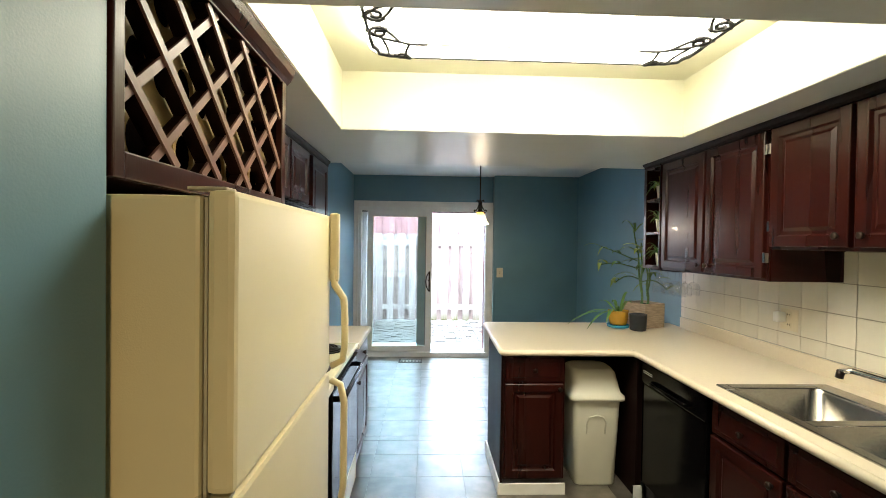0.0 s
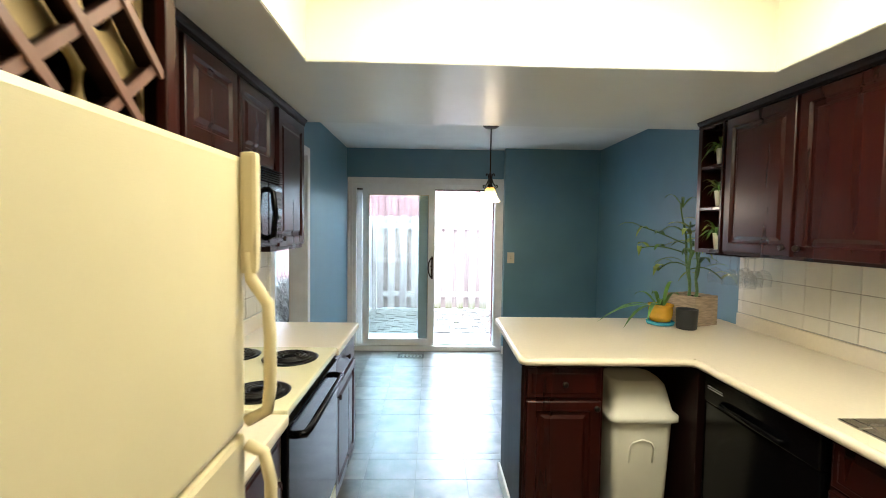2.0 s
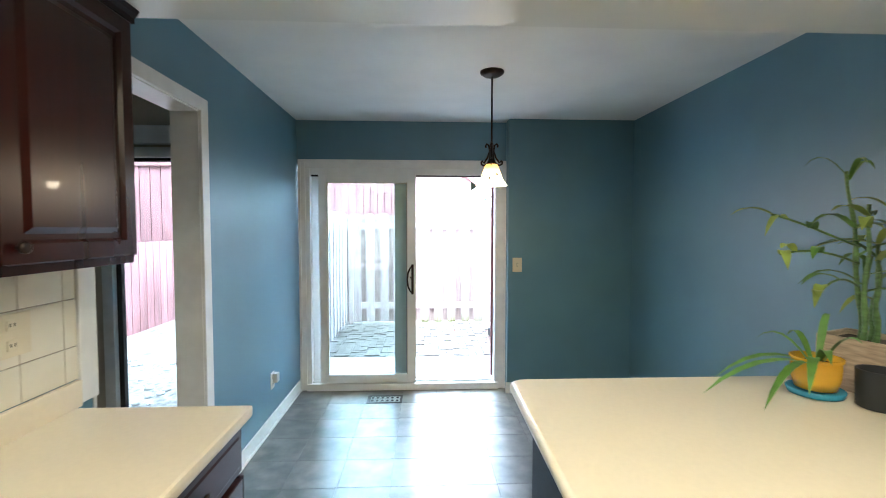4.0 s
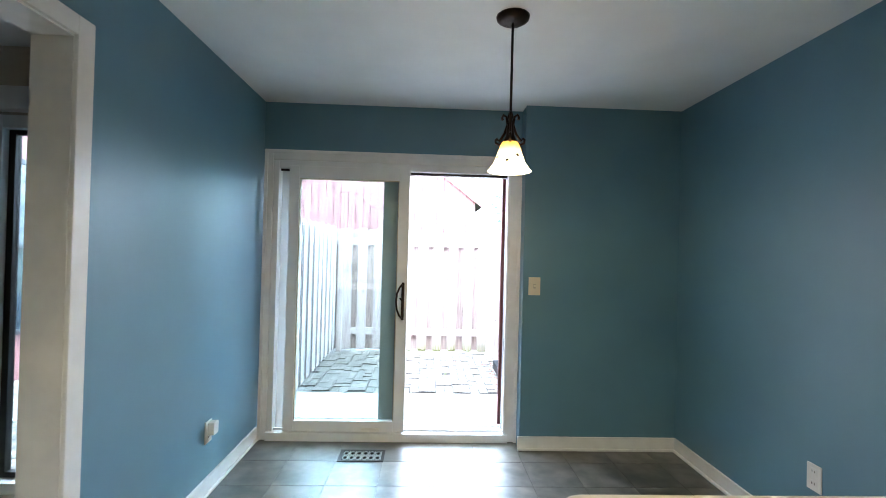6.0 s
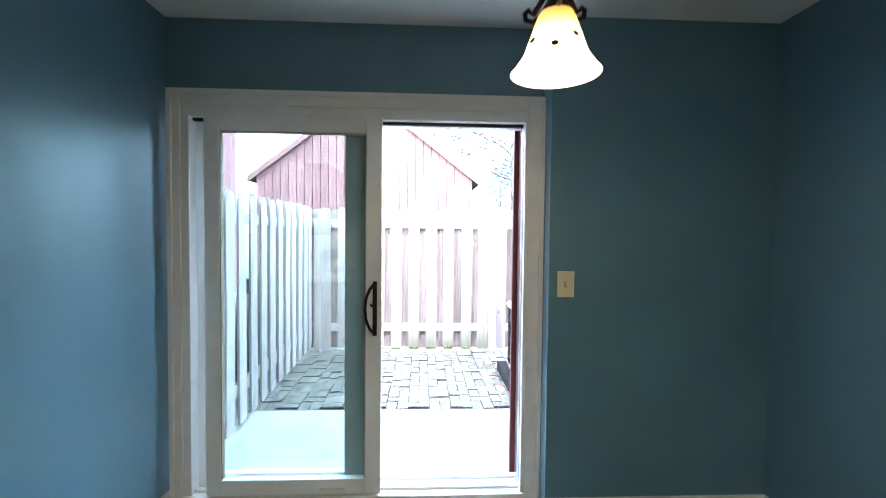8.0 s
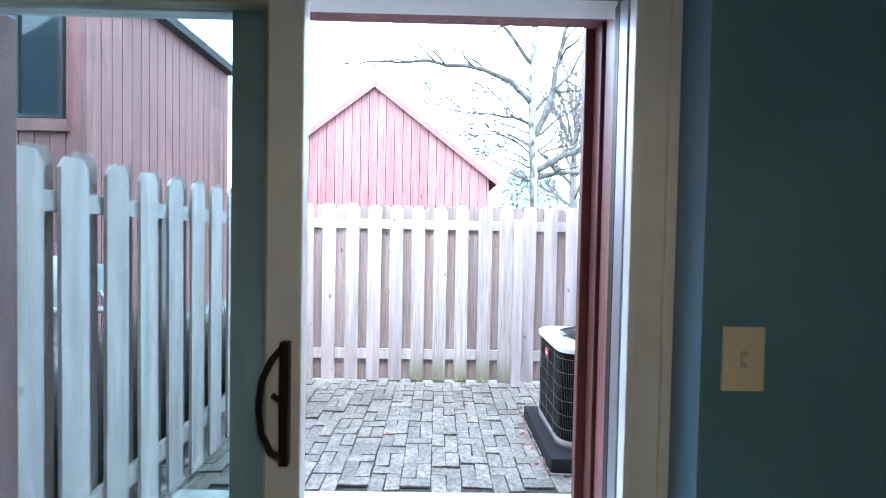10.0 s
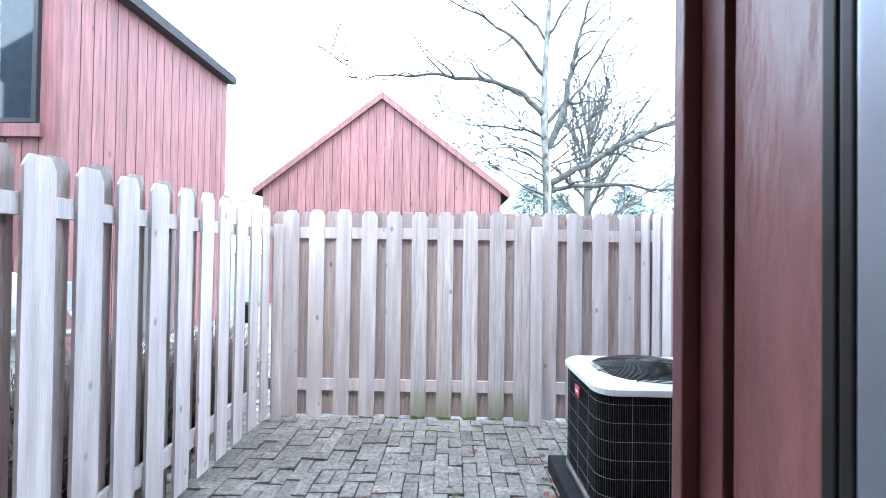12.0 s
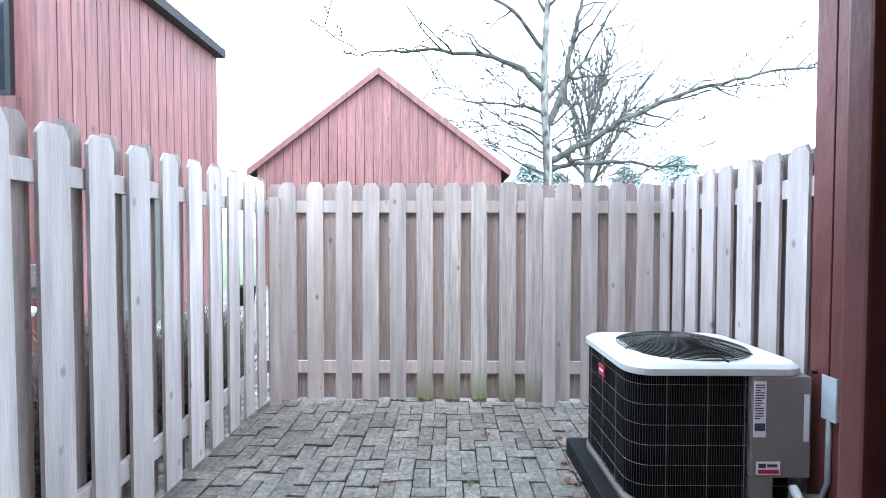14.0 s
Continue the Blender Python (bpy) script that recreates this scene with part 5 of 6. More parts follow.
box(b, -0.735, 1.33, 7.77, 7.93, -0.4, ZG)
structure("patio_slab", b, M_CONCRETE, "pale concrete slab outside the door", "pavement")
b = bm_new()
box(b, -0.74, 2.83, 9.205, 11.36, -0.4, ZG - 0.016)
patio = structure("patio", b, M_JOINT, "grey paver patio in half-basket weave", "pavement")
b = bm_new()
box(b, 0.75, 1.33, 7.93, 8.15, ZG + 0.001, ZG + 0.014, bev=0.004)
solid("door_mat", b, M_MAT, "worn grey mat on the concrete slab", "mat")


wing = structure("wall_wing", mbox(2.71, 4.5, 7.9, 9.62, -0.3, 5.2), M_REDD, "red boarded wall of the house beside the patio")
yb_ = 7.96
while yb_ < 9.6:
    ye = min(yb_ + 0.14, 9.618)
    part("board", mbox(2.682, 2.71, yb_ + 0.004, ye - 0.004, -0.2, 5.2, bev=0.004), M_REDT, wing)
    yb_ = ye
box_ = thing("disconnect_box", (2.69, 9.48, 0.37), "pale grey electrical disconnect box on the red wall", "electrical box")
part("housing", mbox(2.667, 2.6815, 9.44, 9.51, 0.405, 0.605, bev=0.004), M_BOXG, box_)
part("cover", mbox(2.66, 2.667, 9.434, 9.516, 0.4, 0.61, bev=0.003), M_BOXG, box_)
part("conduit", tube(bm_new(), [(2.669, 9.48, 0.406), (2.669, 9.48, 0.1), (2.66, 9.5, 0.02), (2.6, 9.58, -0.02)], 0.012, 8), M_PIPE, box_)
knob_ = thing("hose_hook", (2.705, 9.57, 0.6), "small rusty hook on the red wall", "hook")
part("hook", tube(bm_new(), [(2.682, 9.57, 0.6), (2.665, 9.57, 0.6), (2.66, 9.57, 0.61)], 0.008, 8), M_BRONZE, knob_)

# fences: pickets on both sides of two rails
def picket_mesh(w, h, name, material, seed):
    r = random.Random(seed)
    c = 0.028
    j = [r.uniform(-0.004, 0.004) for _ in range(6)]
    poly = [(-w / 2, 0), (w / 2, 0), (w / 2 + j[0], h - 0.05 + j[1]), (w / 2 - c + j[2], h), (-w / 2 + c + j[3], h + j[4]), (-w / 2 + j[5], h - 0.05)]
    return mesh_of(prism(bm_new(), poly, "y", -0.009, 0.009), name, material)


PICK = [picket_mesh(0.14, 1.905, "picket", M_FENCE, k) for k in range(4)]
PICKM = [picket_mesh(0.14, 1.905, "picket", M_FENCE_M, k + 20) for k in range(3)]
PICKL = [picket_mesh(0.146, 1.868, "picket", M_FENCE, k + 30) for k in range(4)]
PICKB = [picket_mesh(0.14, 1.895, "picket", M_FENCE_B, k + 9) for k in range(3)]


def fence(name, along, pos, u0, u1, first, pitch, inner, label, shift=0.5, rails=((1.475, 1.58), (0.065, 0.172)), front=PICK, slope=0.0):
    """along: 'x' or 'y', the run of the fence; pos: where its inner picket face stands; inner: +1 or -1, the way to the far side; slope: rise along the run."""
    f = thing(name, (pos, (u0 + u1) / 2, ZG) if along == "y" else ((u0 + u1) / 2, pos, ZG), label, "fence")
    for z0, z1 in rails:
        a, c = sorted((pos + inner * 0.0105, pos + inner * 0.044))
        part("rail", mbox(u0, u1, a, c, z0, z1, bev=0.003) if along == "x" else mbox(a, c, u0, u1, z0, z1, bev=0.003), M_FENCE, f)
    n, k = int((u1 - first) / pitch) + 2, -int((first - u0) / pitch) - 1
    while k < n:
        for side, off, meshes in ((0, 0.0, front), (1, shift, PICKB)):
            u = first + (k + off) * pitch + rnd.uniform(-0.006, 0.006)
            if u0 <= u <= u1:
                q = pos + inner * (0.0 if side == 0 else 0.0545)
                z = ZG + rnd.uniform(0.024, 0.042) + slope * (u - u0)
                if along == "x" and side == 0 and 0.55 < u < 1.75:
                    meshes = PICKM
                at = (u, q, z) if along == "x" else (q, u, z)
                piece("picket", meshes[rnd.randrange(len(meshes))], f, at, (0 if along == "x" else math.pi / 2) + rnd.uniform(-0.012, 0.012), (rnd.uniform(-0.004, 0.004), rnd.uniform(-0.005, 0.005)))
        k += 1
    return f


fb = fence("fence", "x", 11.25, -0.74, 2.83, -0.52, 0.2385, 1, "weathered grey shadowbox fence across the patio end")
fl = fence("fence", "y", -0.685, 7.98, 11.2, 9.61, 0.2435, -1, "weathered grey shadowbox fence beside the garden", rails=((1.466, 1.553), (0.065, 0.172)), front=PICKL, slope=0.01)
frt = fence("fence", "y", 2.72, 9.64, 11.2, 9.756, 0.201, 1, "weathered grey fence behind the condenser", 0.85)
for x, w in ((-0.622, 0.04), (1.744, 0.05)):
    part("post", mbox(x - w, x + w, 11.175, 11.24, ZG, 1.6, bev=0.005), M_FENCE, fb)
part("post", mbox(-0.78, -0.7, 7.9, 7.99, ZG, 1.68, bev=0.005), M_FENCE, fl)
b = bm_new()
for k0 in range(3, 9):
    cx = -0.52 + 0.2385 * k0
    poly = [(cx - 0.06, ZG + 0.024), (cx + 0.06, ZG + 0.024)]
    hgt = (0.012, 0.016, 0.03, 0.022, 0.03, 0.02)[k0 - 3]
    for q in range(9):
        poly.append((cx + 0.06 - q * 0.015, ZG + 0.03 + hgt * rnd.uniform(0.2, 1.0)))
    prism(b, poly, "y", 11.2395, 11.2405)
solid("moss", b, M_MOSS, "green moss at the feet of the fence boards", "moss", kind="stuff")

# condenser
AX0, AX1, AY0, AY1 = 1.8, 2.66, 9.62, 10.36
ac = thing("air_conditioner", (2.23, 9.99, -0.2), "dark grey air conditioning condenser on a plastic pad", "air conditioner")
CX, CY, HX, HY = (AX0 + AX1) / 2, (AY0 + AY1) / 2, (AX1 - AX0) / 2, (AY1 - AY0) / 2
part("pad", mbox(1.715, 2.7, 9.5, 10.45, ZG - 0.01, -0.1, bev=0.012), M_PAD, ac, "black plastic pad")
b = bm_new()
loft(b, [rrect(b, CX, CY, HX - 0.02, HY - 0.02, 0.09, -0.1), rrect(b, CX, CY, HX - 0.02, HY - 0.02, 0.09, 0.56)])
part("coil", b, M_ACDARK, ac, "dark condenser coil")
b = bm_new()
loft(b, [rrect(b, CX, CY, HX, HY, 0.1, -0.1), rrect(b, CX, CY, HX, HY, 0.1, -0.055), rrect(b, CX, CY, HX - 0.015, HY - 0.015, 0.1, -0.05)])
part("base_pan", b, M_ACBODY, ac)
b = bm_new()
rim0 = [rrect(b, CX, CY, HX, HY, 0.11, 0.55), rrect(b, CX, CY, HX + 0.012, HY + 0.012, 0.115, 0.556), rrect(b, CX, CY, HX + 0.012, HY + 0.012, 0.115, 0.585), rrect(b, CX, CY, HX - 0.01, HY - 0.01, 0.11, 0.603)]
n = len(rim0[0])
FR = min(HX, HY) - 0.035
hole = []
for v in rim0[-1]:
    d = Vector((v.co.x - CX, v.co.y - CY))
    a = math.atan2(d.y, d.x)
    hole.append(b.verts.new((CX + FR * math.cos(a), CY + FR * math.sin(a), 0.606)))
low = [b.verts.new((v.co.x, v.co.y, 0.54)) for v in hole]
loft(b, rim0 + [hole, low], cap0=False, cap1=False)
for f in b.faces:
    f.smooth = False
part("top_panel", b, M_ACTOP, ac, "pale grey top panel")
fg = part("fan_guard", lathe(bm_new(), [(0.055, 0.656), (0.055, 0.662), (0.03, 0.667), (0.01, 0.667)], 16, (CX, CY, 0)), M_BLACKM, ac, "black wire fan guard")
for k in range(24):
    r = 0.03 + k * (FR - 0.03) / 23
    part("guard_hoop", tube(bm_new(), [(CX + r * math.cos(a), CY + r * math.sin(a), 0.612 + 0.05 * (1 - (r / FR) ** 2)) for a in [i * math.pi / 18 for i in range(36)]], 0.0027, 5, closed=True), M_BLACKM, fg)
for k in range(8):
    a = k * math.pi / 4 + 0.2
    part("guard_spoke", tube(bm_new(), [(CX + r * math.cos(a), CY + r * math.sin(a), 0.609 + 0.05 * (1 - (r / FR) ** 2)) for r in (0.02, 0.12, FR * 0.7, FR + 0.01)], 0.0045, 5), M_BLACKM, fg)
b = bm_new()
lathe(b, [(FR, 0.5), (0.05, 0.5)], 24, (CX, CY, 0))
part("fan_well", b, M_ACBODY, ac)
b = bm_new()
for k in range(4):
    a = k * math.pi / 2 + 0.5
    q = [b.verts.new((CX + r * math.cos(a + t), CY + r * math.sin(a + t), z)) for r, t, z in ((0.06, -0.3, 0.53), (FR - 0.03, -0.3, 0.53), (FR - 0.03, 0.35, 0.56), (0.06, 0.5, 0.56))]
    q2 = [b.verts.new(v.co + Vector((0, 0, 0.004))) for v in q]
    b.faces.new(q[::-1]), b.faces.new(q2)
    for i in range(4):
        b.faces.new((q[i], q[(i + 1) % 4], q2[(i + 1) % 4], q2[i]))
part("fan_blades", b, M_PIPE, ac, "grey fan blades at rest")
for z in [-0.065 + k * 0.0953 for k in range(7)]:
    b = bm_new()
    ring = rrect(b, CX, CY, HX - 0.004, HY - 0.004, 0.1, z)
    pts = [v.co.copy() for v in ring]
    for v in ring:
        b.verts.remove(v)
    part("guard_ring", tube(b, pts, 0.0014, 5, closed=True), M_WIRE, ac, "grey wire guard ring")
b = bm_new()
ring = rrect(b, CX, CY, HX - 0.008, HY - 0.008, 0.1, 0.0, 7)
loop = [v.co.copy() for v in ring]
for v in ring:
    b.verts.remove(v)
acc, step = 0.0, 0.0125
for p, q in zip(loop, loop[1:] + loop[:1]):
    L = (q - p).length
    while acc < L:
        c = p + (q - p) * (acc / L)
        if not (c.x > 2.38 and c.y < 9.75):
            wdt = 0.0011
            box(b, c.x - wdt, c.x + wdt, c.y - wdt, c.y + wdt, -0.05, 0.55)
        acc += step
    acc -= L
tagged(part("guard_mesh", b, M_WIRED, ac, "close upright guard wires"), kind="stuff")
for x, y in ((AX0, 9.8), (AX0, 10.0), (AX0, 10.2), (1.98, AY0), (2.18, AY0), (2.36, AY0)):
    part("guard_strap", mbox(x - 0.0015, x + 0.0015, y - 0.0015, y + 0.0015, -0.05, 0.55), M_WIRE, ac, "grey upright strap")
svc = part("service_panel", mbox(2.385, 2.672, 9.606, 9.9, 0.078, 0.552, bev=0.006), M_ACBODY, ac, "grey painted service panel")
part("lower_panel", mbox(2.385, 2.5, 9.615, 9.9, -0.1, 0.076, bev=0.003), M_ACBODY, ac)
part("data_label", mbox(2.393, 2.452, 9.603, 9.606, 0.27, 0.53), M_LABEL, svc, "white data label with dark bars")
b = bm_new()
for k in range(14):
    box(b, 2.398, 2.398 + 0.048 * rnd.uniform(0.5, 1), 9.6015, 9.603, 0.355 + k * 0.012, 0.36 + k * 0.012)
box(b, 2.397, 2.448, 9.6015, 9.603, 0.3, 0.335)
part("print", b, M_INK, svc)
part("warning_label", mbox(2.41, 2.525, 9.603, 9.606, 0.095, 0.155), M_LABEL, svc, "white and red warning label")
part("warning_bar", mbox(2.417, 2.518, 9.6015, 9.603, 0.1, 0.118), M_BADGE, svc)
part("warning_print", box(mbox(2.42, 2.455, 9.6015, 9.603, 0.127, 0.147), 2.462, 2.51, 9.6015, 9.603, 0.13, 0.144), M_INK, svc)
part("side_label", mbox(2.636, 2.66, 9.603, 9.606, 0.25, 0.47), M_LABEL, svc)
part("badge", mbox(1.789, 1.797, 9.95, 10.04, 0.44, 0.5, bev=0.002), M_BADGE, ac, "small red maker's badge")
part("badge_bar", mbox(1.7885, 1.789, 9.965, 10.025, 0.463, 0.477), M_LABEL, ac, "pale bar across the badge")
part("pipe", tube(bm_new(), [(2.6, 9.62, 0.03), (2.6, 9.56, -0.02), (2.64, 9.45, -0.08), (2.68, 9.3, -0.12), (2.74, 9.2, -0.14)], 0.022, 10), M_LABEL, ac, "white insulated line")
part("conduit", tube(bm_new(), [(2.52, 9.7, -0.02), (2.52, 9.6, -0.06), (2.6, 9.48, -0.13), (2.7, 9.3, -0.17)], 0.014, 8), M_BLACKM, ac)

ac.location, ac.scale = (2.19, 9.92, -0.2), (1.0, 1.0, 1.05)

# fallen leaves and weeds
leaf_me = []
for k in range(4):
    b = bm_new()
    pts = [(0.028 * math.cos(a) * (1 if i % 2 else 0.55), 0.024 * math.sin(a) * (1 if i % 2 else 0.6)) for i, a in enumerate([j * math.pi / 5 for j in range(10)])]
    c = b.verts.new((0, 0, 0.008))
    vs = [b.verts.new((x, y, rnd.uniform(0.0, 0.02))) for x, y in pts]
    for i in range(10):
        b.faces.new((c, vs[i], vs[(i + 1) % 10]))
    leaf_me.append(mesh_of(b, "dry_leaf", M_DRYLEAF))
for k in range(26):
    if k == 0:
        x, y = 0.42, 9.95
    elif k < 21:
        x, y = rnd.gauss(1.63, 0.06), rnd.uniform(9.35, 10.6)
    else:
        x, y = rnd.uniform(-0.4, 1.6), rnd.uniform(9.5, 11.1)
    lf = new("dry_leaf", leaf_me[k % 4])
    lf.location, lf.rotation_euler = (x, y, ZG + 0.001), (rnd.uniform(-0.15, 0.15), rnd.uniform(-0.15, 0.15), rnd.uniform(0, 6))
    tagged(lf, "curled red-brown dry leaf on the pavers", "leaf", "fallen leaves")
b = bm_new()
for x, y in ((0.98, 10.1), (1.0, 9.98), (-0.45, 10.5)):
    for k in range(9):
        az = rnd.uniform(0, 6.28)
        blade(b, arch((x, y, ZG - 0.005), az, rnd.uniform(0.02, 0.05), 0.03, 0.02, 4), 0.004)
solid("weeds", b, M_MOSS, "small green weeds in the paver joints", "weed", kind="stuff")


# red house with horizontal eave beyond the garden
def siding_wall(name, parent, axis, face, out, u0, u1, z0, z1, board=0.2, top=None, gap=0.008):
    """Upright boards with recessed joints; top(u) gives the height where it varies."""
    made = 0
    u = u0
    while u < u1 - 0.01:
        v = min(u + board, u1)
        h = min(top(u + gap), top(v - gap)) if top else z1
        bm = bm_new()
        if top:
            poly = [(u + gap, z0), (v - gap, z0), (v - gap, top(v - gap)), (u + gap, top(u + gap))]
            if (u + gap < top.ridge < v - gap):
                poly.insert(3, (top.ridge, top(top.ridge)))
            prism(bm, poly, axis, *sorted((face, face + out * 0.02)))
        else:
            slab(bm, axis, face, face + out * 0.02, u + gap, v - gap, z0, h)
        part("board", bm, M_RED, parent)
        made += 1
        u = v
    return made


house = thing("red_house", (-6.5, 14.5, -0.33), "red board-sided house with a dark eave", "house")
part("core", mbox(-9.0, -3.92, 12.6, 16.6, -0.33, 4.93), M_REDD, house)
part("foundation", mbox(-9.05, -3.87, 12.55, 16.65, -0.33, -0.1), M_CONCRETE, house)
hw = part("east_wall", mbox(-3.92, -3.9, 12.6, 16.6, -0.1, 4.93), M_REDD, house)
siding_wall("east_wall", hw, "x", -3.9, 1, 12.6, 16.6, -0.1, 4.93, 0.21)
hs = part("south_wall", mbox(-9.0, -3.92, 12.58, 12.6, -0.1, 4.93), M_REDD, house)
siding_wall("south_wall", hs, "y", 12.58, -1, -9.0, -3.92, -0.1, 4.93, 0.21)
part("corner_board", mbox(-3.99, -3.875, 12.545, 12.66, -0.1, 4.93, bev=0.005), M_RED, house)
b = bm_new()
prism(b, [(-3.7, 4.94), (-3.7, 5.1), (-6.4, 6.8), (-9.3, 5.1), (-9.3, 4.94)], "y", 12.3, 16.6)
part("roof", b, M_ROOF, house, "dark shingled roof")
win = part("window", mbox(-5.3, -4.22, 12.53, 12.56, 2.95, 4.5), mat("dark_pane", (0.03, 0.04, 0.05), 0.05, var=0.1), house, "dark upper window pane")
b = bm_new()
for a in ((-5.36, -5.3, 2.89, 4.56), (-4.22, -4.16, 2.89, 4.56), (-5.3, -4.22, 2.89, 2.95), (-5.3, -4.22, 4.5, 4.56), (-4.78, -4.74, 2.95, 4.5)):
    box(b, a[0], a[1], 12.5, 12.56, a[2], a[3], bev=0.004)
part("window_frame", b, M_TRACK, win, "dark grey window frame")
win = part("window", mbox(-6.6, -5.4, 12.53, 12.56, 0.1, 1.7), bpy.data.materials["dark_pane"], house, "dark lower window pane")
b = bm_new()
for a in ((-6.7, -6.6, 0.0, 1.8), (-5.4, -5.3, 0.0, 1.8), (-6.6, -5.4, 0.0, 0.1), (-6.6, -5.4, 1.7, 1.8)):
    box(b, a[0], a[1], 12.49, 12.56, a[2], a[3], bev=0.004)
part("window_frame", b, M_WHITE, win, "white window frame")
part("side_door", mbox(-3.9, -3.86, 13.65, 14.85, -0.1, 1.9, bev=0.004), M_GREYGREEN, house, "grey-green side door")
meter = thing("utility_meter", (-3.8, 12.2, -0.3), "grey utility meter and conduit at the house corner", "meter")
part("conduit", tube(bm_new(), [(-3.72, 12.44, -0.26), (-3.72, 12.44, 1.9)], 0.05, 10), M_PIPE, meter)
part("meter_box", mbox(-3.86, -3.6, 12.34, 12.54, 0.55, 0.95, bev=0.02), M_PIPE, meter)
part("meter_dial", tube(bm_new(), [(-3.73, 12.34, 0.78), (-3.73, 12.26, 0.78)], 0.085, 16), M_PIPE, meter)
part("regulator", lathe(bm_new(), [(0.02, 0.3), (0.12, 0.33), (0.12, 0.37), (0.02, 0.4)], 16, (-3.55, 12.4, 0)), M_PIPE, meter)
part("riser", tube(bm_new(), [(-3.52, 12.4, -0.26), (-3.52, 12.4, 0.5), (-3.6, 12.4, 0.6)], 0.03, 8), M_PIPE, meter)
pt = thing("planter_tub", (-3.7, 17.3, -0.33), "black round planter tub on the garden ground", "planter")
part("tub", lathe(bm_new(), [(0.2, -0.33), (0.27, 0.14), (0.29, 0.16), (0.25, 0.16), (0.2, 0.04), (0.02, 0.04)], 20, (-3.7, 17.3, 0)), M_PAD, pt)

part("window_ledge", mbox(-5.4, -4.1, 12.5, 12.558, 2.72, 2.885, bev=0.004), M_RED, house)

# red wing with a dark window, low boarded wall and birdbath, seen through the living room window
annex = thing("red_annex", (-5.5, 8.6, -0.33), "red board-sided house wing with a dark window", "house")
aw = part("wall", mbox(-7.0, -4.12, 7.2, 10.2, -0.33, 4.4), M_REDD, annex)
siding_wall("wall", aw, "x", -4.12, 1, 7.2, 10.2, -0.33, 4.4, 0.2)
part("roof", prism(bm_new(), [(-3.8, 4.4), (-3.8, 4.52), (-5.5, 5.6), (-7.3, 4.52), (-7.3, 4.4)], "y", 7.0, 10.4), M_ROOF, annex, "dark shingled roof")
aw2 = part("window", mbox(-4.1, -4.085, 9.0, 9.85, 0.35, 2.3), bpy.data.materials["dark_pane"], annex, "dark window pane")
for a in ((8.94, 9.0, 0.29, 2.36), (9.85, 9.91, 0.29, 2.36), (9.0, 9.85, 0.29, 0.35), (9.0, 9.85, 2.3, 2.36), (9.0, 9.85, 1.3, 1.34)):
    part("frame_bar", mbox(-4.1, -4.06, *a, bev=0.004), M_TRACK, aw2, "dark window frame")
gwall = thing("garden_wall", (-4.16, 11.3, -0.26), "low red boarded garden wall beside the house", "wall")
low_ = part("backing", mbox(-4.22, -4.12, 10.21, 12.5, -0.28, 1.25), M_REDD, gwall)
siding_wall("garden_wall", low_, "x", -4.12, 1, 10.21, 12.5, -0.27, 1.25, 0.2)
bath = thing("birdbath", (-3.5, 11.6, -0.26), "grey stone birdbath with a carved top", "birdbath")
part("pedestal", lathe(bm_new(), [(0.17, -0.262), (0.17, -0.2), (0.1, -0.14), (0.075, 0.1), (0.09, 0.34), (0.14, 0.42)], 18, (-3.5, 11.6, 0)), M_CONCRETE, bath)
part("bowl", lathe(bm_new(), [(0.1, 0.41), (0.3, 0.47), (0.33, 0.54), (0.3, 0.55), (0.1, 0.48), (0.02, 0.48)], 22, (-3.5, 11.6, 0)), M_CONCRETE, bath)
part("finial", lathe(bm_new(), [(0.1, 0.48), (0.08, 0.6), (0.14, 0.68), (0.16, 0.8), (0.09, 0.9), (0.11, 0.98), (0.05, 1.08), (0.01, 1.1)], 14, (-3.5, 11.6, 0)), M_CONCRETE, bath)

# gabled house
GY = 21.8
gab = thing("gabled_house", (-1.16, GY + 4, -0.33), "red board-sided house with a steep gable", "house")
GX0, GX1, EV, RG = -5.29, 2.62, 3.56, 6.6
RX = (GX0 + GX1) / 2
def gable_top(u):
    s = 1 - abs(u - RX) / (RX - GX0)
    return EV - 0.1 + (RG - EV) * s
gable_top.ridge = RX
b = bm_new()
prism(b, [(GX0, -0.33), (GX1, -0.33), (GX1, EV - 0.12), (RX, RG - 0.12), (GX0, EV - 0.12)], "y", GY, GY + 8)
core = part("wall", b, M_REDD, gab)
siding_wall("gable_wall", core, "y", GY, -1, GX0, GX1, -0.33, 0, 0.29, gable_top, 0.008)
b = bm_new()
prism(b, [(GX0 - 0.3, EV - 0.3), (GX0 - 0.3, EV - 0.12), (RX, RG + 0.1), (GX1 + 0.3, EV - 0.12), (GX1 + 0.3, EV - 0.3), (RX, RG - 0.08)], "y", GY - 0.12, GY + 8.2)
part("roof", b, M_ROOF, gab, "dark shingled roof")
b = bm_new()
prism(b, [(GX0 - 0.28, EV - 0.36), (GX0 - 0.28, EV - 0.14), (RX, RG + 0.08), (GX1 + 0.28, EV - 0.14), (GX1 + 0.28, EV - 0.36), (RX, RG - 0.14)], "y", GY - 0.17, GY - 0.121)
part("bargeboard", b, M_RED, gab, "red bargeboard")
b = bm_new()
tube(b, [(-4.6, GY + 4, 5.0), (-4.6, GY + 4, 7.6)], 0.03, 6)
tube(b, [(4.9, GY + 3, -0.3), (4.9, GY + 3, 5.6)], 0.04, 6)
solid("mast", b, M_PIPE, "thin grey mast beyond the roofs", "mast")


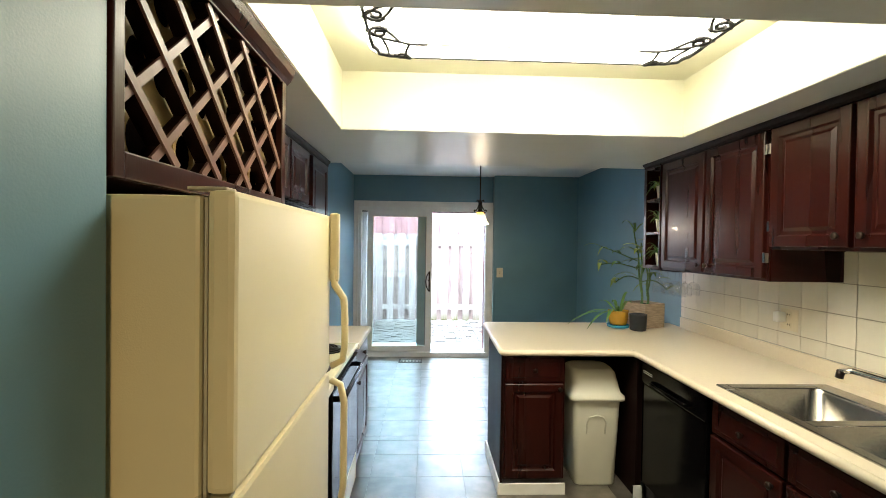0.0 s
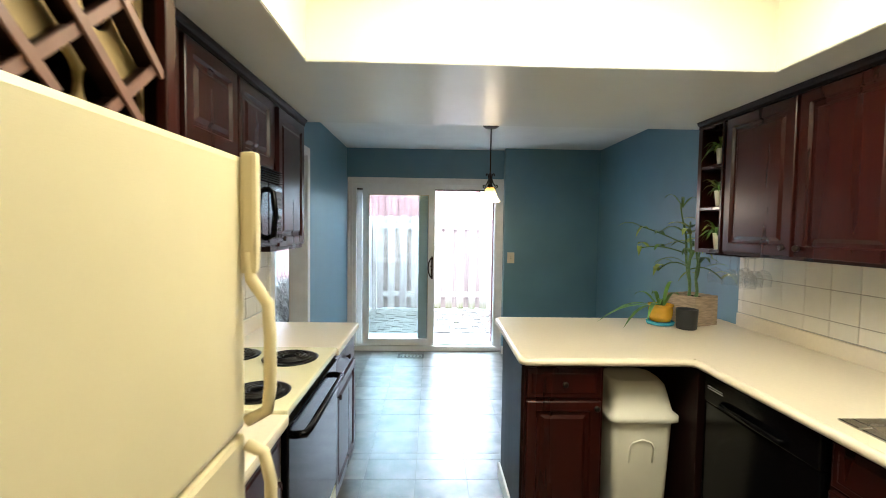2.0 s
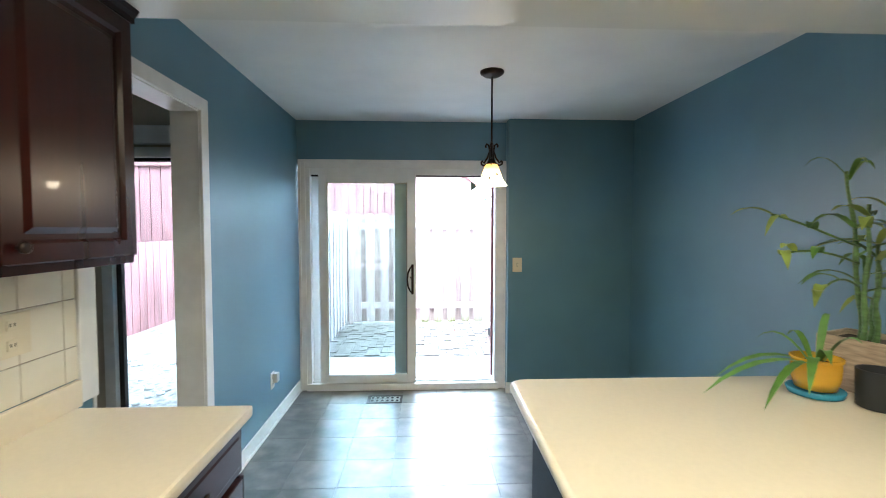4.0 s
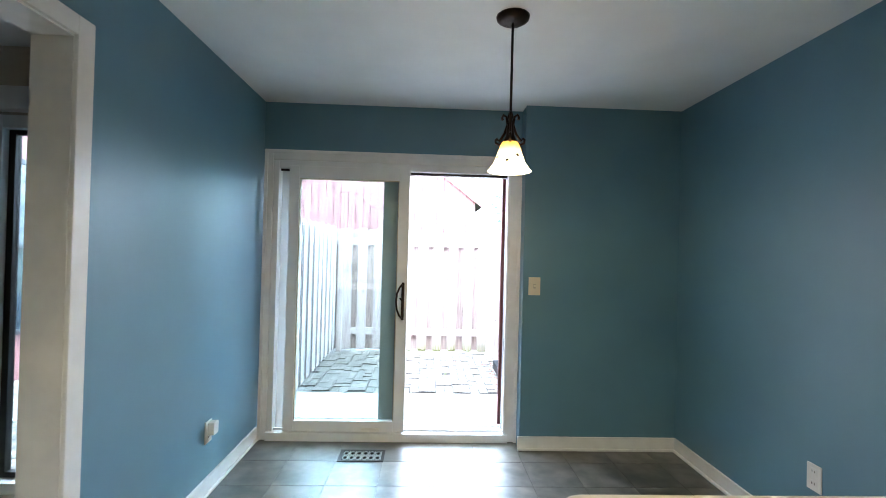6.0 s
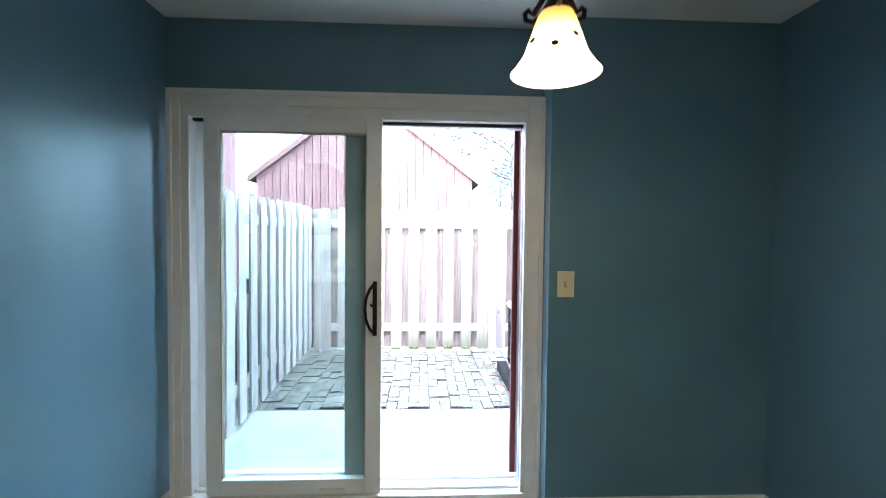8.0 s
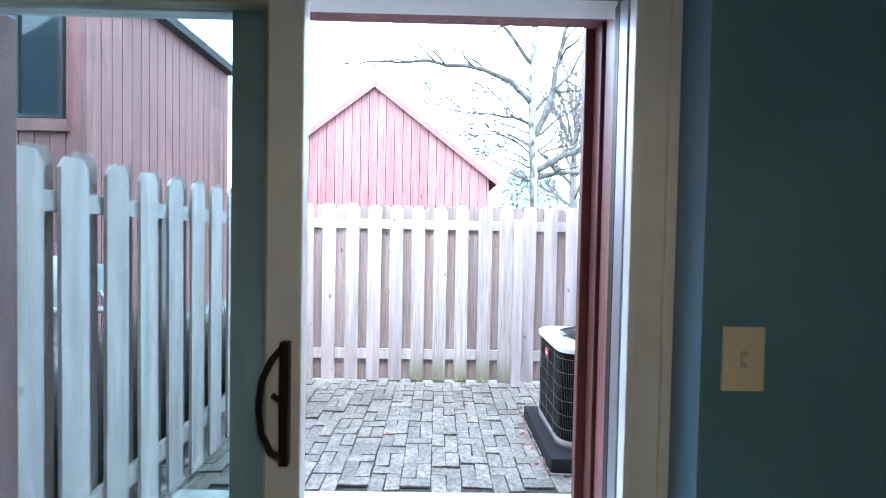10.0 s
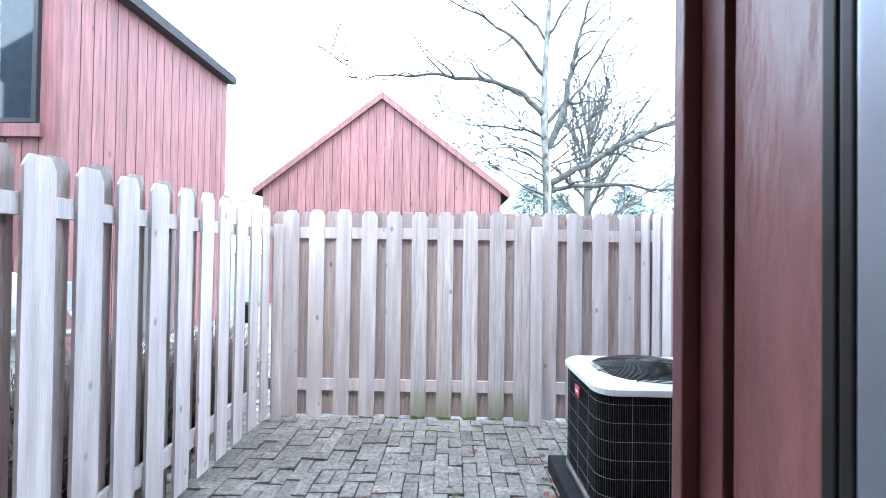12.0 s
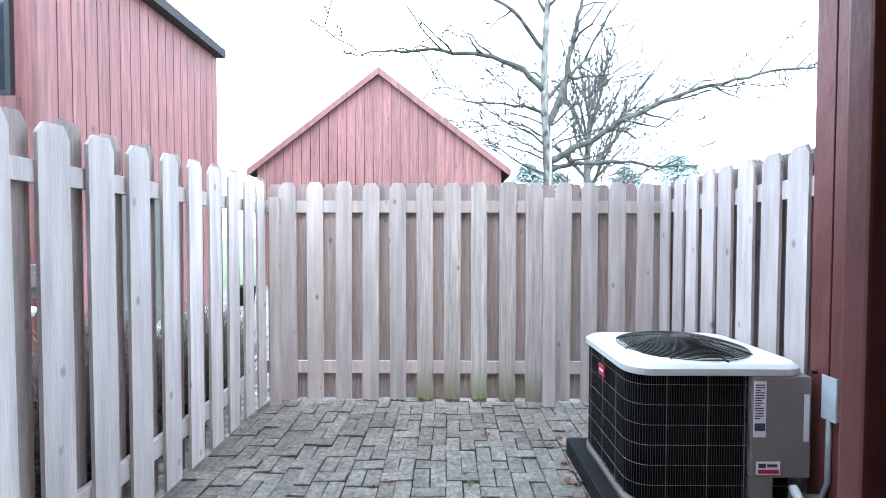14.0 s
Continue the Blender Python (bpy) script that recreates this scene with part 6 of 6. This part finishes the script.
# ---- trees ----
def bare_tree(name, base, limbs, material, label, seed, twig_depth=4, trunk=None, wander=0.2, limb_mat=None):
    """limbs: (start height, azimuth, elevation, length, radius); trunk: height, radius."""
    r = random.Random(seed)
    t = thing(name, base, label, "tree")
    H, R = trunk
    B = Vector(base)
    tp = [B + Vector((0.1 * math.sin(k * 1.1), 0.1 * math.cos(k * 0.9), H * k / 9)) for k in range(10)]
    part("trunk", tube(bm_new(), tp, [R * (1.15 if k == 0 else 1 - 0.85 * k / 9) for k in range(10)], 10), material, t)

    def branch(bm, p, d, length, rad, depth):
        n = 8 if depth < 2 else 4
        pts, rads, q, dd = [p], [rad], p, d
        for k in range(n):
            dd = (dd + Vector((r.uniform(-1, 1), r.uniform(-1, 1), r.uniform(-0.9, 0.7 if depth < 2 else 1.1))) * wander * (0.8 if depth < 2 else 1.6)).normalized()
            q = q + dd * (length / n)
            pts.append(q)
            rads.append(max(0.024, rad * (1 - 0.8 * (k + 1) / n)))
        tube(bm, pts, rads, 6 if depth < 2 else 4)
        if depth < twig_depth:
            for k in range(1, n + 1):
                for _ in range(2 if depth < 2 else 1 + (r.random() < 0.5)):
                    if length < 0.25:
                        continue
                    side = Vector((r.uniform(-1, 1), r.uniform(-1, 1), r.uniform(-0.3, 0.9)))
                    nd = (dd * 0.8 + side * 0.75).normalized()
                    branch(bm, pts[k], nd, length * r.uniform(0.3, 0.5), rads[k] * 0.6, depth + 1)

    for h, az, el, length, rad in limbs:
        bm = bm_new()
        k = min(8, int(h / H * 9))
        s = h / H * 9 - k
        p = tp[k].lerp(tp[k + 1], s)
        branch(bm, p, Vector((math.cos(az) * math.cos(el), math.sin(az) * math.cos(el), math.sin(el))), length, rad, 1)
        part("limb", bm, limb_mat or material, t)
    return t


W, E_ = math.pi, 0.0
def sycamore(base, height, radius, limbs, seed):
    """limbs: start height, azimuth, length, radius, rise at the trunk, at mid-length and at the tip (radians), forks."""
    r = random.Random(seed)
    t = thing("sycamore", base, "bare pale-barked sycamore tree beyond the fence", "tree")
    B = Vector(base)

    def axis(z):
        return B + Vector((0.12 * math.sin(z * 0.55), 0.1 * math.cos(z * 0.5), z))

    part("trunk", tube(bm_new(), [axis(height * k / 14) for k in range(15)], [radius * (1.1 if k == 0 else 1 - 0.7 * k / 14) for k in range(15)], 10), M_BARK, t)

    def grow(bm, p, az, length, rad, rise, forks, depth):
        n = max(5, int(length / 0.45)) if depth == 0 else 5
        pts, rads, q = [p], [rad], p
        for k in range(n):
            s = (k + 0.5) / n
            el = rise[0] + (rise[1] - rise[0]) * s * 2 if s < 0.5 else rise[1] + (rise[2] - rise[1]) * (s * 2 - 1)
            el += r.uniform(-0.22, 0.22) * (1 if depth == 0 else 1.6)
            a = az + r.uniform(-0.3, 0.3)
            q = q + Vector((math.cos(a) * math.cos(el), math.sin(a) * math.cos(el), math.sin(el))) * (length / n)
            pts.append(q)
            rads.append(max(0.025, rad * (1 - 0.8 * ((k + 1) / n) ** 0.9)))
        tube(bm, pts, rads, 7 if depth == 0 else 4)
        if depth < 3:
            for k in range(2, n + 1):
                if r.random() < forks * (1 if depth == 0 else 0.75):
                    up = r.uniform(-0.3, 1.0)
                    grow(bm, pts[k], az + r.choice((-1, 1)) * r.uniform(0.3, 1.1), min(length * r.uniform(0.16, 0.4), 3.2), rads[k] * 0.65, (up, up + r.uniform(-0.5, 0.4), up + r.uniform(-0.3, 0.5)), forks, depth + 1)

    for h, az, length, rad, r0, r1, r2, forks in limbs:
        bm = bm_new()
        grow(bm, axis(h), az, length, rad, (r0, r1, r2), forks, 0)
        part("limb", bm, M_LIMB, t)
    return t


sycamore((5.3, 27.4, -0.33), 16.0, 0.27, [
    (4.9, E_ - 0.1, 12.5, 0.17, 0.6, 0.28, 0.0, 0.75), (4.5, E_ - 0.15, 6.8, 0.13, 0.3, -0.1, 0.2, 0.6), (4.75, E_ + 0.25, 5.4, 0.09, 0.2, 0.02, 0.2, 0.5),
    (8.05, W + 0.1, 8.8, 0.15, 0.95, 0.02, -0.12, 0.5), (7.1, W + 0.2, 4.8, 0.08, 0.35, -0.12, 0.3, 0.7), (9.9, W + 0.1, 6.4, 0.11, 0.9, 0.55, 0.35, 0.6),
    (6.2, E_ + 0.1, 9.0, 0.19, 1.15, 1.4, 1.25, 0.45), (7.6, E_ + 0.2, 7.6, 0.11, 0.7, 1.0, 1.05, 0.5), (5.0, W - 0.1, 3.6, 0.05, 0.25, 0.15, 0.4, 0.9), (5.6, W + 0.5, 3.8, 0.055, 0.5, 0.2, 0.4, 0.8),
    (6.6, W - 0.3, 3.2, 0.05, 0.3, 0.3, 0.3, 0.8), (4.4, W + 0.2, 3.0, 0.045, 0.1, 0.35, 0.3, 0.9), (5.8, E_ - 0.4, 3.4, 0.05, 0.5, 0.4, 0.3, 0.8), (11.5, W, 5.0, 0.08, 0.9, 0.8, 0.6, 0.4), (11.8, E_, 5.0, 0.08, 1.0, 0.9, 0.7, 0.4),
    (5.3, W + 0.3, 4.2, 0.05, 0.45, 0.1, 0.3, 0.95), (6.0, W - 0.4, 3.6, 0.05, 0.6, 0.25, 0.1, 0.95), (6.9, W + 0.6, 3.4, 0.05, 0.5, 0.3, 0.5, 0.95), (8.6, W - 0.2, 3.0, 0.05, 0.6, 0.4, 0.6, 0.9), (5.4, E_ + 0.5, 5.0, 0.06, 0.5, 0.35, 0.2, 0.95), (6.4, E_ - 0.5, 4.4, 0.06, 0.7, 0.5, 0.4, 0.95)], 3)
bare_tree("bare_tree", (9.9, 36, -0.33), [(3.4 + 0.48 * k, k * 2.4, 0.5 + 0.05 * k, 7.4 - 0.22 * k, 0.12) for k in range(14)], M_BARKD, "bare dark-barked tree behind the sycamore", 5, 3, (12.0, 0.4), 0.16)


def conifer(base, h, w, seed):
    r = random.Random(seed)
    t = thing("conifer", base, "distant conifer with haze in its pale green colour", "tree", "distant conifers")
    B = Vector(base)
    part("trunk", tube(bm_new(), [B, B + Vector((0, 0, h * 0.95))], [0.25, 0.04], 8), M_BARKD, t)
    bm = bm_new()
    for k in range(2400):
        s = r.random() ** 0.8
        z = h * (0.12 + 0.88 * s)
        rad = w * (1 - s) ** 0.62 * math.sqrt(r.random()) * r.uniform(0.75, 1.15) + 0.15
        a = r.uniform(0, 6.28)
        c = B + Vector((rad * math.cos(a), rad * math.sin(a), z - rad * 0.15))
        L = r.uniform(0.25, 0.6)
        d = Vector((math.cos(a), math.sin(a), r.uniform(-0.5, 0.2))) * L
        sd = Vector((-math.sin(a), math.cos(a), r.uniform(-0.3, 0.3))) * L * 0.45
        bm.faces.new([bm.verts.new(c + d), bm.verts.new(c + sd), bm.verts.new(c - d * 0.5 + Vector((0, 0, 0.15))), bm.verts.new(c - sd)])
    part("crown", bm, M_CONIFER, t)


for i, (x, y, h, w) in enumerate(((11.5, 66, 11.3, 6.5), (24.9, 68, 11.2, 7.0), (31.0, 66, 12.4, 7.4), (41.0, 66, 11.9, 6.2), (17, 72, 11.0, 7), (28, 74, 11.2, 6), (36, 72, 10.2, 5))):
    conifer((x, y, -0.33), h, w, i + 20)

# low dark shrubs behind the garden fence
for i, (x, y, h) in enumerate(((-1.2, 9.7, 0.85), (-1.3, 10.3, 0.9), (-1.25, 10.9, 0.85), (-1.35, 11.6, 0.8), (-1.35, 9.0, 0.8), (-1.8, 9.9, 0.85), (-1.9, 11.0, 0.9), (-1.75, 12.1, 0.8), (-2.4, 11.4, 0.8))):
    s = thing("shrub", (x, y, -0.26), "low dark twiggy shrub behind the fence", "shrub", "garden shrubs")
    r = random.Random(i + 60)
    b, tips_ = bm_new(), []
    for k in range(420):
        a, el = r.uniform(0, 6.28), r.uniform(0.5, 1.5)
        L = h * r.uniform(0.6, 1.1)
        p0 = Vector((x + r.uniform(-0.1, 0.1), y + r.uniform(-0.1, 0.1), -0.26))
        d = Vector((math.cos(a) * math.cos(el), math.sin(a) * math.cos(el), math.sin(el)))
        p1 = p0 + d * L * 0.5 + Vector((r.uniform(-0.05, 0.05), r.uniform(-0.05, 0.05), 0))
        if p1.x + d.x * L * 0.5 > -0.86:
            continue
        tips_.append(p1)
        tube(b, [p0, p1, p1 + (d + Vector((r.uniform(-0.5, 0.5), r.uniform(-0.5, 0.5), 0.2))) * L * 0.4], [0.007, 0.005, 0.003], 3)
    tagged(part("twig", b, M_SHRUB, s), kind="stuff")
    b = bm_new()
    for p1 in tips_:
        for _ in range(7):
            c = p1 + Vector((r.uniform(-0.1, 0.06), r.uniform(-0.1, 0.1), r.uniform(-0.25, 0.22)))
            u, v = (Vector((r.uniform(-1, 1), r.uniform(-1, 1), r.uniform(-1, 1))).normalized() * 0.021 for _ in range(2))
            b.faces.new([b.verts.new(c + u), b.verts.new(c + v), b.verts.new(c - u), b.verts.new(c - v)])
    tagged(part("leaves", b, M_SHRUBL, s, "small dark leaves"), kind="stuff")
b = bm_new()
r = random.Random(99)
for k in range(260):
    x, y = r.uniform(-3.2, -0.75), r.uniform(7.2, 12.2)
    s_ = r.uniform(0.02, 0.06)
    lathe(b, [(s_, -0.262), (s_ * 0.8, -0.262 + s_ * 0.5), (s_ * 0.3, -0.262 + s_ * 0.7)], 6, (x, y, 0))
solid("stones", b, M_CONCRETE, "scattered pale stones on the garden ground", "stones", kind="stuff")

# ---- pieces of floors and walls, last ----
# floor tiles
TS = 0.3085
ft_me = mesh_of(mbox(-TS / 2 + 0.0016, TS / 2 - 0.0016, -TS / 2 + 0.0016, TS / 2 - 0.0016, -0.004, 0.0), "tile", M_FLOOR)
def tile_floor(x0, x1, y0, y1):
    gx = math.floor((x0 - 1.381) / TS)
    while 1.381 + gx * TS < x1:
        gy = math.floor((y0 - 7.137) / TS)
        while 7.137 + gy * TS < y1:
            cx, cy = 1.381 + (gx + 0.5) * TS, 7.137 + (gy + 0.5) * TS
            a0, a1, c0, c1 = max(x0, cx - TS / 2), min(x1, cx + TS / 2), max(y0, cy - TS / 2), min(y1, cy + TS / 2)
            if a1 - a0 > 0.01 and c1 - c0 > 0.01:
                if a1 - a0 > TS - 1e-4 and c1 - c0 > TS - 1e-4:
                    piece("tile", ft_me, floor, (cx, cy, 0.0))
                else:
                    piece("tile", mesh_of(mbox(a0 - cx + 0.0016, a1 - cx - 0.0016, c0 - cy + 0.0016, c1 - cy - 0.0016, -0.004, 0.0), "tile", M_FLOOR), floor, (cx, cy, 0.0))
            gy += 1
        gx += 1
tile_floor(-0.49, 2.53, 4.9, 7.44)
tile_floor(-0.02, 1.9, 1.4, 4.9)

# wall tiles
def tile_wall(wall, x, out, y0, y1, z0, z1, s=0.154, ya=3.6):
    me = mesh_of(prism(bm_new(), [(-s / 2 + 0.0018, -s / 2 + 0.0018), (s / 2 - 0.0018, -s / 2 + 0.0018), (s / 2 - 0.0018, s / 2 - 0.0018), (-s / 2 + 0.0018, s / 2 - 0.0018)], "x", -0.0025, 0.0025, bev=0.0012), "tile", M_TILE)
    rows = int((z1 - z0) / s) + 1
    k = math.floor((y0 - ya) / s)
    while ya + k * s < y1:
        for r_ in range(rows):
            cy, cz = ya + (k + 0.5) * s, z1 - (r_ + 0.5) * s
            a0, a1, c0, c1 = max(y0, cy - s / 2), min(y1, cy + s / 2), max(z0, cz - s / 2), min(z1, cz + s / 2)
            if a1 - a0 < 0.02 or c1 - c0 < 0.02:
                continue
            if a1 - a0 > s - 1e-3 and c1 - c0 > s - 1e-3:
                piece("tile", me, wall, (x + out * 0.004, cy, cz), tilt=(0, 0))
            else:
                piece("tile", mesh_of(mbox(-0.0025, 0.0025, a0 - cy + 0.0018, a1 - cy - 0.0018, c0 - cz + 0.0018, c1 - cz - 0.0018), "tile", M_TILE), wall, (x + out * 0.004, cy, cz))
        k += 1
b = bm_new()
box(b, 2.527, 2.5298, 2.12, 4.875, 0.99, 1.545)
structure("tile_bed_right", b, M_GROUT, "cream tiled splashback with thin joints", "splashback")
b = bm_new()
box(b, -0.4898, -0.487, 2.9, 4.884, 0.99, 1.42)
structure("tile_bed_left", b, M_GROUT, "cream tiled splashback behind the stove", "splashback")
tile_wall(wall_right, 2.527, -1, 2.12, 4.875, 0.992, 1.535)
tile_wall(wall_left, -0.487, 1, 2.9, 4.884, 0.992, 1.41)

# half-basket weave pavers
PL, PWD = 0.2, 0.1
pv = mesh_of(mbox(-PL / 2 + 0.003, PL / 2 - 0.003, -PWD / 2 + 0.003, PWD / 2 - 0.003, -0.016, 0.0, bev=0.004), "paver", M_PAVER)
cells = []
col = 0
x = -0.74
while x < 2.8:
    y = 9.21 - 0.3 + 0.15 * (col % 2)
    while y < 11.4:
        cells += [(x + 0.05, y + 0.1, 1), (x + 0.15, y + 0.1, 1), (x + 0.1, y + 0.25, 0)]
        y += 0.3
    x += 0.2
    col += 1
cells = [c for c in cells if c[0] - (0.05 if c[2] else 0.1) > -0.75 and c[0] + (0.05 if c[2] else 0.1) < 2.83 and c[1] - (0.1 if c[2] else 0.05) > 9.2 and c[1] + (0.1 if c[2] else 0.05) < 11.37]
cells.sort(key=lambda c: c[1] + 0.15 * abs(c[0] - 0.9))
far = bm_new()
for i, (cx, cy, up) in enumerate(cells):
    z = ZG + rnd.uniform(-0.009, 0.006)
    cx, cy = cx + rnd.uniform(-0.004, 0.004), cy + rnd.uniform(-0.004, 0.004)
    tl = (rnd.uniform(-0.045, 0.045), rnd.uniform(-0.045, 0.045))
    if i < 300:
        piece("paver", pv, patio, (cx, cy, z), (math.pi / 2 if up else 0) + rnd.uniform(-0.045, 0.045), tl)
    else:
        hx, hy = (PWD / 2, PL / 2) if up else (PL / 2, PWD / 2)
        box(far, cx - hx + 0.003, cx + hx - 0.003, cy - hy + 0.003, cy + hy - 0.003, z - 0.012, z)
if far.verts:
    fp = new("pavers", mesh_of(far, "pavers", M_PAVER))
    fp.parent = patio
    tagged(fp, kind="stuff")
